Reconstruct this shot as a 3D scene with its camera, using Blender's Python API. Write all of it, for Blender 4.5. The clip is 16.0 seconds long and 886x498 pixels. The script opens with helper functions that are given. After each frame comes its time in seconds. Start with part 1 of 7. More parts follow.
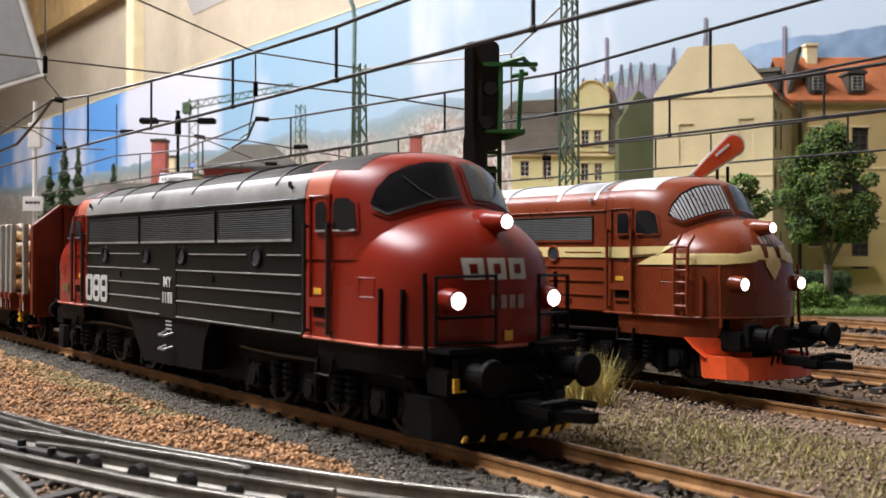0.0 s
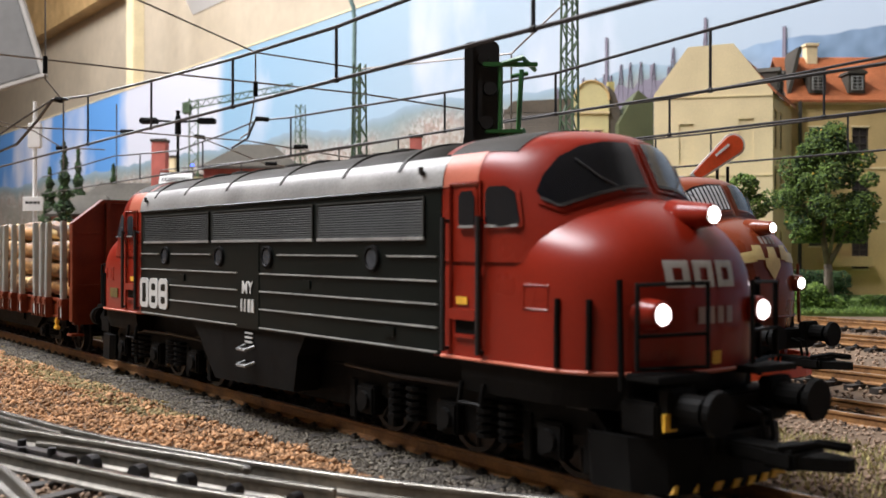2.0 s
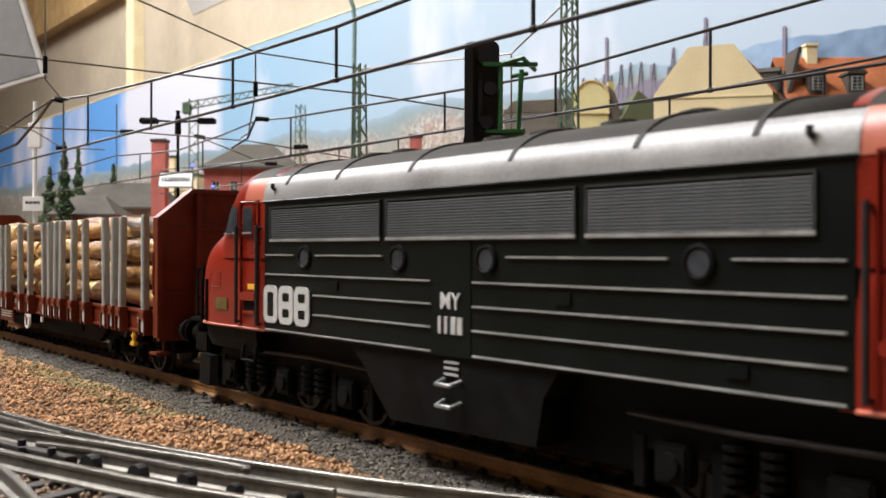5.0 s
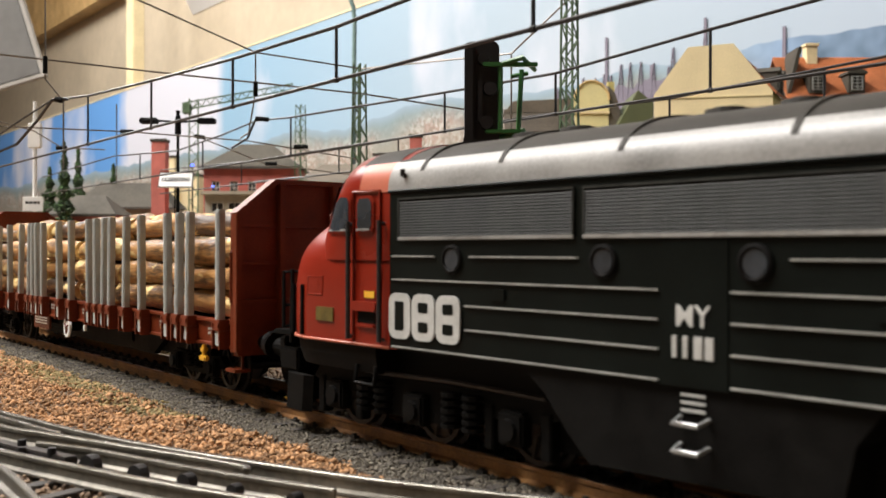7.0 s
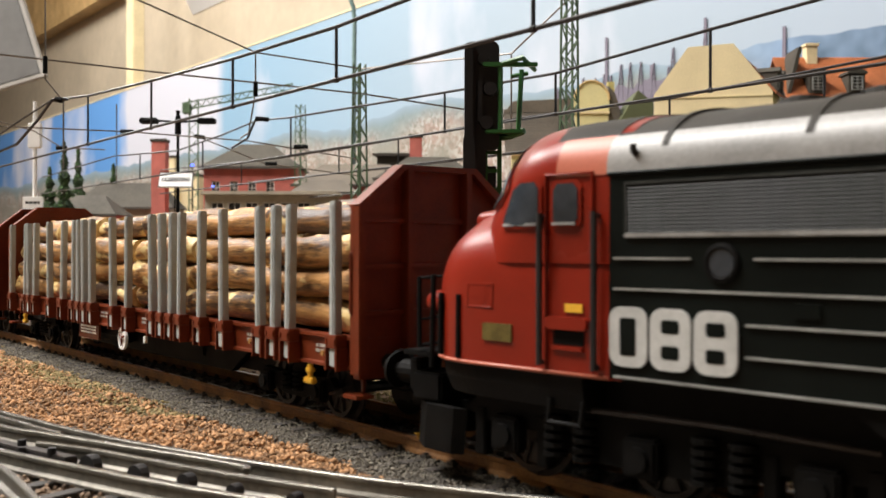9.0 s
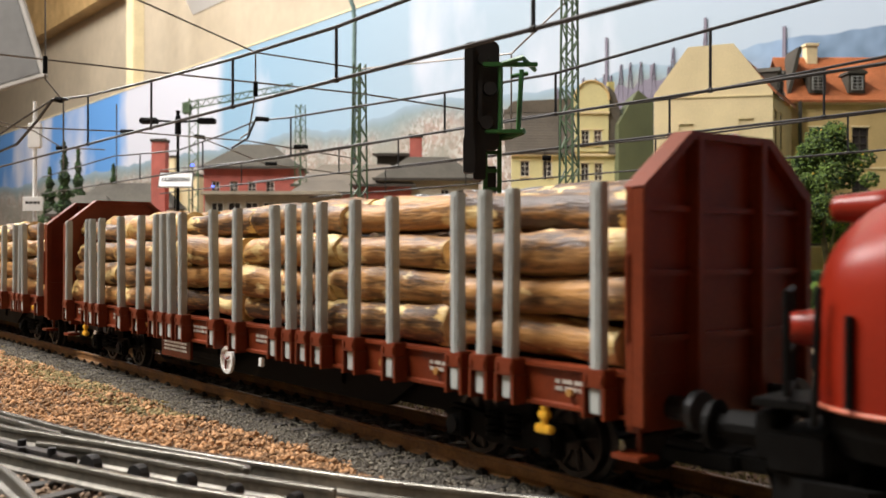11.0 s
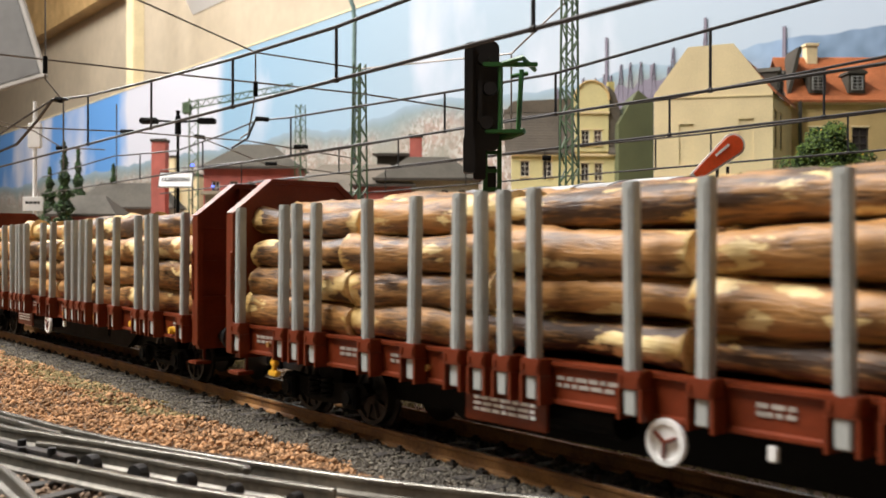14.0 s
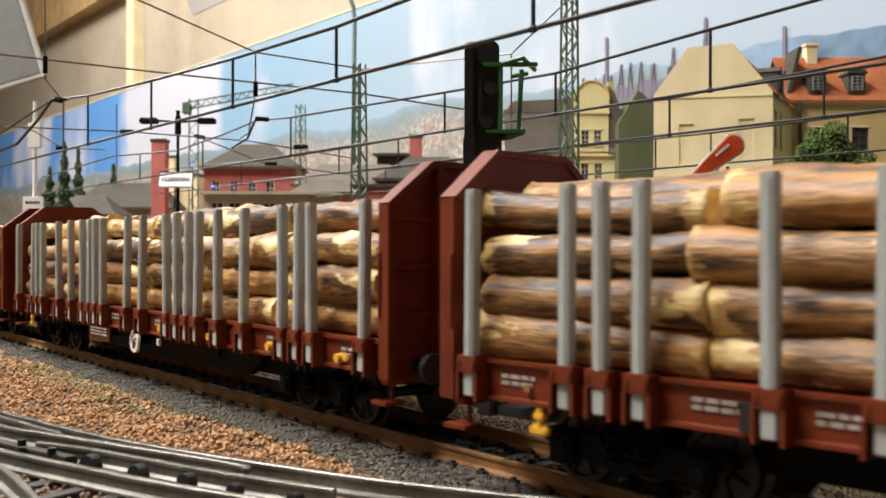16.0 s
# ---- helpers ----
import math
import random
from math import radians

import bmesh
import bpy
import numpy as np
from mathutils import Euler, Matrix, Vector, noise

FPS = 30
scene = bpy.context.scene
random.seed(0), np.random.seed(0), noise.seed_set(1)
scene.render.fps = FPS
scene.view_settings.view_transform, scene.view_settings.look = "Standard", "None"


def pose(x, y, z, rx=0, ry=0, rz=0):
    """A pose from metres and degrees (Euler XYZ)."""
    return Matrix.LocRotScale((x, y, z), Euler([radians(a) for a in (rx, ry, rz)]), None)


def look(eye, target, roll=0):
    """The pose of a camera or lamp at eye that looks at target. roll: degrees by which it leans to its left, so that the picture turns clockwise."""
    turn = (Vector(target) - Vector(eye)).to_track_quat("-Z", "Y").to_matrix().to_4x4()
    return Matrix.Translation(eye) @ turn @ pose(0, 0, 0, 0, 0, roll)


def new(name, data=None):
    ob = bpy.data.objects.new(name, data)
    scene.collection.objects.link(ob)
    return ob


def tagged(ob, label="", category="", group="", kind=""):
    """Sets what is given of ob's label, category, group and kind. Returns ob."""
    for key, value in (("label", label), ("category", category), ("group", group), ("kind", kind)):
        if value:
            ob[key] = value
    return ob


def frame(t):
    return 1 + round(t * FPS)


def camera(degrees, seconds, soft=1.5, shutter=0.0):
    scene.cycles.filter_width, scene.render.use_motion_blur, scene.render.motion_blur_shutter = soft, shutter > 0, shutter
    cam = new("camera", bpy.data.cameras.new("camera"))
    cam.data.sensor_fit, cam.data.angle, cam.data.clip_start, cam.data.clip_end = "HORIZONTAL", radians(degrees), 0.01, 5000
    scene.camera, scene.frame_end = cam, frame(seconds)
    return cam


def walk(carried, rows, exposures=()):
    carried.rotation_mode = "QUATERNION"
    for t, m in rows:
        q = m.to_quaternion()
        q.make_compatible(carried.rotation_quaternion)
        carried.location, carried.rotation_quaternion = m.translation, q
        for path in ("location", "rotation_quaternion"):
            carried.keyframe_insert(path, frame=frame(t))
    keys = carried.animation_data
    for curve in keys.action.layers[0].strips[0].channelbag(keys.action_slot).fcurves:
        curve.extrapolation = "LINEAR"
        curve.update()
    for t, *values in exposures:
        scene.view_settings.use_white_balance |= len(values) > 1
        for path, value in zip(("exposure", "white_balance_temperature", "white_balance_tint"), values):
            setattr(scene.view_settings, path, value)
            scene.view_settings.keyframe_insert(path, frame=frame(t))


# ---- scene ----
# Everything is laid out in millimetres of a model railway at 1:87; the world itself is in metres.
MM = 0.001
cam = camera(47.36, 16.0, soft=1.6, shutter=0.5)
cam.data.dof.use_dof, cam.data.dof.focus_distance, cam.data.dof.aperture_fstop = True, 0.27, 60.0
EYE = (0.0, -0.1084, 0.03158)
AIM = (-0.79851, 0.49357, 0.03334)
walk(cam, [(0.0, look(EYE, AIM, 0.12)), (16.0, look(EYE, AIM, 0.12))],
     [(0.0, 0.0, 6050, 13), (4.2, 0.0, 6000, 13), (6.3, 0.0, 6550, 11), (16.0, 0.0, 6450, 11)])

# ---- light: a hobby room lit by lamps under the ceiling ----
world = bpy.data.worlds.new("room_light")
scene.world = world
world.use_nodes = True
world.node_tree.nodes["Background"].inputs[0].default_value = (1.0, 0.93, 0.84, 1)
world.node_tree.nodes["Background"].inputs[1].default_value = 0.05


def area(name, eye, target, sx, sy, power, color):
    d = bpy.data.lights.new(name, "AREA")
    d.shape, d.size, d.size_y, d.energy, d.color = "RECTANGLE", sx, sy, power, color
    ob = new(name, d)
    ob.matrix_world = look(eye, target)
    return tagged(ob, "white lamp under the ceiling of the room", "lamp", kind="structure")


area("ceiling_lamp", (-0.85, -0.56, 1.42), (-0.68, -0.02, 0), 1.3, 0.45, 72.0, (1.0, 0.97, 0.935))
area("ceiling_lamp", (-2.4, -0.1, 1.42), (-2.2, 0.2, 0), 1.3, 0.40, 38.0, (1.0, 0.97, 0.935))

# ---- materials ----
def surface(name, col, rough=0.55, metal=0.0, size=4.0, vary=0.25, bump=0.15, tint=None, coat=0.0, island=0.0, fine=None, rnd=0.0, stretch=1.0, spec=0.5):
    """A worn surface: base colour broken up by stains of about `size` mm and a finer grain, with relief and uneven gloss."""
    m = bpy.data.materials.new(name)
    m.use_nodes = True
    nt = m.node_tree
    b = nt.nodes["Principled BSDF"]
    co = nt.nodes.new("ShaderNodeTexCoord")
    big, small = nt.nodes.new("ShaderNodeTexNoise"), nt.nodes.new("ShaderNodeTexNoise")
    big.inputs["Scale"].default_value, big.inputs["Detail"].default_value = 1.0 / (size * MM), 4.0
    small.inputs["Scale"].default_value, small.inputs["Detail"].default_value = 1.0 / ((fine or size * 0.13) * MM), 3.0
    mp = nt.nodes.new("ShaderNodeMapping")
    mp.inputs["Scale"].default_value = (1.0 / stretch, 1.0, 1.0)
    nt.links.new(co.outputs["Object"], mp.inputs[0])
    for n in (big, small):
        nt.links.new(mp.outputs[0], n.inputs["Vector"])
    add = nt.nodes.new("ShaderNodeMath")
    add.operation = "MULTIPLY_ADD"
    nt.links.new(small.outputs["Fac"], add.inputs[0])
    add.inputs[1].default_value = 0.5
    nt.links.new(big.outputs["Fac"], add.inputs[2])
    last = add.outputs[0]
    if island or rnd:
        g = nt.nodes.new("ShaderNodeNewGeometry") if island else nt.nodes.new("ShaderNodeObjectInfo")
        mx = nt.nodes.new("ShaderNodeMath")
        mx.operation = "MULTIPLY_ADD"
        nt.links.new(g.outputs["Random Per Island" if island else "Random"], mx.inputs[0])
        mx.inputs[1].default_value = island or rnd
        nt.links.new(last, mx.inputs[2])
        sh = nt.nodes.new("ShaderNodeMath")
        sh.operation = "SUBTRACT"
        nt.links.new(mx.outputs[0], sh.inputs[0])
        sh.inputs[1].default_value = (island or rnd) * 0.5
        last = sh.outputs[0]
    ramp = nt.nodes.new("ShaderNodeValToRGB")
    t = tint or tuple(c * (1 - vary) for c in col)
    ramp.color_ramp.elements[0].position, ramp.color_ramp.elements[1].position = 0.45, 1.05
    ramp.color_ramp.elements[0].color = (*[c * (1 - vary * 0.6) for c in t], 1)
    ramp.color_ramp.elements[1].color = (*[min(1, c * (1 + vary * 0.5)) for c in col], 1)
    nt.links.new(last, ramp.inputs[0])
    nt.links.new(ramp.outputs[0], b.inputs["Base Color"])
    rr = nt.nodes.new("ShaderNodeMath")
    rr.operation = "MULTIPLY_ADD"
    nt.links.new(big.outputs["Fac"], rr.inputs[0])
    rr.inputs[1].default_value, rr.inputs[2].default_value = 0.25, max(0.03, rough - 0.12)
    nt.links.new(rr.outputs[0], b.inputs["Roughness"])
    b.inputs["Specular IOR Level"].default_value = spec
    b.inputs["Metallic"].default_value = metal
    b.inputs["Coat Weight"].default_value = coat
    if bump:
        bp = nt.nodes.new("ShaderNodeBump")
        bp.inputs["Strength"].default_value, bp.inputs["Distance"].default_value = bump, 0.3 * MM
        nt.links.new(add.outputs[0], bp.inputs["Height"])
        nt.links.new(bp.outputs[0], b.inputs["Normal"])
    return m


def glow(name, col, power):
    m = bpy.data.materials.new(name)
    m.use_nodes = True
    b = m.node_tree.nodes["Principled BSDF"]
    b.inputs["Base Color"].default_value = (*col, 1)
    b.inputs["Emission Color"].default_value = (*col, 1)
    b.inputs["Emission Strength"].default_value = power
    return m


RED = surface("red_paint", (0.205, 0.014, 0.0045), 0.31, size=14, vary=0.14, bump=0.03, fine=0.4, spec=0.28)
# lighter copy of the red: the sloping cab roof's sheen put into the colour
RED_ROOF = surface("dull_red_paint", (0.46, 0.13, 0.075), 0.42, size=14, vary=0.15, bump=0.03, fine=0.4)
BLACK = surface("black_paint", (0.0056, 0.0074, 0.0062), 0.34, size=12, vary=0.35, bump=0.03, fine=0.4, spec=0.08)
SOOT = surface("sooty_black", (0.005, 0.0047, 0.0042), 0.6, size=4, vary=0.5, bump=0.2, spec=0.09)
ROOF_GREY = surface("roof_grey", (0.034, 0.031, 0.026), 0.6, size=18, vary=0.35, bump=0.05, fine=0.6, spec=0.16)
# pale tone stands for the ceiling lamp mirrored in the lower roof
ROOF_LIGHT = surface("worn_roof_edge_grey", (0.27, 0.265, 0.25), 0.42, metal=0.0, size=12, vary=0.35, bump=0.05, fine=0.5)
SILVER = surface("silver_roof", (0.56, 0.57, 0.58), 0.38, metal=0.3, size=12, vary=0.2, bump=0.05, fine=0.5)
WHITE = surface("white_line", (0.50, 0.50, 0.47), 0.5, size=6, vary=0.2, bump=0.02)
LINE = surface("dull_white_line", (0.30, 0.30, 0.275), 0.5, size=6, vary=0.3, bump=0.02)
YELLOW = surface("yellow_paint", (0.75, 0.42, 0.03), 0.45, size=3, vary=0.2, bump=0.02)
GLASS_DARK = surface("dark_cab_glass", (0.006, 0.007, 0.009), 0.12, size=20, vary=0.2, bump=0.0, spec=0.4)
# paler copy of the cab glass: light behind and reflections put into the colour
GLASS_GLEAM = surface("pale_cab_glass", (0.035, 0.042, 0.05), 0.13, size=14, vary=0.5, bump=0.0, spec=0.5)
GRILLE = surface("dull_grille", (0.034, 0.035, 0.031), 0.5, size=5, vary=0.5, bump=0.05, spec=0.15)
ALU = surface("worn_aluminium", (0.42, 0.43, 0.42), 0.4, metal=0.6, size=5, vary=0.35, bump=0.05)
STEEL = surface("dark_steel", (0.05, 0.045, 0.042), 0.42, metal=0.7, size=3, vary=0.4, bump=0.1)
LAMP_ON = glow("lit_headlamp", (1.0, 0.94, 0.86), 4.5)
LAMP_BLUE = glow("lit_blue_lamp", (0.05, 0.12, 1.0), 3.0)
BROWN = surface("brown_loco_paint", (0.19, 0.036, 0.011), 0.28, size=14, vary=0.2, bump=0.03, fine=0.4, spec=0.45)
CREAM = surface("cream_band", (0.70, 0.56, 0.24), 0.4, size=8, vary=0.15, bump=0.02)
ORANGE = surface("orange_red_paint", (0.80, 0.10, 0.022), 0.4, size=8, vary=0.2, bump=0.03)
WAGON_RED = surface("oxide_red", (0.165, 0.029, 0.008), 0.42, size=9, vary=0.28, bump=0.05, fine=0.6, spec=0.3)
PRINT_DULL = surface("dull_white_print", (0.40, 0.36, 0.31), 0.5, size=3, vary=0.4, bump=0.0)
STAKE = surface("grey_stake", (0.40, 0.42, 0.40), 0.45, size=6, vary=0.12, bump=0.03)
BARK = surface("reddish_bark", (0.32, 0.16, 0.048), 0.5, size=1.5, vary=0.6, bump=1.0, tint=(0.065, 0.028, 0.009), rnd=0.32, fine=0.35, stretch=8)
BARE_WOOD = surface("bare_pale_wood", (0.78, 0.58, 0.28), 0.5, size=2.4, vary=0.3, bump=0.5, tint=(0.45, 0.25, 0.08), rnd=0.3, fine=0.35, stretch=8)


def peeled(m):
    """Bark that has come away in long ragged patches, baring pale wood."""
    nt = m.node_tree
    b = nt.nodes["Principled BSDF"]
    old = b.inputs["Base Color"].links[0].from_socket
    tones = old.node.color_ramp.elements
    tones[0].position, tones[1].position = 0.60, 0.93
    co, info = nt.nodes.new("ShaderNodeTexCoord"), nt.nodes.new("ShaderNodeObjectInfo")
    shift = nt.nodes.new("ShaderNodeVectorMath")
    shift.operation = "MULTIPLY_ADD"
    nt.links.new(info.outputs["Random"], shift.inputs[0])
    shift.inputs[1].default_value = (3.0, 5.0, 7.0)
    nt.links.new(co.outputs["Object"], shift.inputs[2])
    mp = nt.nodes.new("ShaderNodeMapping")
    mp.inputs["Scale"].default_value = (0.36, 1.0, 1.0)
    nt.links.new(shift.outputs[0], mp.inputs[0])
    n = nt.nodes.new("ShaderNodeTexNoise")
    n.inputs["Scale"].default_value, n.inputs["Detail"].default_value, n.inputs["Roughness"].default_value = 1 / (6.0 * MM), 6.0, 0.6
    nt.links.new(mp.outputs[0], n.inputs["Vector"])
    r = nt.nodes.new("ShaderNodeValToRGB")
    r.color_ramp.elements[0].position, r.color_ramp.elements[1].position = 0.59, 0.61
    # the ends are shaved barer than the middle
    sep, far, ends, tot = (nt.nodes.new("ShaderNode" + k) for k in ("SeparateXYZ", "Math", "MapRange", "Math"))
    nt.links.new(co.outputs["Object"], sep.inputs[0])
    far.operation, tot.operation = "ABSOLUTE", "ADD"
    nt.links.new(sep.outputs["X"], far.inputs[0])
    nt.links.new(far.outputs[0], ends.inputs[0])
    ends.inputs[1].default_value, ends.inputs[2].default_value, ends.inputs[4].default_value = 0.011, 0.019, 0.13
    nt.links.new(n.outputs["Fac"], tot.inputs[0])
    nt.links.new(ends.outputs[0], tot.inputs[1])
    nt.links.new(tot.outputs[0], r.inputs[0])
    fine = nt.nodes.new("ShaderNodeValToRGB")
    fine.color_ramp.elements[0].color, fine.color_ramp.elements[1].color = (0.44, 0.27, 0.075, 1), (0.84, 0.68, 0.34, 1)
    fine.color_ramp.elements[0].position, fine.color_ramp.elements[1].position = 0.5, 0.72
    nt.links.new(n.outputs["Fac"], fine.inputs[0])
    mx = nt.nodes.new("ShaderNodeMix")
    mx.data_type = "RGBA"
    nt.links.new(r.outputs[0], mx.inputs[0])
    nt.links.new(old, mx.inputs[6])
    nt.links.new(fine.outputs[0], mx.inputs[7])
    nt.links.new(mx.outputs[2], b.inputs["Base Color"])
    return m


BARK = peeled(BARK)
RAIL_RUST = surface("rusty_rail", (0.32, 0.165, 0.055), 0.5, metal=0.15, size=5, vary=0.45, bump=0.15, tint=(0.14, 0.06, 0.028))
RAIL_TOP = surface("polished_rail_head", (0.42, 0.38, 0.34), 0.28, metal=0.9, size=8, vary=0.35, bump=0.02)
RAIL_STEEL = surface("bare_steel_rail", (0.22, 0.205, 0.17), 0.36, metal=0.55, size=8, vary=0.5, bump=0.03)
SLEEPER = surface("dark_sleeper", (0.035, 0.028, 0.022), 0.65, size=3, vary=0.5, bump=0.3, rnd=0.3)
BALLAST = surface("grey_ballast", (0.145, 0.125, 0.095), 0.85, size=6, vary=0.4, bump=0.1, island=0.8)
RAIL_BRIGHT = surface("polished_rail_head", (0.72, 0.71, 0.68), 0.24, metal=0.9, size=6, vary=0.25, bump=0.02)
SOIL = surface("orange_soil_grain", (0.46, 0.25, 0.115), 0.9, size=9, vary=0.35, bump=0.1, tint=(0.23, 0.12, 0.05), island=0.9)
MOSS = surface("dull_moss", (0.27, 0.20, 0.08), 0.9, size=10, vary=0.35, bump=0.0, tint=(0.15, 0.125, 0.05), island=0.7)
DIRT = surface("brown_gravel", (0.30, 0.21, 0.14), 0.85, size=9, vary=0.35, bump=0.1, tint=(0.13, 0.085, 0.055), island=0.8)
GRASS = surface("green_scatter", (0.33, 0.275, 0.10), 0.8, size=10, vary=0.35, bump=0.0, tint=(0.18, 0.165, 0.055), island=0.8)
STRAW = surface("straw_grass", (0.55, 0.45, 0.16), 0.7, size=8, vary=0.3, bump=0.0, tint=(0.35, 0.32, 0.09), island=0.6)
LEAF = surface("tree_foam", (0.12, 0.185, 0.03), 0.75, size=12, vary=0.45, bump=0.0, tint=(0.018, 0.05, 0.010), island=1.0)
TRUNK = surface("grey_bark", (0.19, 0.15, 0.11), 0.8, size=5, vary=0.4, bump=0.5)
WIRE = surface("dark_wire", (0.030, 0.027, 0.026), 0.45, metal=0.3, size=6, vary=0.4, bump=0.0)
WIRE_PALE = surface("dull_copper_wire", (0.20, 0.17, 0.14), 0.4, metal=0.5, size=6, vary=0.3, bump=0.0)
MAST = surface("mast_green", (0.075, 0.125, 0.06), 0.5, size=5, vary=0.35, bump=0.05)
SIGNAL_GREEN = surface("signal_green", (0.035, 0.15, 0.035), 0.42, size=5, vary=0.3, bump=0.05)
SIGNAL_BLACK = surface("signal_black", (0.012, 0.012, 0.013), 0.45, size=6, vary=0.4, bump=0.1)
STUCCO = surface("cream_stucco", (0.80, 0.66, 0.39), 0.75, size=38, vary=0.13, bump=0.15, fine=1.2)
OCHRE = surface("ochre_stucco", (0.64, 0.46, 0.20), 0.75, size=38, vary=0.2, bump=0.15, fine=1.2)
LEMON = surface("pale_yellow_stucco", (0.74, 0.67, 0.34), 0.75, size=30, vary=0.15, bump=0.15, fine=1.2)
OLIVE = surface("dark_olive_wall", (0.10, 0.115, 0.05), 0.75, size=30, vary=0.2, bump=0.15, fine=1.2)
TILE = surface("orange_roof_tile", (0.47, 0.155, 0.055), 0.7, size=22, vary=0.35, bump=0.3, fine=1.5, rnd=0.3)
SLATE = surface("brown_slate", (0.12, 0.10, 0.075), 0.65, size=22, vary=0.3, bump=0.2, fine=1.5, rnd=0.3)
GREY_ROOF = surface("grey_felt_roof", (0.075, 0.068, 0.055), 0.75, size=25, vary=0.25, bump=0.1, spec=0.15)
BRICK = surface("red_brick_wall", (0.46, 0.125, 0.095), 0.75, size=14, vary=0.25, bump=0.15, fine=1.0)
PINK = surface("pink_render", (0.52, 0.20, 0.17), 0.75, size=20, vary=0.2, bump=0.1)
FRAME_DARK = surface("dark_window_frame", (0.055, 0.045, 0.035), 0.5, size=6, vary=0.3, bump=0.05)
FRAME_PALE = surface("pale_window_frame", (0.60, 0.58, 0.52), 0.5, size=6, vary=0.15, bump=0.05)
PANE = surface("window_pane", (0.05, 0.045, 0.045), 0.12, size=9, vary=0.4, bump=0.0, coat=1.0)
SIGN_WHITE = surface("sign_white", (0.88, 0.88, 0.85), 0.5, size=8, vary=0.06, bump=0.02)
SIGN_BLACK = surface("sign_black", (0.02, 0.02, 0.02), 0.5, size=8, vary=0.1, bump=0.0)
HEDGE = surface("hedge_foam", (0.035, 0.075, 0.016), 0.8, size=8, vary=0.4, bump=0.0, tint=(0.012, 0.03, 0.008), island=0.9)
BUSH = surface("bush_foam", (0.13, 0.20, 0.03), 0.8, size=8, vary=0.4, bump=0.0, tint=(0.05, 0.10, 0.015), island=0.9)
LAWN = surface("lawn", (0.12, 0.20, 0.035), 0.85, size=14, vary=0.35, bump=0.3, fine=1.0)
EARTH = surface("earth_base", (0.15, 0.10, 0.06), 0.9, size=30, vary=0.35, bump=0.4, fine=1.4)
CONCRETE = surface("beige_concrete", (0.42, 0.37, 0.28), 0.75, size=25, vary=0.2, bump=0.1)
# walls out of view, their tones set by how much fill light they return
WALL_DIM = surface("brown_panelled_wall", (0.22, 0.18, 0.135), 0.8, size=260, vary=0.2, bump=0.0)
WALL_DARK = surface("dark_brown_wall", (0.07, 0.05, 0.035), 0.8, size=260, vary=0.2, bump=0.0)
PLASTER = surface("room_plaster", (0.56, 0.47, 0.34), 0.8, size=260, vary=0.15, bump=0.0)
PAINT_WHITE = surface("room_white", (0.82, 0.81, 0.79), 0.6, size=300, vary=0.05, bump=0.0)
CEILING = surface("ceiling_board", (0.50, 0.45, 0.38), 0.7, size=300, vary=0.1, bump=0.0)
PANEL_RIM = surface("grey_panel_rim", (0.30, 0.28, 0.25), 0.5, size=90, vary=0.15, bump=0.0)
PINE = surface("pine_wood", (0.62, 0.42, 0.19), 0.5, size=60, vary=0.25, bump=0.05, tint=(0.45, 0.27, 0.1))
PINE_PALE = surface("pale_pine", (0.80, 0.68, 0.42), 0.5, size=60, vary=0.12, bump=0.05)
PANEL_GREY = surface("grey_panel", (0.12, 0.117, 0.11), 0.4, size=90, vary=0.15, bump=0.0)


# ---- building kit, all in millimetres ----
def box(bm, x0, x1, y0, y1, z0, z1, b=0.0):
    vs = [bm.verts.new((x, y, z)) for x in (x0, x1) for y in (y0, y1) for z in (z0, z1)]
    fs = [bm.faces.new([vs[i] for i in f]) for f in ((0, 1, 3, 2), (4, 6, 7, 5), (0, 4, 5, 1), (2, 3, 7, 6), (0, 2, 6, 4), (1, 5, 7, 3))]
    if b:
        es = list({e for f in fs for e in f.edges})
        bmesh.ops.bevel(bm, geom=es, offset=b, segments=2, affect="EDGES", clamp_overlap=True)
    return bm


def ring_faces(bm, a, b, closed=True):
    n = len(a)
    for i in range(n if closed else n - 1):
        j = (i + 1) % n
        bm.faces.new((a[i], a[j], b[j], b[i]))


def cyl(bm, p, q, r, r2=None, n=10):
    p, q = Vector(p), Vector(q)
    d = (q - p).normalized()
    u = d.orthogonal().normalized()
    w = d.cross(u)
    r2 = r if r2 is None else r2
    rings = []
    for c, rad in ((p, r), (q, r2)):
        rings.append([bm.verts.new(c + (u * math.cos(a) + w * math.sin(a)) * rad) for a in (2 * math.pi * i / n for i in range(n))])
    ring_faces(bm, *rings)
    bm.faces.new(rings[0][::-1])
    bm.faces.new(rings[1])
    return bm


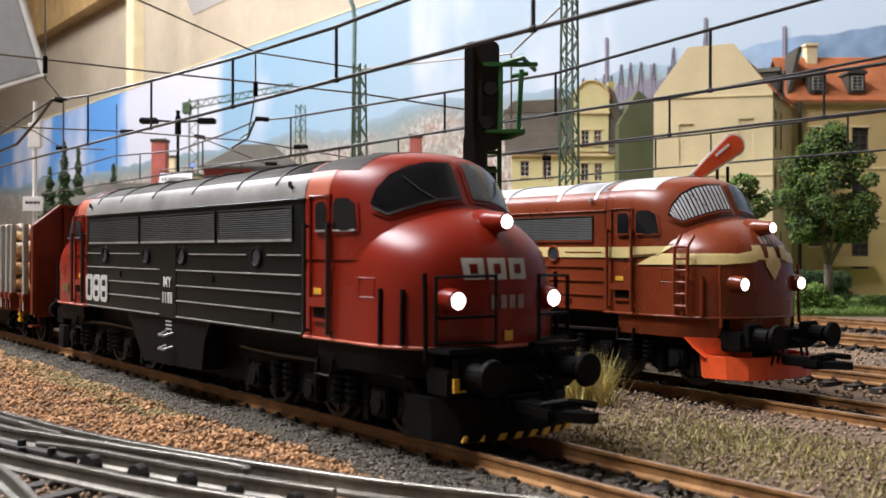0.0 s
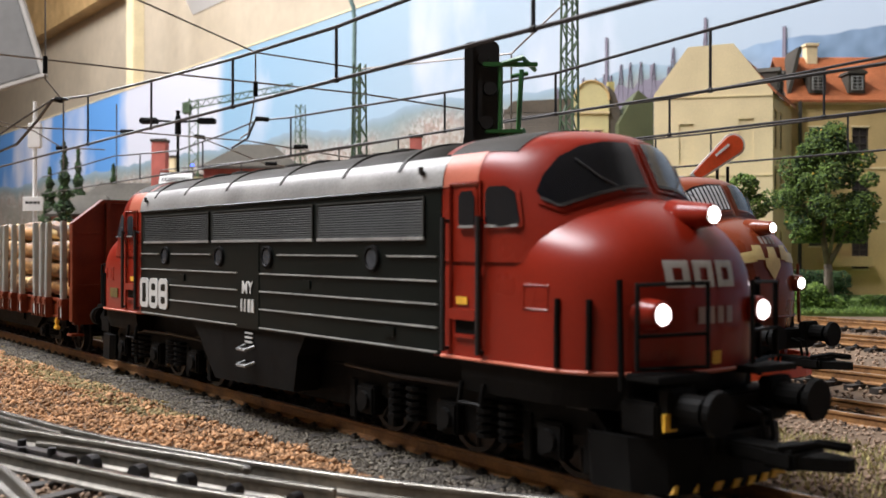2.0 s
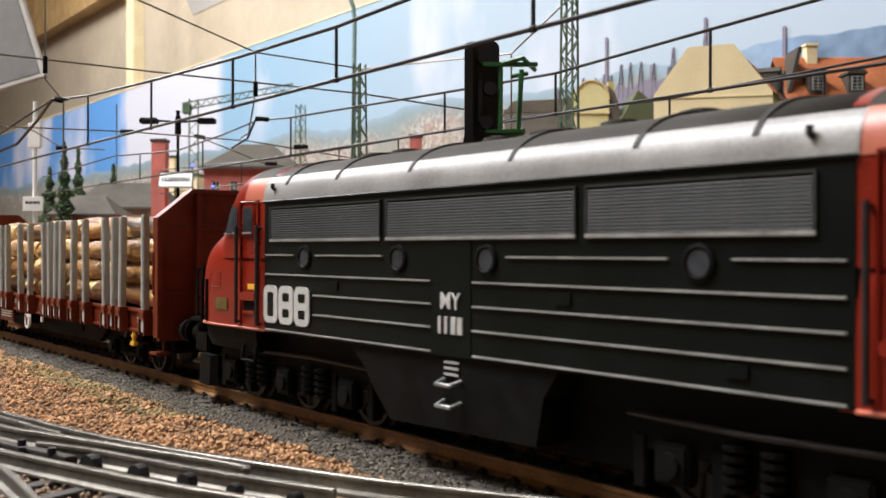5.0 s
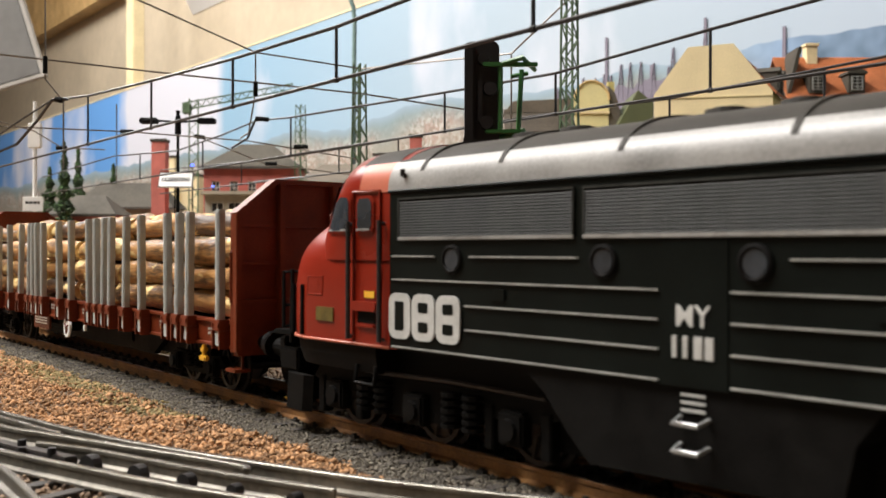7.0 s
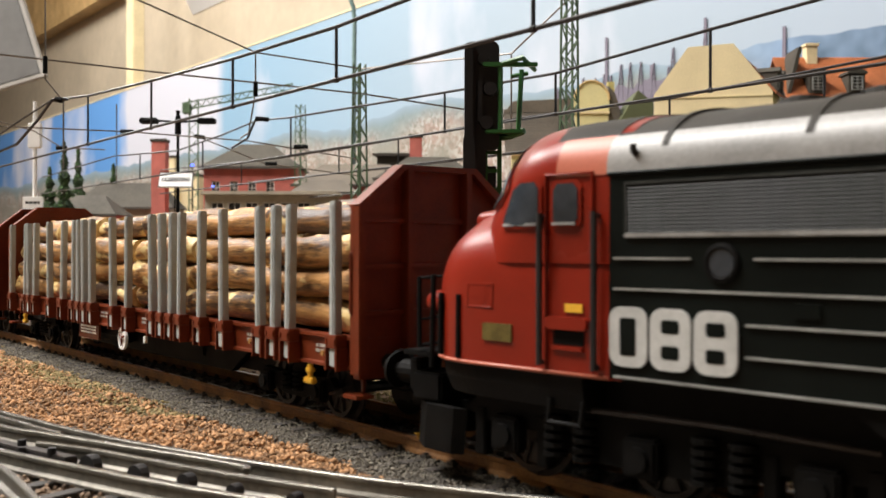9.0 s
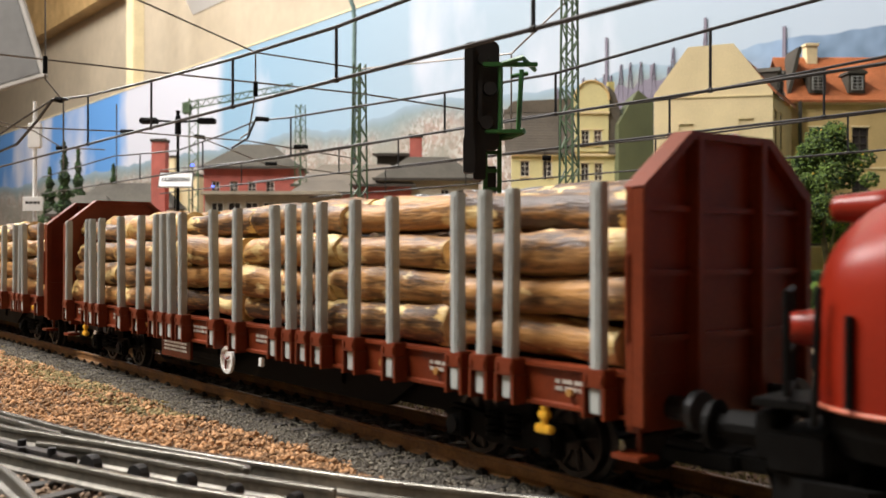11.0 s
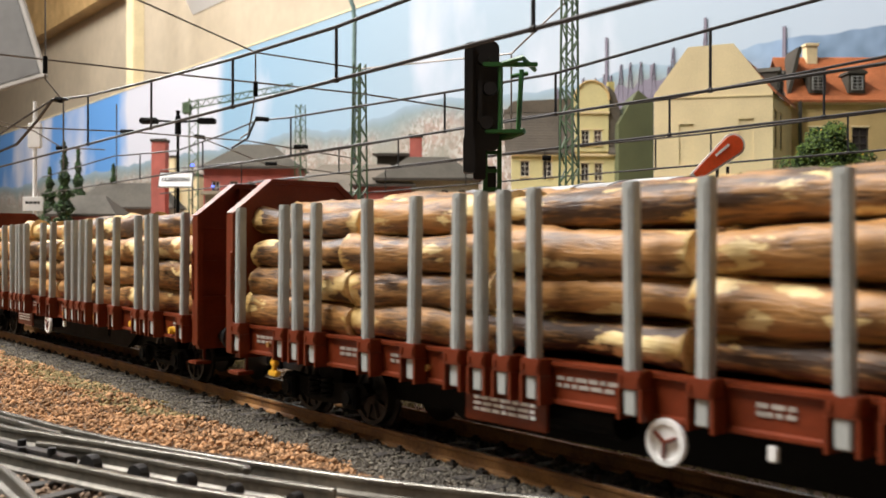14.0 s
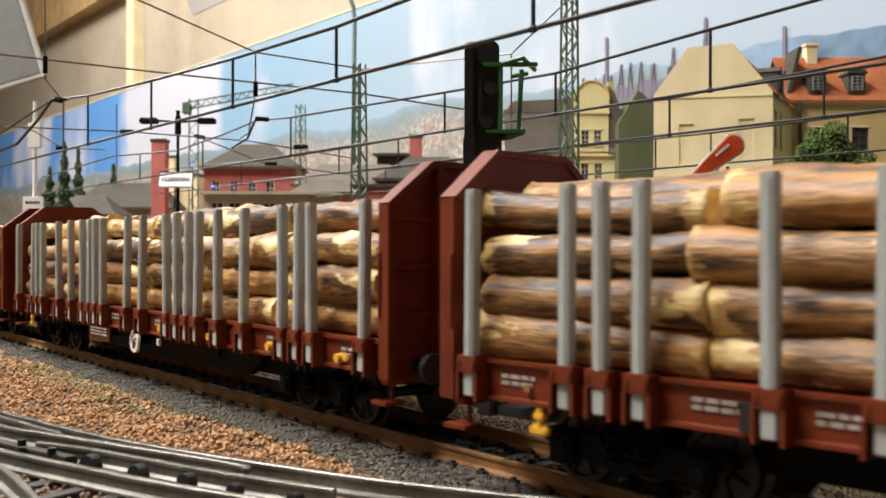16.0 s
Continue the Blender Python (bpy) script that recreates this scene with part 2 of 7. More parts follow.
def tube(bm, pts, r, n=6):
    pts = [Vector(p) for p in pts]
    closed = len(pts) > 3 and (pts[0] - pts[-1]).length < 1e-6
    if closed:
        pts = pts[:-1]
    rings, u, k = [], None, len(pts)
    for i, p in enumerate(pts):
        a = pts[i - 1] if (closed or i) else p
        b = pts[(i + 1) % k] if (closed or i < k - 1) else p
        d1, d2 = (p - a), (b - p)
        d = (d1.normalized() + d2.normalized()).normalized() if d1.length and d2.length else (d1 + d2).normalized()
        if d.length < 0.5:
            d = d1.normalized()
        u = d.orthogonal().normalized() if u is None else (u - d * u.dot(d)).normalized()
        w = d.cross(u)
        cosine = max(0.5, d.dot(d2.normalized() if d2.length else d1.normalized()))
        rings.append([bm.verts.new(p + (u * math.cos(t) + w * math.sin(t)) * (r / cosine ** 0.5)) for t in (2 * math.pi * j / n for j in range(n))])
    for a, b in zip(rings, rings[1:] + rings[:1] if closed else rings[1:]):
        if closed and b is rings[0]:
            near = min(range(n), key=lambda j: (b[j].co - a[0].co).length)
            b = b[near:] + b[:near]
        ring_faces(bm, a, b)
    if not closed:
        bm.faces.new(rings[0][::-1])
        bm.faces.new(rings[-1])
    return bm


def loft(bm, rings, closed=True, caps=True):
    vs = [[bm.verts.new(p) for p in ring] for ring in rings]
    for a, b in zip(vs, vs[1:]):
        ring_faces(bm, a, b, closed)
    if caps:
        bm.faces.new(vs[0][::-1])
        bm.faces.new(vs[-1])
    return bm


def prism(bm, poly, axis, a, b):
    """A flat outline drawn out along an axis: x takes (y, z) points, y takes (x, z), z takes (x, y)."""
    def at(p, d):
        return {"x": (d, p[0], p[1]), "y": (p[0], d, p[1]), "z": (p[0], p[1], d)}[axis]
    return loft(bm, [[at(p, a) for p in poly], [at(p, b) for p in poly]])


def rounded(x0, x1, z0, z1, r, n=4):
    pts = []
    for cx, cz, a0 in ((x1 - r, z1 - r, 0), (x0 + r, z1 - r, 90), (x0 + r, z0 + r, 180), (x1 - r, z0 + r, 270)):
        pts += [(cx + r * math.cos(radians(a0 + 90 * i / n)), cz + r * math.sin(radians(a0 + 90 * i / n))) for i in range(n + 1)]
    return pts


def finish(name, bm, material, smooth=False):
    for v in bm.verts:
        v.co *= MM
    bmesh.ops.recalc_face_normals(bm, faces=bm.faces[:])
    me = bpy.data.meshes.new(name)
    bm.to_mesh(me)
    bm.free()
    me.materials.append(material)
    if smooth:
        me.polygons.foreach_set("use_smooth", [True] * len(me.polygons))
    return me


def part(name, bm, material, parent, label="", smooth=False, at=None):
    ob = new(name, finish(name, bm, material, smooth))
    ob.parent = parent
    if at is not None:
        ob.matrix_basis = Matrix.Translation(Vector(at) * MM)
    if label:
        ob["label"] = label
    return ob


def again(ob, parent, at=(0, 0, 0), rz=0.0, name=None):
    """The same mesh once more, as an object of its own."""
    o = new(name or ob.name.split(".")[0], ob.data)
    o.parent = parent
    o.matrix_basis = pose(at[0] * MM, at[1] * MM, at[2] * MM, 0, 0, rz)
    return o


def thing(name, label, category, group="", kind="", x=0, y=0, z=0, rz=0):
    ob = new(name)
    ob.empty_display_size = 0.01
    ob.matrix_world = pose(x * MM, y * MM, z * MM, 0, 0, rz)
    return tagged(ob, label, category, group, kind)


def solid(name, bm, material, label, category="", group="", kind="", x=0, y=0, z=0, rz=0, smooth=False):
    ob = new(name, finish(name, bm, material, smooth))
    ob.matrix_world = pose(x * MM, y * MM, z * MM, 0, 0, rz)
    return tagged(ob, label, category, group, kind)


def B():
    return bmesh.new()


def lettering(text, height, depth=0.08, bold=0.012):
    """A bmesh of the built-in font in the x-z plane, reading along +x, facing -y; height in millimetres."""
    cu = bpy.data.curves.new("lettering", "FONT")
    cu.body, cu.size, cu.align_x, cu.align_y, cu.extrude, cu.offset = text, height * 1.38, "CENTER", "CENTER", depth, height * bold
    ob = bpy.data.objects.new("lettering", cu)
    me = bpy.data.meshes.new_from_object(ob)
    bm = bmesh.new()
    bm.from_mesh(me)
    bpy.data.objects.remove(ob)
    bpy.data.curves.remove(cu)
    bpy.data.meshes.remove(me)
    bmesh.ops.rotate(bm, verts=bm.verts[:], cent=(0, 0, 0), matrix=Matrix.Rotation(radians(90), 3, "X"))
    return bm


def grains(name, places, sizes, material, label, parent=None, coarse=False, flat=0.75):
    """Many loose crumbs as one object: each a jittered little polyhedron."""
    rs = np.random.RandomState(len(places))
    if coarse:
        g = (1 + 5 ** 0.5) / 2
        base = np.array([(-1, g, 0), (1, g, 0), (-1, -g, 0), (1, -g, 0), (0, -1, g), (0, 1, g), (0, -1, -g), (0, 1, -g), (g, 0, -1), (g, 0, 1), (-g, 0, -1), (-g, 0, 1)]) / 1.9
        face = np.array([(0, 11, 5), (0, 5, 1), (0, 1, 7), (0, 7, 10), (0, 10, 11), (1, 5, 9), (5, 11, 4), (11, 10, 2), (10, 7, 6), (7, 1, 8), (3, 9, 4), (3, 4, 2), (3, 2, 6), (3, 6, 8), (3, 8, 9), (4, 9, 5), (2, 4, 11), (6, 2, 10), (8, 6, 7), (9, 8, 1)])
    else:
        base = np.array([(1, 0, 0), (-1, 0, 0), (0, 1, 0), (0, -1, 0), (0, 0, 1), (0, 0, -1)], float)
        face = np.array([(0, 2, 4), (2, 1, 4), (1, 3, 4), (3, 0, 4), (2, 0, 5), (1, 2, 5), (3, 1, 5), (0, 3, 5)])
    n, k = len(places), len(base)
    v = base[None] * (1 + rs.uniform(-0.35, 0.35, (n, k, 1)))
    ang = rs.uniform(0, 6.28, n)
    c, s = np.cos(ang)[:, None], np.sin(ang)[:, None]
    v = np.stack([v[..., 0] * c - v[..., 1] * s, v[..., 0] * s + v[..., 1] * c, v[..., 2] * flat], -1)
    tilt = rs.uniform(-0.6, 0.6, n)
    c, s = np.cos(tilt)[:, None], np.sin(tilt)[:, None]
    v = np.stack([v[..., 0], v[..., 1] * c - v[..., 2] * s, v[..., 1] * s + v[..., 2] * c], -1)
    v = (v * np.asarray(sizes)[:, None, None] * 0.5 + np.asarray(places)[:, None, :]) * MM
    f = (face[None] + (np.arange(n) * k)[:, None, None]).reshape(-1, 3)
    me = bpy.data.meshes.new(name)
    v = v.reshape(-1, 3)
    me.vertices.add(len(v))
    me.vertices.foreach_set("co", v.ravel())
    me.loops.add(f.size)
    me.loops.foreach_set("vertex_index", f.ravel())
    me.polygons.add(len(f))
    me.polygons.foreach_set("loop_start", np.arange(0, f.size, 3))
    me.update(calc_edges=True)
    me.materials.append(material)
    ob = new(name, me)
    ob.parent = parent
    return tagged(ob, label, "", "", "stuff") if label else ob


def blades(name, places, material, label, height=(2, 5), lean=0.6, width=0.25):
    """Many thin grass blades as one object, each a three-sided spike."""
    rs = np.random.RandomState(len(places) + 7)
    p = np.asarray(places, float)
    n = len(p)
    a = rs.uniform(0, 6.28, n)
    h = rs.uniform(height[0], height[1], n)
    l = h * rs.uniform(0.1, lean, n)
    tip = p + np.stack([np.cos(a) * l, np.sin(a) * l, h], -1)
    vs = [tip]
    for i in range(3):
        vs.append(p + np.stack([np.cos(a + i * 2.09) * width, np.sin(a + i * 2.09) * width, np.zeros(n)], -1))
    v = np.stack(vs, 1).reshape(-1, 3) * MM
    f = (np.array([(0, 1, 2), (0, 2, 3), (0, 3, 1)])[None] + (np.arange(n) * 4)[:, None, None]).reshape(-1, 3)
    me = bpy.data.meshes.new(name)
    me.from_pydata(v.tolist(), [], f.tolist())
    me.materials.append(material)
    return tagged(new(name, me), label, "", "", "stuff")

# ---- ground and room ----
def ground_height(x, y):
    """Level of the bare ground under the scatter."""
    h = -4.2
    if -62 < y < -20:
        h += 1.6 * math.sin((y + 62) / 42 * math.pi)
    return h + 0.7 * noise.noise((x * 0.03, y * 0.03, 0))


bm = B()
xs = [-4000, -2600, -1800, -1300, -1000] + [-800 + 12 * i for i in range(68)] + [100, 400, 1200]
ys = [-1500, -700, -300, -160] + [-120 + 9 * i for i in range(32)] + [220, 320, 420, 520, 640, 900, 945]
grid = [[bm.verts.new((x, y, ground_height(x, y))) for y in ys] for x in xs]
for a, b in zip(grid, grid[1:]):
    ring_faces(bm, a, b, False)
ground = solid("ground", bm, EARTH, "brown earth-coloured layout base with scattered gravel", "ground", kind="structure", smooth=True)

bm = B()
box(bm, -4050, 1250, -1550, 945, -60, -12)
solid("baseboard", bm, PINE, "wooden board under the layout", "board", kind="structure")
bm = B()
box(bm, -4700, 1300, 950, 980, -700, 1500)
solid("wall_north", bm, PLASTER, "beige plastered room wall behind the backdrop", "wall", kind="structure")
bm = B()
box(bm, -4730, -4700, -1600, 980, -700, 1500)
solid("wall_west", bm, WALL_DIM, "unseen brown room wall, added to bounce fill light", "wall", kind="structure")
bm = B()
# unseen wall, dark so that front faces turned to it get little bounce
box(bm, 1300, 1330, -1600, 980, -700, 1500)
solid("wall_east", bm, WALL_DARK, "unseen dark brown room wall, added to hold back bounce", "wall", kind="structure")
bm = B()
box(bm, -4730, 1330, -1630, -1600, -700, 1500)
solid("wall_south", bm, WALL_DIM, "unseen brown room wall, added to bounce fill light", "wall", kind="structure")
bm = B()
box(bm, -4730, 1330, -1630, 980, 1500, 1530)
solid("ceiling", bm, CEILING, "beige painted board ceiling", "ceiling", kind="structure")
bm = B()
box(bm, -4730, 1330, -1630, 980, -730, -700)
solid("floor", bm, PINE, "room floor under the layout", "floor", kind="structure")

# ---- printed backdrop and the room above it ----
def backdrop_material():
    m = bpy.data.materials.new("printed_backdrop")
    m.use_nodes = True
    nt = m.node_tree
    b = nt.nodes["Principled BSDF"]
    b.inputs["Roughness"].default_value = 0.6

    def node(kind, **kw):
        n = nt.nodes.new(kind)
        for k, v in kw.items():
            n.inputs[k].default_value = v
        return n

    def link(a, c):
        nt.links.new(a, c)

    def math_node(op, a, c):
        n = nt.nodes.new("ShaderNodeMath")
        n.operation = op
        for i, v in enumerate((a, c)):
            if isinstance(v, (int, float)):
                n.inputs[i].default_value = v
            else:
                link(v, n.inputs[i])
        return n.outputs[0]

    def ramp(value, stops):
        r = nt.nodes.new("ShaderNodeValToRGB")
        els = r.color_ramp.elements
        while len(els) < len(stops):
            els.new(0.5)
        for e, (pos, col) in zip(els, stops):
            e.position, e.color = pos, (*col, 1)
        link(value, r.inputs[0])
        return r.outputs[0]

    def mix(f, a, c):
        n = nt.nodes.new("ShaderNodeMix")
        n.data_type = "RGBA"
        link(f, n.inputs[0])
        link(a, n.inputs[6])
        link(c, n.inputs[7])
        return n.outputs[2]

    co = nt.nodes.new("ShaderNodeTexCoord")
    sep = nt.nodes.new("ShaderNodeSeparateXYZ")
    link(co.outputs["Object"], sep.inputs[0])
    x, z = sep.outputs["X"], sep.outputs["Z"]
    # sky: deep blue at the far end, paler towards the houses, clouds between
    along = math_node("MULTIPLY_ADD", x, 0.339)
    nt.nodes[-1].inputs[2].default_value = 1.0
    sky_col = ramp(along, [(0.0, (0.09, 0.25, 0.55)), (0.16, (0.10, 0.28, 0.60)), (0.36, (0.22, 0.38, 0.52)), (0.55, (0.29, 0.40, 0.49)), (0.7, (0.34, 0.41, 0.47)), (1.0, (0.30, 0.37, 0.46))])
    cl = node("ShaderNodeTexNoise", Scale=4.5, Detail=7.0)
    cm = nt.nodes.new("ShaderNodeMapping")
    cm.inputs["Scale"].default_value = (1.0, 1.0, 0.55)
    link(co.outputs["Object"], cm.inputs[0])
    link(cm.outputs[0], cl.inputs["Vector"])
    band = ramp(along, [(0.0, (0.17, 0.17, 0.17)), (0.155, (0.10, 0.10, 0.10)), (0.19, (0.42, 0.42, 0.42)), (0.33, (0.38, 0.38, 0.38)), (0.38, (0.05, 0.05, 0.05)), (1.0, (0.0, 0.0, 0.0))])
    cloud = ramp(math_node("ADD", cl.outputs["Fac"], band), [(0.60, (0, 0, 0)), (0.78, (1, 1, 1))])
    white = nt.nodes.new("ShaderNodeRGB")
    white.outputs[0].default_value = (0.56, 0.57, 0.63, 1)
    sky = mix(cloud, sky_col, white.outputs[0])
    # hills and town
    n1 = node("ShaderNodeTexNoise", Scale=3.0, Detail=4.0)
    link(co.outputs["Object"], n1.inputs["Vector"])
    n1.noise_dimensions = "1D"
    link(x, n1.inputs["W"])
    top = math_node("MULTIPLY_ADD", n1.outputs["Fac"], 0.08)
    nt.nodes[-1].inputs[2].default_value = 0.196
    depth = math_node("SUBTRACT", top, z)
    mask = ramp(math_node("MULTIPLY_ADD", depth, 80.0), [(0.45, (0, 0, 0)), (0.55, (1, 1, 1))])
    nt.nodes[-2].inputs[2].default_value = 0.5
    haze = ramp(math_node("MULTIPLY", depth, 8.0), [(0.0, (0.25, 0.33, 0.40)), (0.12, (0.19, 0.26, 0.27)), (0.4, (0.25, 0.25, 0.21)), (1.0, (0.19, 0.20, 0.15))])
    v = node("ShaderNodeTexVoronoi", Scale=190.0)
    link(co.outputs["Object"], v.inputs["Vector"])
    roofs = ramp(v.outputs["Color"], [(0.0, (0.11, 0.14, 0.10)), (0.35, (0.33, 0.20, 0.16)), (0.6, (0.42, 0.36, 0.31)), (1.0, (0.62, 0.58, 0.54))])
    n2 = node("ShaderNodeTexNoise", Scale=14.0, Detail=3.0)
    link(co.outputs["Object"], n2.inputs["Vector"])
    dens = math_node("MULTIPLY", ramp(math_node("MULTIPLY", depth, 14.0), [(0.1, (0, 0, 0)), (0.5, (0.75, 0.75, 0.75))]), ramp(n2.outputs["Fac"], [(0.35, (0.15, 0.15, 0.15)), (0.6, (1, 1, 1))]))
    # the wooded ridge at the works' end is bluer and bare of houses
    right = ramp(along, [(0.76, (0, 0, 0)), (0.80, (1, 1, 1))])
    ridge = ramp(n2.outputs["Fac"], [(0.38, (0.06, 0.11, 0.17)), (0.62, (0.21, 0.31, 0.45))])
    land = mix(right, mix(dens, haze, roofs), ridge)
    link(mix(mask, sky, land), b.inputs["Base Color"])
    return m


bm = B()
box(bm, -4200, 1150, 751.1, 758.2, -12, 417.9)
bd = solid("backdrop", bm, backdrop_material(), "printed backdrop of blue sky, clouds and a hazy hillside town", "backdrop", kind="structure")
# printed works skyline on the backdrop: chimneys and headframes
HAZE = surface("printed_haze", (0.17, 0.15, 0.19), 0.7, size=20, vary=0.2, bump=0.0)
rk = random.Random(12)
for i, (x, h0) in enumerate(((-823, 280), (-681, 277), (-586, 251), (-755, 238), (-905, 228), (-640, 236))):
    bm = B()
    prism(bm, [(x - 2.6, 172), (x + 2.6, 172), (x + 1.8, h0), (x - 1.8, h0)], "y", 748.9, 749.6)
    part("printed_chimney", bm, HAZE, bd)
for i in range(16):
    x = -905 + i * 15.5 + rk.uniform(-6, 6)
    h0 = 222 + rk.uniform(-6, 14) + i * 1.4
    bm = B()
    for a, b in (((x - 6, 182), (x - 0.5, h0)), ((x + 6, 182), (x + 0.5, h0)), ((x - 3, h0 - 14), (x + 3, h0 - 14)), ((x - 1, h0), (x + 2, h0 + 1))):
        tube(bm, [(a[0], 749.2, a[1]), (b[0], 749.2, b[1])], 0.8, 4)
    part("printed_headframe", bm, HAZE, bd)
jag = [(-960, 150)]
for i in range(54):
    jag.append((-950 + i * 5, 206 + i * 0.36 + rk.uniform(-2, 6) + 3 * math.sin(i * 0.7)))
jag.append((-680, 150))
bm = B()
prism(bm, jag, "y", 749.2, 749.5)
part("printed_works", bm, HAZE, bd)
bm = B()
box(bm, -4200, 1150, 749.9, 759.4, 417.9, 420.9)
solid("backdrop_trim", bm, PINE_PALE, "pale wooden edge strip on the backdrop", "trim", kind="structure")

# room parts that show above the backdrop
bm = B()
box(bm, -2450, -2400, 762, 790, -12, 1050, 2)
solid("wooden_post", bm, PINE_PALE, "pale pine post standing behind the backdrop", "post", kind="structure")
bm = B()
prism(bm, [(-4200, 790), (-2480, 790), (-2480, 1000), (-4200, 1000)], "y", 900, 948)
solid("wooden_beam", bm, PINE, "varnished pine beam along the room wall", "beam", kind="structure")
bm = B()
prism(bm, [(800, 900), (948, 642), (948, 1498), (800, 1498)], "x", -2480, 1280)
solid("sloping_ceiling", bm, PAINT_WHITE, "white sloping ceiling above the backdrop", "ceiling", kind="structure")
sc = thing("wall_panel", "grey tilted panel in a pale frame, hung from the ceiling", "panel", x=-1601, y=259, z=352, rz=52.985)
bm = B()
box(bm, -54, 54, -4, 4, -78, 90, 2)
o = part("panel", bm, PANEL_GREY, sc)
o.matrix_basis = pose(0, 0, 0, 0, -17, 0)
for a, b, c, e in ((-60, -54, -84, 96), (54, 60, -84, 96), (-54, 54, -84, -78), (-54, 54, 90, 96)):
    bm = B()
    box(bm, a, b, -6, 6, c, e, 1)
    o = part("frame_bar", bm, PANEL_RIM, sc)
    o.matrix_basis = pose(0, 0, 0, 0, -17, 0)
bm = B()
cyl(bm, (-20, 8, 60), (-20, 8, 1121), 5, n=10)
part("hanger", bm, PANEL_GREY, sc)

# ---- locomotives: rounded-nose diesels with two cabs ----
from mathutils.bvhtree import BVHTree

def section(x, w, zs, h, zb=15.8, n=18):
    """Half the way round a body section, from the sill on one side over the roof to the other."""
    pts = [(x, -w, zb), (x, -w, zb + (zs - zb) * 0.5), (x, -w, zs)]
    for i in range(1, 2 * n):
        a = math.pi * i / (2 * n) - math.pi / 2
        s, c = math.sin(a), math.cos(a)
        pts.append((x, w * math.copysign(abs(s) ** 0.8, s), zs + (h - zs) * c ** 0.8))
    return pts + [(x, w, zs), (x, w, zb + (zs - zb) * 0.5), (x, w, zb)]


def plan(w, xf, d, n, z, back=60.0, m=18):
    """A rounded front end at one height: straight sides from the back, then a blunt oval nose."""
    xs, pts = xf - d, []
    for i in range(2 * m + 1):
        a = math.pi * i / (2 * m) - math.pi / 2
        si, c = math.sin(a), max(0.0, math.cos(a))
        pts.append((xs + d * c ** (2 / n), w * math.copysign(abs(si) ** (2 / n), si), z))
    return [(back, -w, z)] + pts + [(back, w, z)]


# the hood, then the cab with its raked windscreen: (height, half width, foremost point, depth and bluntness of the rounding)
HOOD = [(15.8, 17.55, 98.2, 16, 2.4), (21, 17.55, 98.4, 16, 2.4), (25, 17.5, 98.3, 16, 2.4), (28, 17.35, 98.0, 16, 2.35), (30, 17.1, 97.6, 16, 2.3), (31.5, 16.7, 97.1, 16, 2.25), (33, 16.0, 96.4, 16, 2.2),
        (34.5, 14.9, 95.3, 16, 2.15), (36, 13.4, 93.8, 15, 2.1), (37.2, 11.7, 92.0, 14, 2.0), (38.2, 9.7, 90.0, 13, 2.0), (39.0, 7.4, 87.8, 12, 2.0), (39.6, 4.4, 85.0, 10, 2.0), (39.8, 1.5, 82.0, 8, 2.0)]


def roof_half(z):
    c = (max(0.0, min(1.0, (z - 41) / 8.5))) ** 1.25
    return 17.45 * (1 - c * c) ** 0.4


CAB = [(z, roof_half(z), xf, d, 2.0) for z, xf, d in ((30, 92.6, 16), (34, 90.7, 16), (37, 89.1, 16), (39.6, 87.7, 16), (41, 86.9, 16), (42.5, 86.1, 16), (44, 85.3, 16), (45.3, 84.6, 15.5), (46.4, 83.9, 15), (47.3, 83.1, 14), (48, 82.0, 12.5), (48.6, 80.4, 11), (49.05, 78.2, 9), (49.35, 75.5, 7), (49.48, 72.5, 5))]


def nose_bm():
    bm = loft(B(), [plan(w, xf, d, n, z) for z, w, xf, d, n in HOOD])
    return loft(bm, [plan(w, xf, d, n, z) for z, w, xf, d, n in CAB])


_bm = nose_bm()
bmesh.ops.recalc_face_normals(_bm, faces=_bm.faces[:])
NOSE = BVHTree.FromBMesh(_bm)
_bm.free()


def cast(start, way, lift, fallback):
    hit = NOSE.ray_cast(Vector(start), Vector(way).normalized())
    if hit[0] is None:
        return Vector(fallback)
    n = hit[1] if hit[1].dot(Vector(way)) < 0 else -hit[1]
    return hit[0] + n * lift


def on_nose(y, z, lift):
    return cast((140, y, z), (-1, 0, 0), lift, (80, y, z))


def on_side(x, z, lift, y):
    return cast((x, y * 60, z), (0, -y, 0), lift, (x, y * 17.5, z))


def side_patch(bottom, top, lift, y, ns=14, nt=4):
    """A sheet that hugs the side of the nose between two (x, z) lines of the side view."""
    return nose_patch(bottom, top, lift, ns, nt, at=lambda q, l: on_side(q.x, q.y, l, y))


def hug(bm, y):
    """Move what is drawn on a flat side at 17.45 in or out to the rounded side of the nose."""
    for v in bm.verts:
        if v.co.x > 64:
            v.co.y += on_side(v.co.x, v.co.z, 0, y).y - y * 17.45
    return bm


def nose_patch(bottom, top, lift, ns=14, nt=8, s0=0.0, s1=1.0, at=None):
    """A sheet that hugs the nose between two (y, z) lines of the front view."""
    at = at or (lambda q, l: on_nose(q.x, q.y, l))

    def along(line, s):
        s *= len(line) - 1
        i = min(int(s), len(line) - 2)
        return Vector(line[i]).lerp(Vector(line[i + 1]), s - i)
    bm = B()
    rows = []
    for i in range(ns + 1):
        s = s0 + (s1 - s0) * i / ns
        a, b = along(bottom, s), along(top, s)
        rows.append([bm.verts.new(at(a.lerp(b, j / nt), lift)) for j in range(nt + 1)])
    for a, b in zip(rows, rows[1:]):
        ring_faces(bm, a, b, False)
    return bm


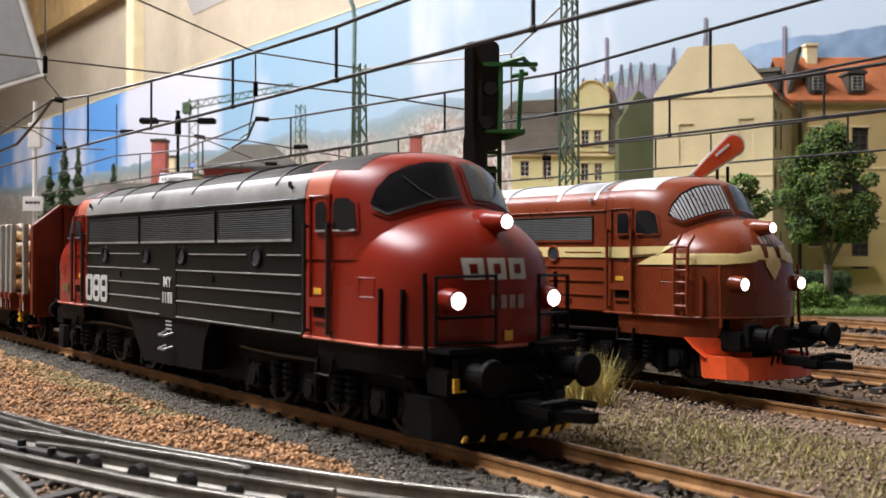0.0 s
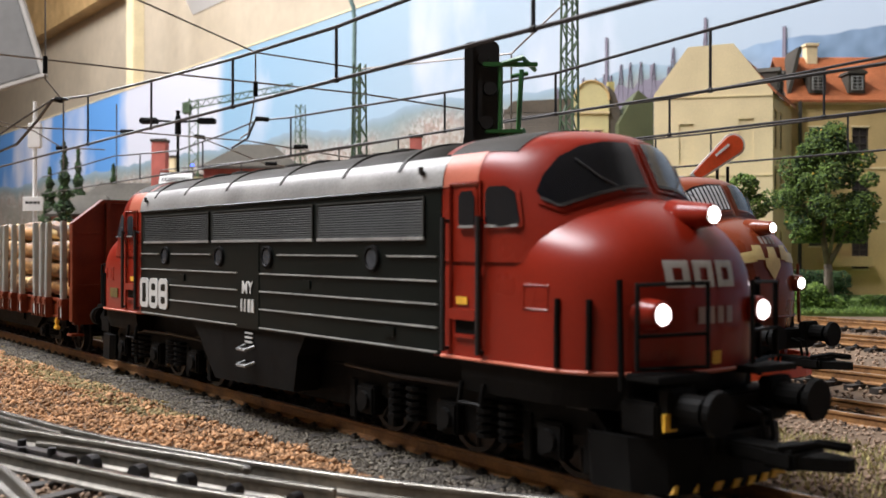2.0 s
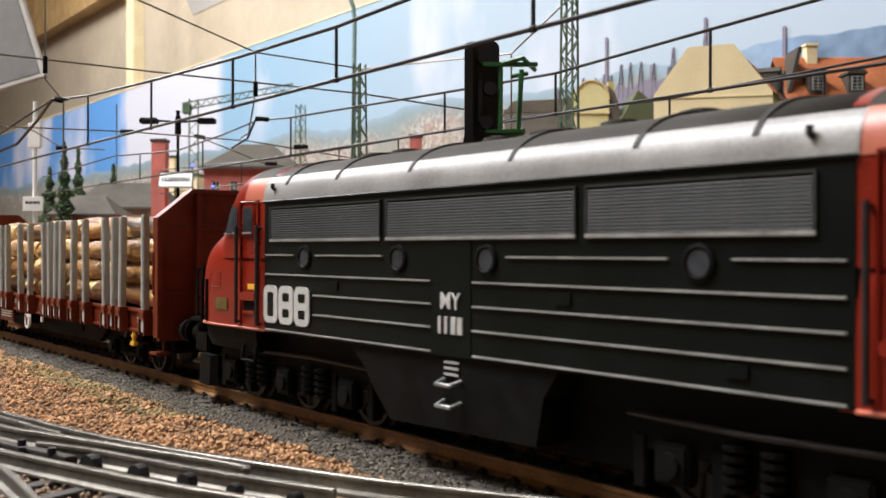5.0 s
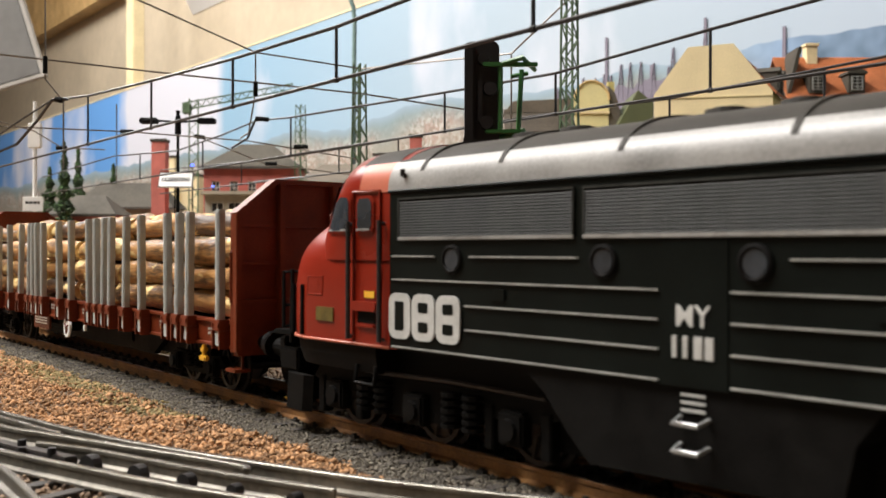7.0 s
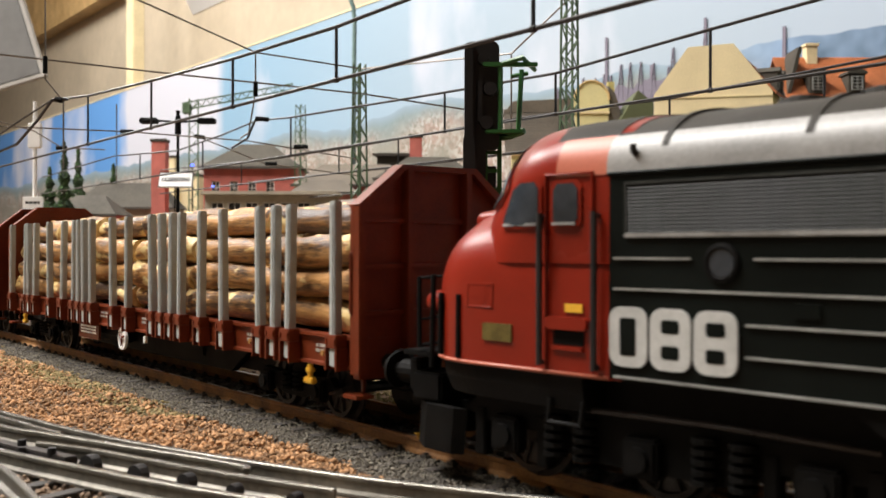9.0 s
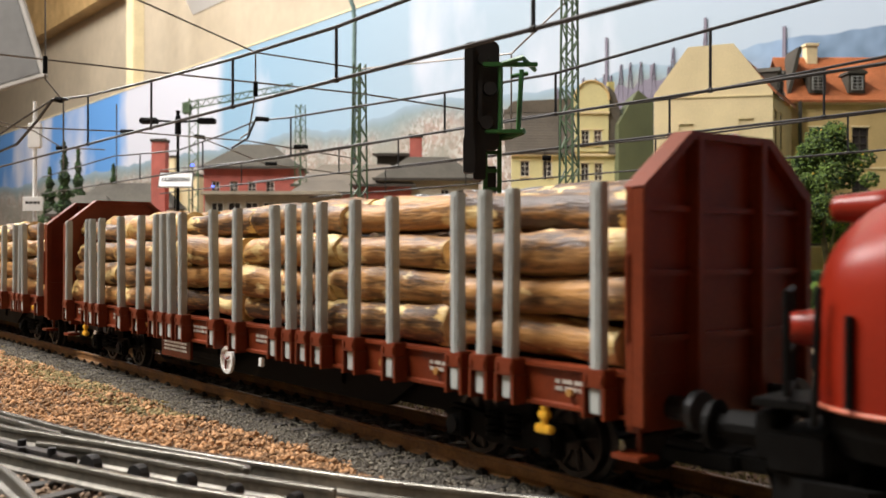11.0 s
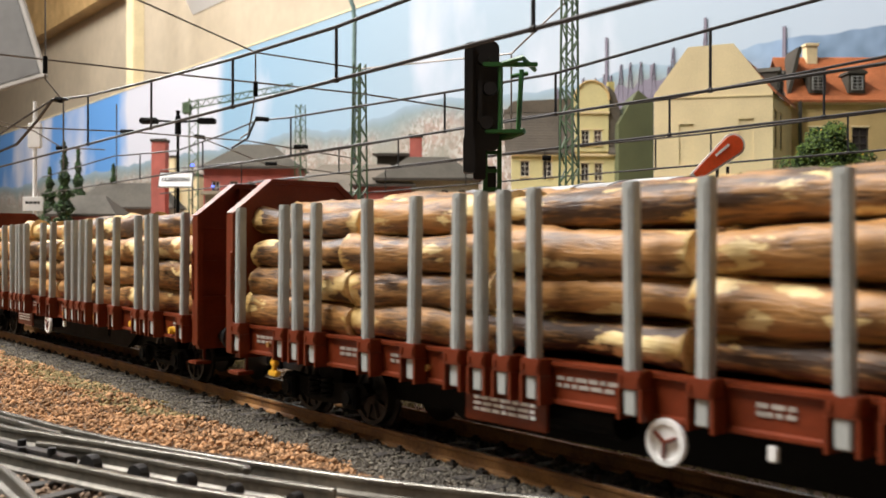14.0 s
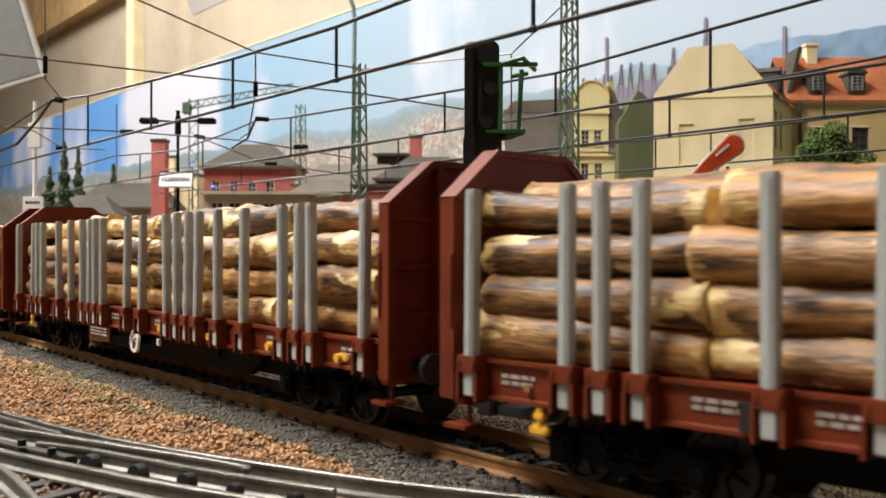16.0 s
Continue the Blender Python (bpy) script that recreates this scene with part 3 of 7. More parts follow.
WIN_LOW = [(-1.2, 40.3), (-5, 40.0), (-8.5, 39.2), (-11.5, 38.2), (-13.4, 37.4), (-14.7, 38.6)]
WIN_TOP = [(-1.2, 46.7), (-5, 46.7), (-8.5, 46.0), (-11.6, 44.4), (-13.8, 42.0), (-14.9, 39.6)]


def grown(line, dy, dz):
    return [(y + (dy if i == 0 else -dy * 0.7 if i == len(line) - 1 else 0), z + dz) for i, (y, z) in enumerate(line)]


def mirror_y(bm):
    for v in bm.verts:
        v.co.y = -v.co.y
    return bm


def cab_end(loco, sgn, paint, livery):
    """One nose with its windows, lamps, rails, buffers and coupler; the far end is the same turned about."""
    end = new("cab_end")
    end.parent = loco
    end.empty_display_size = 0.01
    end.matrix_basis = pose(0, 0, 0, 0, 0, 0 if sgn > 0 else 180)
    dsb = livery == "black"
    shell = part("nose_shell", nose_bm(), paint, end, smooth=True)
    shell.data.set_sharp_from_angle(angle=radians(38))
    # windscreens
    for flip in (False, True):
        f = mirror_y if flip else (lambda b: b)
        part("windscreen_frame", f(nose_patch(grown(WIN_LOW, 0.6, -0.6), grown(WIN_TOP, 0.6, 0.5), 0.3, 28, 14)), paint, end, smooth=True)
        # one pane takes the paler copy, so light on it is painted in
        part("windscreen", f(nose_patch(WIN_LOW, WIN_TOP, 0.45, 28, 14)), GLASS_GLEAM if flip else GLASS_DARK, end, smooth=True)
        part("windscreen_gasket", f(nose_patch(grown(WIN_LOW, 0.15, -0.1), [(y, z + 0.35) for y, z in WIN_LOW], 0.55, 28, 2)), STEEL if dsb else paint, end, smooth=True)
        if not dsb and not flip and sgn > 0:
            for k in range(17):
                s = 0.03 + 0.055 * k
                part("blind_slat", nose_patch([(y, z + 0.5) for y, z in WIN_LOW], [(y, z - 0.5) for y, z in WIN_TOP], 0.7, 1, 10, s, s + 0.036), SILVER, end)
        bm = B()
        tube(bm, [on_nose(-5, 39.6, 0.3), on_nose(-8, 41.5, 0.7), on_nose(-10, 44, 0.7)], 0.14, 5)
        part("wiper", f(bm), SIGNAL_BLACK, end)
    # lamps in their housings
    for y, z, r, u in ((-10.3, 23.6, 1.55, 98.5), (10.3, 23.6, 1.55, 98.5), (0, 36.4, 1.3, 98.2)):
        bm = B()
        base = u - (6.5 if z < 30 else 7)
        prof = [(base, r * 1.75), (u - 4.2, r * 1.5), (u - 2.6, r * 1.34), (u - 1.2, r * 1.22), (u - 0.3, r * 1.16), (u, r * 1.02), (u - 0.15, r * 0.9)]
        loft(bm, [[(xx, y + rr * math.cos(a), z + rr * math.sin(a)) for a in (2 * math.pi * i / 18 for i in range(18))] for xx, rr in prof])
        h = part("lamp_housing", bm, paint, end, smooth=True)
        bm = B()
        loft(bm, [[(xx, y + rr * math.cos(a), z + rr * math.sin(a)) for a in (2 * math.pi * i / 18 for i in range(18))] for xx, rr in ((u - 0.2, r * 0.92), (u + 0.1, r * 0.8), (u + 0.3, r * 0.4))])
        part("headlamp_lens", bm, LAMP_ON if sgn > 0 else PANE, h, "lit white headlamp" if sgn > 0 else "unlit headlamp", smooth=True)
    # skirt under the nose
    bm = B()
    sk = []
    for z, k in ((11.2, 0.97), (13.5, 1.0), (15.9, 1.01)):
        sk.append(plan(17.0 * k, 97.6 * k ** 0.3, 16, 2.4, z, 66))
    loft(bm, sk)
    part("nose_skirt", bm, SOOT if dsb else paint, end, smooth=False)
    bm = B()
    tube(bm, plan(17.65, 98.3, 16, 2.4, 15.95, 62), 0.3, 6)
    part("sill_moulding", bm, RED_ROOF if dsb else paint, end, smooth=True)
    # buffers
    for y in (-10.05, 10.05):
        bm = B()
        box(bm, 99.5, 101.8, y - 2.6, y + 2.6, 9.6, 14.8, 0.3)
        cyl(bm, (101.5, y, 12.2), (106, y, 12.2), 1.9, 1.9, 14)
        cyl(bm, (106, y, 12.2), (107.6, y, 12.2), 1.3, 1.3, 12)
        cyl(bm, (107.6, y, 12.2), (108.5, y, 12.2), 2.9, 2.7, 20)
        part("buffer", bm, SOOT, end)
    # bufferbeam, pipes and coupler
    bm = B()
    box(bm, 94, 100, -13.5, 13.5, 8.6, 13, 0.4)
    part("bufferbeam", bm, SOOT, end)
    bm = B()
    for y in (-6, -4, 4.5, 6.5):
        tube(bm, [(100, y, 11), (102.5, y, 10.4), (103, y + 0.3, 7.5), (102, y + 0.5, 5.2)], 0.35, 6)
    part("brake_hose", bm, SOOT, end)
    bm = B()
    box(bm, 96, 110, -2.4, 2.4, 5.6, 7.6, 0.3)
    box(bm, 109, 114.5, -3.6, 3.6, 5.4, 7.9, 0.5)
    prism(bm, [(113, -3.4), (120, 0.6), (120, 2.2), (113, 3.4)], "z", 5.6, 7.2)
    tube(bm, [(112, -3.2, 8), (116, -1, 8.8), (118.5, 2.5, 8.2), (113, 3.4, 8)], 0.5, 6)
    part("coupler", bm, SOOT, end, "black model coupler")
    # plough
    bm = B()
    outline = [(90, -14.8), (96, -14.2), (100, -11.5), (102, -7), (102.8, 0), (102, 7), (100, 11.5), (96, 14.2), (90, 14.8)]
    inner = [(x - 1.6, y * 0.92) for x, y in outline]
    ring = outline + inner[::-1]
    loft(bm, [[(x + (0.6 if z < 5 else 0), y, z) for x, y in ring] for z in ((1.6, 8.4) if dsb else (2.4, 7.4))])
    plough = part("snow_plough", bm, SOOT if dsb else ORANGE, end, "black plough with a striped lower edge" if dsb else "orange-red plough")
    if dsb:
        for k in range(8):
            a = -11.5 + k * 3.0
            xa = 102.9 - (a / 11.5) ** 2 * 2.6
            bm = B()
            prism(bm, [(a, 1.7), (a + 1.3, 1.7), (a + 2.0, 2.7), (a + 0.7, 2.7)], "x", xa + 0.45, xa + 0.75)
            part("warning_stripe", bm, YELLOW, plough)
    else:
        for y in (-1, 1):
            apron = [plan(16.4 * k, xf, 15, 2.2, z, 72)[1:16] for k, xf, z in ((1.0, 97.4, 11.4), (0.98, 97.6, 9.0), (0.94, 97.8, 7.0))]
            keep = [[(max(x, 86 + i * 2.6), -y * yy, z) for x, yy, z in row if x > 80] for i, row in enumerate(apron)]
            back = [[(x - 0.8, yy - (-0.8 if yy < 0 else 0.8), z) for x, yy, z in row] for row in keep]
            part("side_skirt", loft(B(), [a + b[::-1] for a, b in zip(keep, back)]), ORANGE, end, "orange-red side skirt", smooth=False)
    # handrails
    for y in (-1, 1):
        bm = B()
        for x, yo in ((86.6, 17.4), (91.2, 16.2)):
            cyl(bm, (x, y * yo, 16.4), (x, y * (yo - 0.1), 25.4), 0.42, n=8)
        cyl(bm, (95.0, y * 14.2, 14), (94.6, y * 14.2, 28), 0.4, n=8)
        part("handrail", bm, SOOT if dsb else paint, end)
        if dsb:
            bm = B()
            a, b = y * 14.2, y * 4.6
            tube(bm, [(97.6, a, 17), (97.6, a, 27.4), (101.0, b, 27.6), (101.0, b, 17), (97.6, a, 17)], 0.34, 6)
            tube(bm, [(97.6, a, 21.0), (101.0, b, 21.2)], 0.26, 6)
            box(bm, 95.5, 101.4, min(a, b), max(a, b), 15.4, 16.3, 0.15)
            part("front_railing", bm, SOOT, end)
        # cab windows, door, recessed handles
        for x0, x1, z0, z1 in ((66.3, 70.0, 35.0, 40.2), (72.4, 78.7, 35.0, 40.6)):
            slant = 2.4 if x1 - x0 > 5 else 0.0

            def outline(g):
                return ([(x0 - g, z0 + 0.7 - g), (x0 + 0.6 - g, z0 - g), (x1 - 0.5 + g, z0 - g), (x1 + g, z0 + 0.6 - g)],
                        [(x0 - g, z1 - 0.7 + g), (x0 + 0.6 - g, z1 + g), (x1 - slant - 0.6 + g, z1 + g), (x1 - slant * 0.6 + g, z1 - 0.9 + g)])
            fr = part("cab_window_frame", side_patch(*outline(0.5), 0.28, y, 15, 6), paint, end)
            # rear panes are painted paler for light seen through the cab
            part("cab_window_pane", side_patch(*outline(0.0), 0.42, y, 15, 6), GLASS_DARK if sgn > 0 else GLASS_GLEAM, fr)
            bm = B()
            box(bm, x0 + 0.2, x1, y * 17.9, y * 18.1, z0 - 0.1, z0 + 0.25)
            part("cab_window_sill", hug(bm, y), ALU if dsb else paint, fr)
        bm = B()
        tube(bm, [(64.2, y * 17.65, 16.4), (64.2, y * 17.65, 41.4), (71.2, y * 17.65, 41.4), (71.2, y * 17.65, 16.4)], 0.22, 5)
        part("door_surround", bm, paint, end)
        bm = B()
        for x in (63.4, 71.6):
            cyl(bm, (x, y * 18.5, 16.8), (x, y * 18.5, 36.5), 0.4, n=8)
            for z in (17.2, 36):
                cyl(bm, (x, y * 17.4, z), (x, y * 18.5, z), 0.3, n=6)
        part("door_rail", bm, SIGNAL_BLACK if dsb else paint, end)
        bm = B()
        prism(bm, rounded(64.6, 70.8, 21.6, 23.2, 0.6), "y", y * 17.4, y * 18.4)
        box(bm, 65.4, 70.2, y * 17.5, y * 18.0, 18.8, 19.5, 0.15)
        part("door_step", bm, paint, end)
        # no hollow here: a flat black plate paints the shade of the step recess
        bm = B()
        box(bm, 65.4, 70, y * 17.5, y * 17.68, 19.6, 21.5)
        part("step_recess", bm, SOOT, end)
        bm = B()
        tube(bm, [(80.3, y * 17.35, 23.8), (84.9, y * 17.3, 23.8), (84.9, y * 17.3, 27), (80.3, y * 17.35, 27), (80.3, y * 17.35, 23.8)], 0.25, 5)
        box(bm, 81, 84.2, y * 17.25, y * 17.5, 25.1, 25.5)
        box(bm, 81.6, 82.4, y * 17.25, y * 17.5, 24.4, 26.4)
        part("socket_frame", hug(bm, y), paint, end)
        bm = B()
        box(bm, 65.6, 68.2, y * 17.6, y * 17.75, 23.8, 24.9)
        part("warning_label", bm, YELLOW, end)
        bm = B()
        tube(bm, [(66, y * 17, 12.5), (66, y * 17.4, 9.5), (71, y * 17.4, 9.5), (71, y * 17, 12.5)], 0.35, 6)
        part("step_iron", bm, SOOT, end)
    if dsb and sgn < 0:
        bm = B()
        prism(bm, rounded(76.8, 81.8, 19.3, 21.7, 0.2), "y", 17.35, 17.7)
        hug(bm, 1)
        part("works_plate", bm, surface("tarnished_brass", (0.16, 0.12, 0.03), 0.45, metal=0.4, size=2, vary=0.4), end, "tarnished brass works plate")
    if dsb and sgn > 0:
        for y0, y1, z0, z1 in ((-8.2, -4.6, 26.9, 30.3), (-3.9, -0.3, 26.9, 30.3), (0.4, 4.0, 26.9, 30.3)):
            for a0, a1, b0, b1 in ((y0, y0 + 1.1, z0, z1), (y1 - 1.1, y1, z0, z1), (y0, y1, z1 - 0.9, z1), (y0, y1, z0, z0 + 0.9)):
                part("emblem_mark", nose_patch([(a0, b0), (a1, b0)], [(a0, b1), (a1, b1)], 0.35, 4, 4), WHITE, end)
        for k in range(4):
            a = -3.6 + k * 1.85
            part("number_bar", nose_patch([(a, 22.2), (a + 1.25, 22.2)], [(a, 24.4), (a + 1.25, 24.4)], 0.35, 3, 3), surface("dull_number_grey", (0.3, 0.22, 0.2), 0.5), end)
        part("warning_label", nose_patch([(-0.9, 16.9), (0.9, 16.9)], [(-0.9, 18.6), (0.9, 18.6)], 0.35, 3, 3), YELLOW, end)
        bm = B()
        box(bm, 101.2, 101.6, -13.4, -11.0, 9.6, 11.8)
        part("warning_label", bm, YELLOW, end)
    if not dsb and sgn > 0:
        # cream wings with the emblem's shield and marks
        for f in ((lambda b: b), mirror_y):
            part("cream_wing", f(nose_patch([(-16.2, 28.0), (-9, 28.2), (-5, 28.6)], [(-16.3, 30.4), (-9, 30.4), (-5, 31.2)], 0.3, 24, 6)), CREAM, end, smooth=True)
        part("emblem_shield", nose_patch([(-2.6, 27.6), (0, 24.4), (2.6, 27.6)], [(-2.6, 29.4), (0, 29.4), (2.6, 29.4)], 0.35, 12, 6), CREAM, end, smooth=True)
        for a, b0 in ((-6.2, 29.0), (-1.8, 28.6), (2.8, 29.0)):
            part("emblem_mark", nose_patch([(a, b0), (a + 3.4, b0)], [(a + 0.5, b0 + 3.2), (a + 2.9, b0 + 3.2)], 0.5, 6, 4), CREAM, end)
        for k in range(4):
            a = -2.6 + k * 1.4
            part("number_bar", nose_patch([(a, 32.6), (a + 0.9, 32.6)], [(a, 34.2), (a + 0.9, 34.2)], 0.35, 3, 3), surface("pale_number_grey", (0.35, 0.3, 0.27), 0.5), end)
        bm = B()
        for x in (84.8, 88.6):
            tube(bm, [(x, -17.9, 16.5), (x, -18.3, 20), (x + 0.2, -18.2, 32), (x + 0.6, -16.6, 34.6)], 0.4, 6)
        for k in range(6):
            z = 18.5 + k * 2.7
            cyl(bm, (84.8, -18.2, z), (88.7, -18.2, z), 0.32, n=6)
        part("ladder", bm, paint, end)
    # buffers and coupler stand close before the nose; the rear cab is the longer one
    stretch = 1.0 if sgn > 0 or not dsb else 1.1
    for o in end.children_recursive:
        for v in o.data.vertices:
            if v.co.x > 0.0995:
                v.co.x = 0.0995 + (v.co.x - 0.0995) * 0.85
            if v.co.x > 0.062:
                v.co.x = 0.062 + (v.co.x - 0.062) * stretch
    flatten(end, loco)


def flatten(holder, owner):
    """Hand the parts over to their owner and drop the holder."""
    for o in list(holder.children):
        m = holder.matrix_basis @ o.matrix_basis
        o.parent = owner
        o.matrix_basis = m
    bpy.data.objects.remove(holder)


def wheel_bm(r):
    bm = B()
    for y in (-7.6, 7.6):
        o = 1 if y > 0 else -1
        prof = [(y - o * 0.9, r + 0.9), (y - o * 0.3, r + 0.9), (y - o * 0.1, r), (y + o * 1.5, r - 0.1), (y + o * 1.5, r - 0.9), (y + o * 0.9, r - 1.1), (y + o * 0.9, 1.7), (y + o * 1.6, 1.4)]
        loft(bm, [[(rr * math.cos(a), yy, rr * math.sin(a)) for a in (2 * math.pi * i / 24 for i in range(24))] for yy, rr in prof])
        for k in range(8):
            a = 2 * math.pi * k / 8
            cyl(bm, (1.5 * math.cos(a), y + o * 1.15, 1.5 * math.sin(a)), ((r - 1.0) * math.cos(a), y + o * 1.15, (r - 1.0) * math.sin(a)), 0.35, n=5)
    cyl(bm, (0, -8, 0), (0, 8, 0), 1.0, n=10)
    return bm


WHEELS = []


def wheelset(parent, x, r, mesh=None):
    ob = new("wheelset", mesh) if mesh else part("wheelset", wheel_bm(r), STEEL, parent)
    ob.parent = parent
    ob.matrix_basis = pose(x * MM, 0, r * MM)
    WHEELS.append((ob, x, r))
    return ob


def loco(livery):
    dsb = livery == "black"
    side, end_paint, roof = (BLACK, RED, ROOF_GREY) if dsb else (BROWN, BROWN, SILVER)
    lo = thing("diesel_locomotive", "red and black diesel locomotive with lit headlamps" if dsb else "brown and cream diesel locomotive with silver roof, standing on track", "locomotive", "locomotives")
    lo.rotation_mode = "QUATERNION"
    bm = B()
    box(bm, -62, 62, -17.6, 17.6, 15.8, 41.0, 0.2)
    part("body_side", bm, side, lo)
    # roof: a lower sloping strip and the arched top in panels
    full = section(0, 17.6, 41, 49.3)[2:-2]
    strip = [p for p in full]
    rings = [[(x, y, z) for _, y, z in strip] for x in (-62.2, -40, -20, 0, 20, 40, 62.2)]
    part("roof", loft(B(), rings), roof, lo, smooth=True)
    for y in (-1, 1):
        # on the black locomotive this strip's paler grey is the lamp's reflection, painted on
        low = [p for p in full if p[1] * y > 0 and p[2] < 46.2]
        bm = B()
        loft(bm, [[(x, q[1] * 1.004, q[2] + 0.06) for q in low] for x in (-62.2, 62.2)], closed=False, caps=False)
        part("roof_edge", bm, ROOF_LIGHT if dsb else side, lo, "grey roof edge paled to show the lamp's sheen" if dsb else "", smooth=True)
    seams = [-54, -36, -14, 10, 33, 50] if dsb else [-50, -25, 0, 22, 44, 58]
    for x in seams:
        bm = B()
        loft(bm, [[(x + dx, y * 1.006, 41 + (z - 41) * 1.03 + 0.1) for _, y, z in full[3:-3]] for dx in (-0.45, 0.45)])
        part("roof_seam", bm, roof, lo)
    for y in (-1, 1):
        bm = B()
        box(bm, -61, 61, y * 13.9 - 0.25, y * 13.9 + 0.25, 45.6, 46.2)
        part("roof_ledge", bm, SOOT if dsb else roof, lo)
        bm = B()
        for k in range(70):
            cyl(bm, (-60 + k * 1.75, y * 13.3, 46.0), (-60 + k * 1.75, y * 13.2, 46.5), 0.22, n=5)
        part("rivet_row", bm, roof, lo)
        bm = B()
        tube(bm, [(-62, y * 17.7, 41.0), (62, y * 17.7, 41.0)], 0.25, 6)
        part("gutter", bm, side, lo)
        # grilles
        for x0, x1 in ((-59.3, -21.2), (-19.6, 23.6), (25.2, 57.7)):
            bm = B()
            box(bm, x0, x1, y * 17.45, y * 17.72, 33.6, 39.9)
            g = part("grille", bm, SOOT, lo, "dull metal louvre grille")
            slat = None
            for k in range(13):
                z = 33.95 + k * 0.43
                if slat is None:
                    slat = part("louvre", prism(B(), [(y * 17.7, z), (y * 17.92, z - 0.05), (y * 17.72, z + 0.24)], "x", x0 + 0.4, x1 - 0.4), GRILLE, g)
                else:
                    again(slat, g, (0, 0, k * 0.43))
            bm = B()
            box(bm, x0, x1, y * 17.7, y * 18.0, 33.2, 33.75, 0.08)
            part("grille_frame", bm, ALU if dsb else side, g)
            for xx in (x0, x1 - 0.3):
                part("grille_frame", box(B(), xx, xx + 0.3, y * 17.7, y * 17.95, 33.76, 39.9), GRILLE, g)
            part("grille_frame", box(B(), x0 + 0.32, x1 - 0.32, y * 17.7, y * 17.95, 39.6, 39.9), GRILLE, g)
        # portholes
        for x in (-46, -16.2, 5.7, 43):
            bm = B()
            loft(bm, [[(x + rr * math.cos(a), y * yy, 30.3 + rr * math.sin(a)) for a in (2 * math.pi * i / 20 for i in range(20))] for yy, rr in ((17.4, 2.3), (18.0, 2.2), (18.1, 1.8), (17.8, 1.6))])
            q = part("porthole", bm, SOOT if dsb else side, lo, smooth=False)
            bm = B()
            cyl(bm, (x, y * 17.5, 30.3), (x, y * 17.88, 30.3), 1.55, n=16)
            # the greyish reflection in the portholes is part of this colour
            part("porthole_glass", bm, GLASS_GLEAM, q)
        # trim lines
        lines = {30.7: [(-61, -50), (-42, -20.5), (10, 38.5), (47.5, 61)], 27.0: [(-61, -7.5), (2.6, 61)], 23.5: [(-43 if y < 0 else -61, -7.5), (2.6, 61)], 20.0: [(-43 if y < 0 else -61, -7.5), (2.6, 61)], 16.35: [(-61, -7.5), (2.6, 61)]}
        for z, runs in lines.items():
            for x0, x1 in runs:
                bm = B()
                box(bm, x0, x1, y * 17.5, y * 17.95, z - 0.14, z + 0.14, 0.06)
                part("trim_line", bm, LINE if dsb else side, lo)
        # centre panel and steps
        bm = B()
        box(bm, -7.2, 2.2, y * 17.5, y * 17.75, 15.9, 33.0)
        part("centre_panel", bm, side, lo)
        for x in (-36, 21, 48):
            bm = B()
            prism(bm, rounded(x - 1.6, x + 1.6, 24.6 if x < 40 else 17.8, 26.2 if x < 40 else 19.4, 0.4), "y", y * 17.5, y * 17.9)
            part("filler_cap", bm, side, lo)
        bm = B()
        for z in (9.2, 12.4):
            tube(bm, [(-4.5, y * 17.3, z), (-4.2, y * 19.2, z - 0.6), (-0.8, y * 19.2, z - 0.6), (-0.5, y * 17.3, z)], 0.3, 6)
        part("side_step", bm, ALU if dsb else side, lo)
        # tank skirt
        bm = B()
        prism(bm, [(-32, 15.9), (20, 15.9), (17, 12), (15.5, 5.2), (-19, 4.4), (-23, 8), (-27, 12.5)], "y", y * 12, y * 17.2)
        part("tank_skirt", bm, SOOT, lo)
        if not dsb:
            bm = B()
            box(bm, -61.5, 71, y * 17.5, y * 17.85, 29.4, 32.0)
            part("cream_band", bm, CREAM, lo, "cream band")
            part("cream_flash", side_patch([(71, 29.4), (79, 30.0), (83, 32.0)], [(71, 32.1), (77, 32.1), (83, 32.1)], 0.3, y), CREAM, lo, "cream lightning flash")
            part("cream_flash", side_patch([(72.5, 27.8), (85, 27.9), (95.4, 28.0)], [(78.5, 30.4), (86, 30.4), (95.4, 30.4)], 0.3, y, 24), CREAM, lo, "cream lightning flash")
        if dsb:
            bm = lettering("MY", 2.6, 0.06)
            bmesh.ops.translate(bm, verts=bm.verts[:], vec=(-2.5 * 1, 0, 24.0))
            if y > 0:
                bmesh.ops.rotate(bm, verts=bm.verts[:], cent=(-2.5, 0, 0), matrix=Matrix.Rotation(math.pi, 3, "Z"))
            bmesh.ops.translate(bm, verts=bm.verts[:], vec=(0, y * 17.9, 0))
            part("class_letters", bm, WHITE, lo, "white class letters")
            for k in range(4):
                x = -5.4 + k * 1.55
                part("number_bar", box(B(), x, x + (0.7 if k < 2 else 1.2), y * 17.7, y * 17.95, 19.2, 21.8, 0.05), WHITE, lo, "white running number")
            bm = B()
            for k in range(3):
                for j in range(2):
                    box(bm, -4.4, -1.0, y * 17.3, y * 17.5, 13.0 + k * 0.9, 13.35 + k * 0.9)
            part("data_lines", bm, WHITE, lo, "small white lettering")
            # operator's mark: three white plain shapes at the rear of the side
            for k in range(3):
                x = (-61.5 + k * 6.0) if y < 0 else (61.5 - 5.6 - k * 6.0)
                outer = rounded(x, x + 5.6, 17.7, 24.9, 1.6)
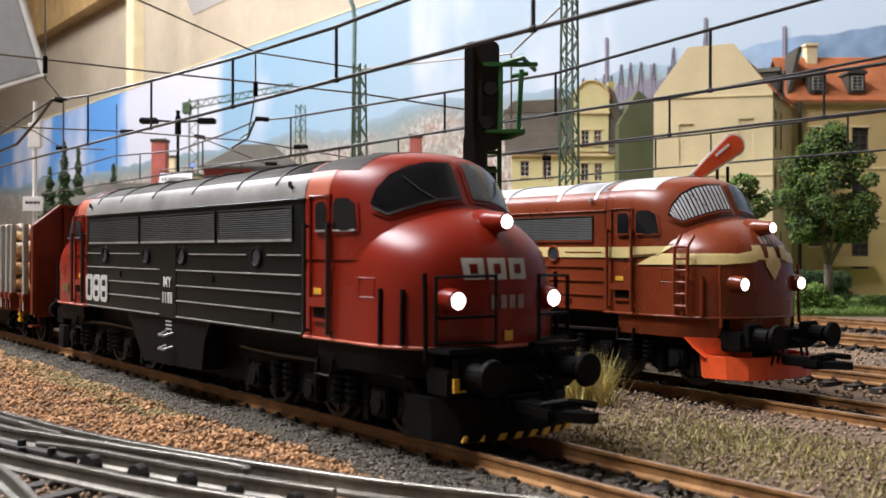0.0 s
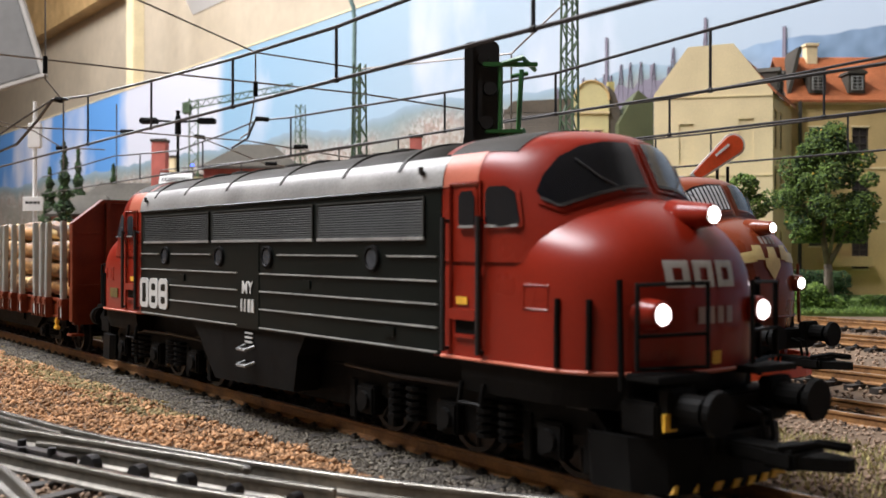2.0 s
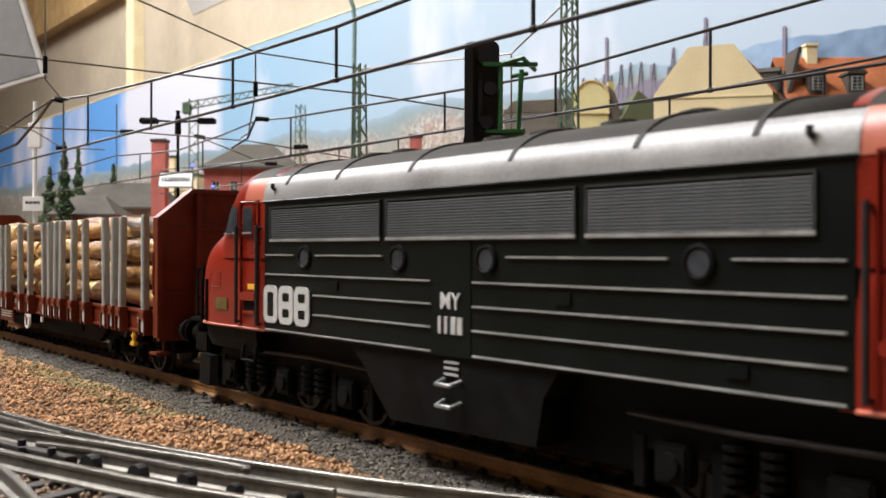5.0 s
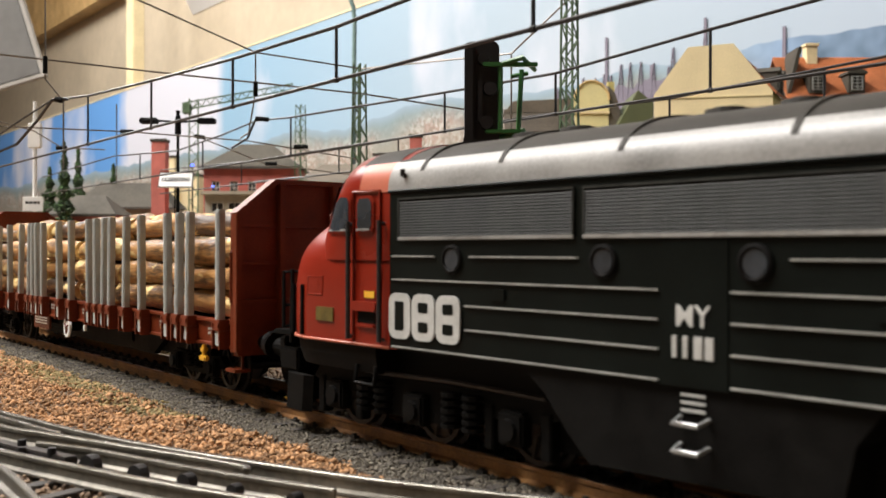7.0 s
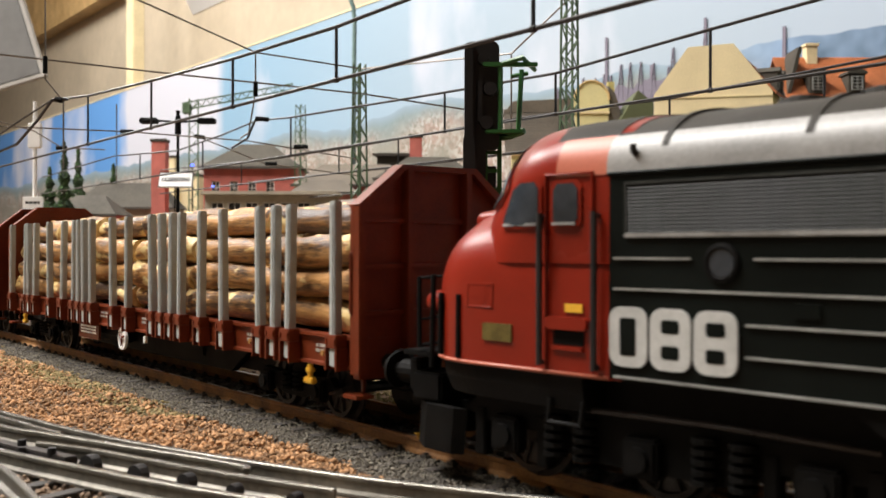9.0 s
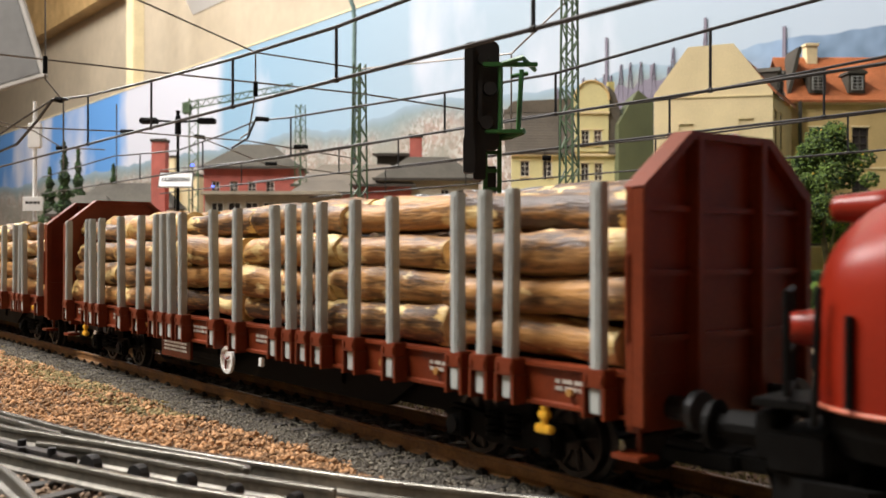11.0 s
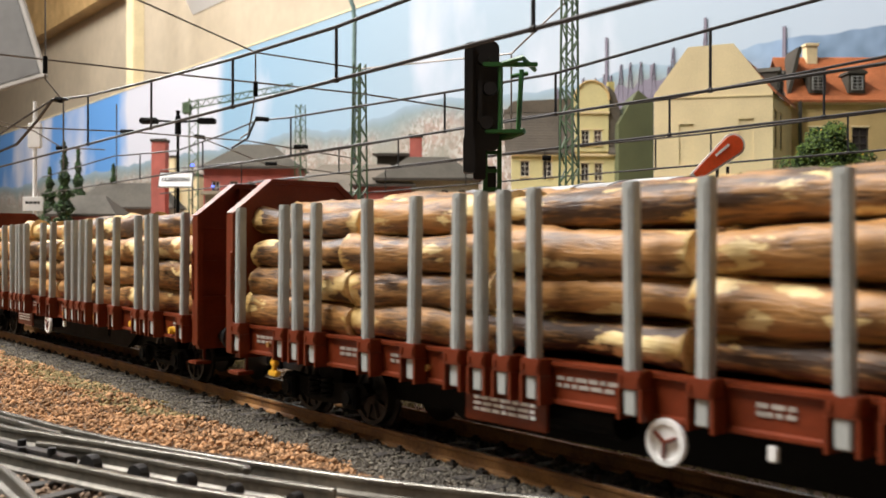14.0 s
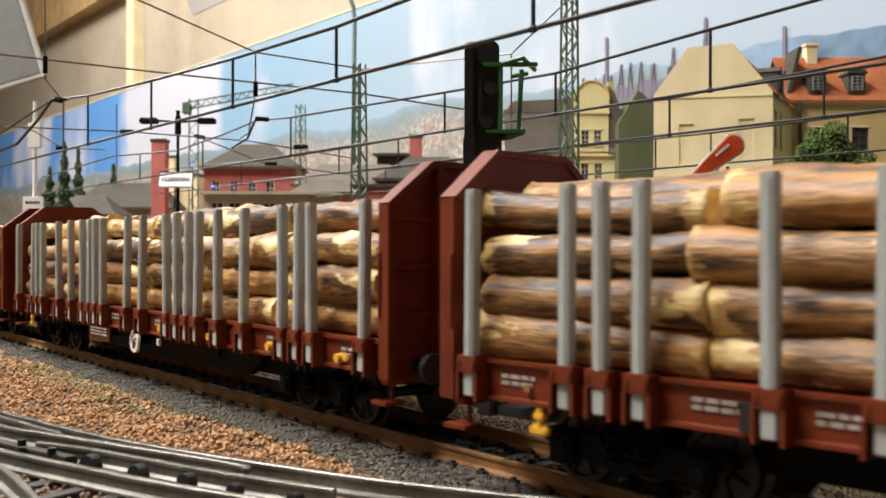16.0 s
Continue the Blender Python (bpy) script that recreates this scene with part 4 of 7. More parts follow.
                holes = [(x + 1.6, x + 4.0, 19.0, 23.6)] if k == 0 else [(x + 1.6, x + 4.1, 22.0, 23.6), (x + 1.6, x + 4.1, 19.0, 20.6)]
                bm = B()
                prism(bm, outer, "y", y * 17.75, y * 18.0)
                mk = part("emblem_mark", bm, WHITE, lo, "white operator mark")
                for h in holes:
                    bm = B()
                    prism(bm, rounded(h[0], h[1], h[2], h[3], 0.4), "y", y * 17.9, y * 18.03)
                    part("emblem_gap", bm, side, mk)
    # roof gear
    fans = [(-44, 0), (-34, 0), (-8, 0), (3, 0), (18, 0), (32, 0)] if dsb else [(-40, 0), (-10, 0)]
    for x, _ in fans:
        bm = B()
        cyl(bm, (x, -3, 48.4), (x, -3, 49.7), 3.4, 3.1, 18)
        cyl(bm, (x, -3, 49.6), (x, -3, 50.0), 2.2, 2.0, 12)
        part("roof_fan", bm, ROOF_GREY if dsb else roof, lo)
    for x in ((-26, 12, 24) if dsb else ()):
        bm = B()
        prism(bm, [(-12.6, 45.8), (-4.5, 48.2), (-4.5, 49.4), (-11.6, 47.4)], "x", x - 4, x + 4)
        h = part("roof_hatch", bm, ROOF_GREY, lo, "raised dark roof hatch")
        # solid black slab in place of the shade inside the hatch's opening
        bm = B()
        prism(bm, [(-12.9, 46.0), (-12.3, 45.9), (-11.4, 47.3), (-11.9, 47.4)], "x", x - 3.6, x + 3.6)
        part("hatch_opening", bm, SOOT, h)
    for x in (-58, 57):
        bm = B()
        tube(bm, [(x, -17.2, 43.2), (x, -17.9, 43.6), (x, -17.9, 44.4)], 0.4, 6)
        part("lifting_eye", bm, roof, lo)
    for s in (1, -1):
        cab_end(lo, s, end_paint, livery)
        arc = section(0, 17.5, 41, 49.5)[2:-2]
        # lower cab roof strips take the lightened red, carrying the sheen band onward
        for pick, mt, lab in ((lambda p: p[1] < 0 and p[2] < 46.2, RED_ROOF, "red cab roof edge lightened to show the lamp's sheen"), (lambda p: p[1] > 0 and p[2] < 46.2, RED_ROOF, "red cab roof edge lightened to show the lamp's sheen"), (lambda p: p[2] > 45.6, ROOF_GREY, "grey cab roof")):
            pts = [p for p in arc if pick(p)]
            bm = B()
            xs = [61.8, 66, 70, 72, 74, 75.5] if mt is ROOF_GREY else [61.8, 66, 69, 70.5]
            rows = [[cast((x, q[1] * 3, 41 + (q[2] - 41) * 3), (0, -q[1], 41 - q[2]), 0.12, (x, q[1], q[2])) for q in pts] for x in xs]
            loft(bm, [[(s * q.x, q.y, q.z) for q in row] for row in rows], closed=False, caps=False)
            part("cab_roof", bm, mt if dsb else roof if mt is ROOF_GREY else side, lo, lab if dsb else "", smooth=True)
    # underframe and bogies
    bm = B()
    box(bm, -95, 95, -12.5, 12.5, 11, 16, 0.3)
    box(bm, -34, 34, -11.5, 11.5, 3.4, 11.2, 0.4)
    box(bm, -92, 92, -6, 6, 4.5, 11.2)
    part("underframe", bm, SOOT, lo)
    for c in (-59.5, 59.5):
        bg = new("bogie")
        bg.parent = lo
        bg.empty_display_size = 0.01
        for y in (-1, 1):
            bm = B()
            prism(bm, [(c - 32, 8.5), (c - 30, 10.6), (c + 30, 10.6), (c + 32, 8.5), (c + 28, 7.2), (c + 16, 6.8), (c + 11, 4.2), (c - 11, 4.2), (c - 16, 6.8), (c - 28, 7.2)], "y", y * 11.2, y * 13.2)
            for a in (-23, 0, 23):
                box(bm, c + a - 2.6, c + a + 2.6, y * 12.5, y * 15, 3.6, 8.6, 0.4)
                cyl(bm, (c + a, y * 14, 6), (c + a, y * 15.6, 6), 1.8, 1.6, 12)
            for a in (-14, -9, 9, 14):
                for k in range(5):
                    cyl(bm, (c + a, y * 14, 4.4 + k * 1.2), (c + a, y * 14, 5.0 + k * 1.2), 1.7, n=10)
            for a in (-29, -17, 17, 29):
                box(bm, c + a - 1, c + a + 1, y * 11.5, y * 13.6, 2.2, 9, 0.2)
            part("bogie_frame", bm, SOOT, bg)
            bm = B()
            tube(bm, [(c - 30, y * 14.4, 11.5), (c - 12, y * 15, 11.2), (c + 10, y * 15, 11.6), (c + 30, y * 14.4, 11.2)], 0.4, 6)
            part("pipe", bm, STEEL, bg)
        flatten(bg, lo)
        for a in (-23, 0, 23):
            wheelset(lo, c + a, 5.95)
    return lo


train_loco = loco("black")
n_moving = len(WHEELS)
parked = loco("brown")
del WHEELS[n_moving:]
parked.matrix_world = pose(-0.2372, 0.0938, 0.0006, 0, 0, -1.6)

# ---- log wagons ----
STAKES = [5.2, 22.6, 28.4, 33.8, 39.3, 50.2, 62.2, 79.1, 84.8, 90.5, 107.4]
STAKES = sorted([-s for s in STAKES] + STAKES)
STACKS = [(-109.5, -73), (-72.5, -36), (-36, 0.5), (0.5, 37), (36.5, 73), (73, 109.5)]


def log_mesh(length, r, seed):
    rl = random.Random(seed)
    bm = B()
    n, m = 18, 30
    rings = []
    bx, bz = rl.uniform(-0.6, 0.6), rl.uniform(-0.5, 0.5)
    for i in range(m + 1):
        t = i / m
        x = (t - 0.5) * length
        swell = 1 + 0.10 * math.sin(t * 5 + seed) + 0.08 * (t - 0.5) * math.cos(seed) + (0.05 if i in (0, m) else 0)
        ring = []
        for k in range(n):
            a = 2 * math.pi * k / n
            rr = r * swell * (1 + 0.12 * noise.noise((x * 0.12 + seed * 7, math.cos(a) * 1.3, math.sin(a) * 1.3)) + 0.10 * noise.noise((x * 0.35, math.cos(a) * 4, math.sin(a) * 4 + seed)) + 0.05 * noise.noise((x * 0.02, a * 3, seed)))
            ring.append((x + rl.uniform(-0.25, 0.25), rr * math.cos(a) + bx * math.sin(t * 3.1), rr * math.sin(a) + bz * math.sin(t * 3.1)))
        rings.append(ring)
    loft(bm, rings)
    me = finish("log", bm, BARK, smooth=False)
    me.materials.append(BARE_WOOD)
    # pale sawn ends
    for p in me.polygons:
        end = abs(p.normal.x) > 0.8
        p.material_index, p.use_smooth = int(end), not end
    return me


LOGS = [log_mesh(34.5 + (i % 4) * 1.1, 2.55 + 0.22 * ((i * 7) % 5), i) for i in range(18)]


def stake_bm():
    bm = B()
    box(bm, -0.95, 0.95, -0.8, 0.8, 11.4, 40.2, 0.18)
    box(bm, -0.35, 0.35, -0.95, -0.7, 16.5, 39.5)
    return bm


def pocket_bm():
    bm = B()
    box(bm, -1.9, 1.9, -1.15, 1.3, 14.6, 17.0, 0.15)
    for x in (-1.75, 1.75):
        box(bm, x - 0.25, x + 0.25, -1.15, 1.3, 10.8, 14.7)
    box(bm, -1.6, -1.1, -1.35, -1.1, 15.3, 16.3)
    box(bm, 1.1, 1.6, -1.35, -1.1, 15.3, 16.3)
    return bm


STAKE_MESH = finish("stake", stake_bm(), STAKE)
POCKET_MESH = finish("stake_pocket", pocket_bm(), WAGON_RED)
WAGON_WHEEL = None


def bars(bm, x, z, w, rows, y, seed, h=0.55):
    rb = random.Random(seed)
    for k in range(rows):
        a = x
        while a < x + w - 0.4:
            l = rb.uniform(0.8, 2.2)
            box(bm, a, min(a + l, x + w), min(y, y * 1.008), max(y, y * 1.008), z - k * h * 1.7, z - k * h * 1.7 + h)
            a += l + 0.4


def wagon(index):
    global WAGON_WHEEL
    rw = random.Random(40 + index)
    w = thing("log_wagon", ("oxide-red bogie flat wagon loaded with cut logs", "oxide-red stake wagon with yellow fittings, loaded with logs", "oxide-red bogie wagon with grey stakes, full of logs")[index], "freight wagon", "train of log wagons")
    bm = B()
    for y in (-1, 1):
        prism(bm, [(y * 13.4, 11.0), (y * 16.6, 11.0), (y * 16.6, 11.5), (y * 16.0, 11.7), (y * 16.0, 15.9), (y * 16.6, 16.1), (y * 16.6, 16.6), (y * 13.4, 16.6)], "x", -112.5, 112.5)
    for x in (-112.5, 110.5):
        box(bm, x, x + 2, -16, 16, 9.5, 16.6)
    part("sill", bm, WAGON_RED, w)
    bm = B()
    box(bm, -111, 111, -13.6, 13.6, 14.6, 16.0)
    part("deck", bm, SOOT, w)
    part("underframe", box(B(), -100, 100, -5, 5, 7.5, 15), SOOT, w)
    part("centre_sill", box(B(), -70, 70, -7.5, 7.5, 5.2, 11), SOOT, w)
    for a, b in ((-9.2, -7.6), (7.6, 9.2)):
        part("fish_belly_girder", prism(B(), [(-66, 15), (66, 15), (48, 4.4), (-48, 4.4)], "y", a, b), SOOT, w, "black fish-bellied girder")
    part("brake_chest", box(B(), 12, 34, -9.8, 9.8, 6.5, 12, 0.4), SOOT, w)
    part("air_tank", cyl(B(), (-30, -11, 9.4), (-12, -11, 9.4), 3, n=14), SOOT, w)
    for s in (-1, 1):
        # end walls with sloped shoulders and ribs
        poly = [(-17.2, 10.4), (17.2, 10.4), (17.2, 39.4), (8.2, 46.6), (-8.2, 46.6), (-17.2, 39.4)]
        bm = B()
        prism(bm, poly, "x", s * 111.4, s * 112.4)
        ew = part("end_wall", bm, WAGON_RED, w, "ribbed steel end wall with sloped shoulders")
        bm = B()
        for a, b in zip(poly[2:], poly[3:]):
            prism(bm, [a, b, (b[0] * 0.93, b[1] - 1.0), (a[0] * 0.93, a[1] - 1.0)], "x", s * 111, s * 114.2)
        part("end_rim", bm, WAGON_RED, ew)
        for y in (-17.2, -7.2, 5.8, 15.8):
            bm = B()
            box(bm, min(s * 112.3, s * 114.3), max(s * 112.3, s * 114.3), y, y + 1.4, 10.4, 39.2 if abs(y) > 10 else 46.2, 0.15)
            part("end_post", bm, WAGON_RED, ew)
        for z in (20.5, 28.5, 36.5):
            bm = B()
            box(bm, min(s * 112.3, s * 113.2), max(s * 112.3, s * 113.2), -15.8, 15.8, z, z + 0.8)
            part("end_rib", bm, WAGON_RED, ew)
        for y in (-10.05, 10.05):
            bm = B()
            cyl(bm, (s * 112, y, 12.2), (s * 116.4, y, 12.2), 1.5, n=12)
            cyl(bm, (s * 116.4, y, 12.2), (s * 117.3, y, 12.2), 2.7, 2.5, 16)
            part("buffer", bm, SIGNAL_BLACK, w)
        bm = B()
        box(bm, min(s * 106, s * 120), max(s * 106, s * 120), -2.2, 2.2, 5.8, 7.4, 0.3)
        box(bm, min(s * 117, s * 120.5), max(s * 117, s * 120.5), -3.2, 3.2, 5.6, 8.2, 0.4)
        part("coupler", bm, SIGNAL_BLACK, w)
        bm = B()
        box(bm, min(s * 109, s * 113.5), max(s * 109, s * 113.5), -17.2, -13.5, 6.2, 6.9, 0.1)
        box(bm, s * 111 - 0.3, s * 111 + 0.3, -14.5, -14, 6.5, 11)
        part("foot_step", bm, WAGON_RED, w)
        for y in (-1, 1):
            bm = B()
            tube(bm, [(s * 111.8, y * 16.6, 20), (s * 111.8, y * 17.3, 21), (s * 111.8, y * 17.3, 31), (s * 111.8, y * 16.6, 32)], 0.3, 6)
            part("grab_handle", bm, WAGON_RED, w)
    for y in (-1, 1):
        for k, x in enumerate(STAKES):
            o = new("stake", STAKE_MESH)
            o.parent = w
            o.matrix_basis = pose(x * MM, y * 17.6 * MM, 0, rw.uniform(-0.7, 0.7), rw.uniform(-0.5, 0.5), 0 if y < 0 else 180)
            o = new("stake_pocket", POCKET_MESH)
            o.parent = w
            o.matrix_basis = pose(x * MM, y * 17.6 * MM, 0, 0, 0, 0 if y < 0 else 180)
        for i, (x, ww) in enumerate(((-103, 6), (-73, 7), (-58, 5), (-20, 11), (11, 5), (45, 3.5), (70, 6), (98, 6))):
            bm = B()
            bars(bm, x, 14.2, ww, 2, y * 16.05, 60 + i + index)
            part("side_lettering", bm, PRINT_DULL, w, "small white lettering")
        bm = B()
        prism(bm, rounded(-39.0, -22.0, 6.6, 11.0, 0.2), "y", y * 15.5, y * 16.1)
        pl = part("data_board", bm, WAGON_RED, w, "oxide-red data board")
        bm = B()
        bars(bm, -37, 9.8, 13, 3, y * 16.15, 80 + index, 0.5)
        part("board_lettering", bm, SIGN_WHITE, pl)
        bm = B()
        loft(bm, [[(-1 + rr * math.cos(a), y * yy, 8.6 + rr * math.sin(a)) for a in (2 * math.pi * i / 22 for i in range(22))] for yy, rr in ((16.4, 2.9), (17.1, 2.9), (17.1, 2.2), (16.8, 2.0))])
        hw = part("brake_wheel", bm, SIGN_WHITE, w, "white brake handwheel", smooth=False)
        bm = B()
        for a in (0.4, 2.5, 4.6):
            cyl(bm, (-1, y * 17.15, 8.6), (-1 + 1.9 * math.cos(a), y * 17.15, 8.6 + 1.9 * math.sin(a)), 0.25, n=5)
        part("wheel_spoke", bm, WAGON_RED, hw)
        bm = B()
        box(bm, 12.5, 13.7, y * 15.6, y * 16.4, 8.4, 10.2, 0.15)
        part("white_marker", bm, SIGN_WHITE, w)
        spots = [-96, 96] if index == 0 else [-96, -62, -44, 16, 44, 72, 98] if index == 1 else [-96, -40, 20, 60, 96]
        for x in spots:
            bm = B()
            if abs(x) == 96:
                cyl(bm, (x, y * 16.2, 7.2), (x, y * 16.2, 10.8), 0.55, n=8)
                box(bm, x - 1.6, x + 1.6, y * 15.6, y * 16.8, 7.2, 8.4, 0.25)
                box(bm, x - 0.9, x + 0.9, y * 15.6, y * 16.8, 9.2, 10.2, 0.2)
            else:
                cyl(bm, (x, y * 15.8, 12.8), (x, y * 17.3, 12.8), 1.0, 0.8, 10)
                box(bm, x, x + 2.4, y * 15.6, y * 16.5, 12.2, 13.6, 0.25)
            part("yellow_valve", bm, YELLOW, w, "yellow valve handle")
        bm = B()
        for x in (-98, -48, -8, 57, 72, 101):
            cyl(bm, (x, y * 15.8, 13.2), (x, y * 16.7, 13.2), 0.55, n=8)
        part("rope_hook", bm, surface("ochre_hook", (0.35, 0.17, 0.04), 0.5), w)
    if index == 0:
        bm = B()
        box(bm, -66.5, -63.5, -17.0, -16.0, 11.6, 14.8)
        part("route_card_clip", bm, SIGNAL_BLACK, w)
    # logs: six stacks, four layers
    for si, (x0, x1) in enumerate(STACKS):
        zs = 19.4
        for layer in range(4):
            rad = 3.15
            for col in range(4):
                k = rw.randrange(len(LOGS))
                y = -11.9 + col * 7.7 + (rw.uniform(-0.5, 0.5))
                if layer == 3:
                    y = -9.6 + col * 6.4
                o = new("log", LOGS[k])
                o.parent = w
                o.matrix_basis = pose(((x0 + x1) / 2 + rw.uniform(-1.8, 1.8)) * MM, y * MM, (zs + rw.uniform(-0.3, 0.3) + (0.8 if layer == 3 and col in (1, 2) else 0)) * MM,
                                      rw.uniform(0, 360), rw.uniform(-1.2, 1.2) + (rw.uniform(-2.2, 2.2) if layer == 3 else 0), rw.uniform(-0.8, 0.8) + 180 * rw.randrange(2))
            zs += 6.0
    # bogies
    for c in (-84, 84):
        bg = new("bogie")
        bg.parent = w
        bg.empty_display_size = 0.01
        for y in (-1, 1):
            bm = B()
            prism(bm, [(c - 15, 6.4), (c - 13, 8.0), (c - 5, 7.4), (c - 3, 5.0), (c + 3, 5.0), (c + 5, 7.4), (c + 13, 8.0), (c + 15, 6.4), (c + 10, 4.8), (c + 4, 3.4), (c - 4, 3.4), (c - 10, 4.8)], "y", y * 11.2, y * 12.8)
            for a in (-10.4, 10.4):
                box(bm, c + a - 2, c + a + 2, y * 12.4, y * 14.2, 3.4, 7.4, 0.3)
                cyl(bm, (c + a, y * 14, 5.3), (c + a, y * 14.8, 5.3), 1.3, n=12)
            for a in (-2.2, 2.2):
                for k in range(4):
                    cyl(bm, (c + a, y * 13.2, 4.6 + k), (c + a, y * 13.2, 5.1 + k), 1.2, n=8)
            part("bogie_frame", bm, SOOT, bg)
        bm = B()
        box(bm, c - 4, c + 4, -11, 11, 5.5, 11)
        part("bolster", bm, SOOT, bg)
        flatten(bg, w)
        for a in (-10.4, 10.4):
            ws = wheelset(w, c + a, 5.3, WAGON_WHEEL)
            WAGON_WHEEL = ws.data
    return w


wagons = [wagon(i) for i in range(3)]

# ---- the town, askew to the tracks ----
def plot(x, y):
    """World millimetres of a point of the town plan: x along its streets, y away from the tracks."""
    return -0.7986 * y + 0.6018 * x, -108.4 + 0.6018 * y + 0.7986 * x


TURN = 52.985


def town(name, label, category, x, y, group="", turn=0.0, z=-4.0):
    wx, wy = plot(x, y)
    return thing(name, label, category, group, x=wx, y=wy, z=z, rz=TURN + turn)


def wall_with_openings(name, parent, w, h, t, openings, material, x=0, y=0, top=None):
    """A wall of thickness t in the x-z plane with real openings (x0, x1, z0, z1, kind); top: outline above h."""
    bm = B()
    xs = sorted({0, w} | {o[0] for o in openings} | {o[1] for o in openings})
    zs = sorted({0, h} | {o[2] for o in openings} | {o[3] for o in openings})
    for xa, xb in zip(xs, xs[1:]):
        for za, zb in zip(zs, zs[1:]):
            mx, mz = (xa + xb) / 2, (za + zb) / 2
            if not any(o[0] < mx < o[1] and o[2] < mz < o[3] for o in openings):
                box(bm, x + xa, x + xb, y, y + t, za, zb)
    bmesh.ops.remove_doubles(bm, verts=bm.verts[:], dist=0.001)
    if top:
        prism(bm, [(x + a, b) for a, b in top], "y", y, y + t)
    wl = part(name, bm, material, parent)
    return wl


def window(parent, x0, x1, z0, z1, y, frame_mat, bars_x=1, bars_z=2, sill=True, surround=None):
    bm = B()
    f = max(0.5, (x1 - x0) * 0.08)

    def members(a, b, n):
        cuts = [a, a + f]
        for k in range(n):
            c = a + (b - a) * (k + 1) / (n + 1)
            cuts += [c - f * 0.4, c + f * 0.4]
        return cuts + [b - f, b]
    cx, cz = members(x0, x1, bars_x), members(z0, z1, bars_z)
    for i in range(len(cx) - 1):
        for k in range(len(cz) - 1):
            if i % 2 == 0 or k % 2 == 0:
                box(bm, cx[i], cx[i + 1], y + 0.6, y + 1.5, cz[k], cz[k + 1])
    bmesh.ops.remove_doubles(bm, verts=bm.verts[:], dist=0.001)
    wn = part("window", bm, frame_mat, parent)
    bm = B()
    box(bm, x0, x1, y + 1.6, y + 2.0, z0, z1)
    part("pane", bm, PANE, wn)
    if sill:
        bm = B()
        box(bm, x0 - 1, x1 + 1, y - 1.0, y + 0.5, z0 - 1.2, z0, 0.15)
        part("sill", bm, surround or frame_mat, wn)
    if surround:
        bm = B()
        box(bm, x0 - 1, x1 + 1, y - 0.6, y + 0.3, z1, z1 + 1.4, 0.15)
        part("lintel", bm, surround, wn)
    return wn


def roof_slab(parent, x0, x1, za, ya, zb, yb, material, name="roof", label="", courses=0, thick=1.6):
    """A pitched roof plane from eave (ya, za) to ridge (yb, zb), with rows of tile edges."""
    bm = B()
    prism(bm, [(ya, za), (yb, zb), (yb, zb - thick), (ya, za - thick)], "x", x0, x1)
    rf = part(name, bm, material, parent, label)
    for k in range(courses):
        t = k / courses
        y, z = ya + (yb - ya) * t, za + (zb - za) * t
        bm = B()
        box(bm, x0, x1, y - 0.25, y + 0.5, z - 0.1, z + 0.45)
        part("tile_course", bm, material, rf)
    return rf


# cream house with a blank gable
h = town("gable_house", "tall cream stucco house with a blank gable wall and blind windows", "house", 154.5, 740, turn=-13)
blind = [(18, 28, 98, 128), (60, 70, 100, 131)]
wall_with_openings("gable_wall", h, 83.2, 150, 3, blind, STUCCO, top=[(0, 150), (83.2, 150), (56, 185.5), (24, 184)])
for x0, x1, z0, z1 in blind:
    bm = B()
    box(bm, x0, x1, 0.7, 2.9, z0, z1)
    prism(bm, [(x0 - 1, z1), (x1 + 1, z1), (x1 - 2, z1 + 2.4), ((x0 + x1) / 2, z1 + 3), (x0 + 2, z1 + 2.4)], "y", -0.4, 0.5)
    part("blind_window", bm, STUCCO, h)
bm = B()
for z, d in ((147, 0.6), (90, 0.5), (57, 0.5)):
    box(bm, 0, 83.2, -d, 0.6, z, z + 1.0)
part("string_course", bm, STUCCO, h)
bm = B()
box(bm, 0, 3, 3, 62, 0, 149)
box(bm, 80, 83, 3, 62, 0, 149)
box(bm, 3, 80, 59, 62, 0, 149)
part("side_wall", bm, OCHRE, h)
bm = B()
prism(bm, [(0.5, 148.5), (24.5, 182.6), (55.6, 184), (82.6, 148.5), (80, 148.5), (55, 181), (25, 180), (3, 148.5)], "y", 3.05, 62)
part("roof", bm, TILE, h, "weathered orange tile roof")
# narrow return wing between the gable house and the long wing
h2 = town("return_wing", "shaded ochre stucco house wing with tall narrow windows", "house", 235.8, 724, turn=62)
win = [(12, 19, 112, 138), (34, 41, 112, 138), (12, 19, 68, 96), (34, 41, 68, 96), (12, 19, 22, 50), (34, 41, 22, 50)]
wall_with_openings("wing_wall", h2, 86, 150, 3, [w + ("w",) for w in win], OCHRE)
for w in win:
    window(h2, *w, 0, FRAME_DARK, 1, 3, True, OCHRE)
roof_slab(h2, 0, 86, 150, -3, 184, 28, TILE, courses=14, label="orange tile roof")
for x in (14, 30):
    bm = B()
    box(bm, x, x + 11, -1.5, 16, 152, 167, 0.3)
    dm = part("dormer", bm, GREY_ROOF, h2, "grey zinc dormer")
    bm = B()
    prism(bm, [(x - 1, 167), (x + 5.5, 171), (x + 12, 167)], "y", -3, 18)
    part("dormer_roof", bm, GREY_ROOF, dm)
    bm = B()
    box(bm, x + 2.5, x + 8.5, -1.9, -1.4, 154.5, 165)
    part("dormer_pane", bm, PANE, dm)
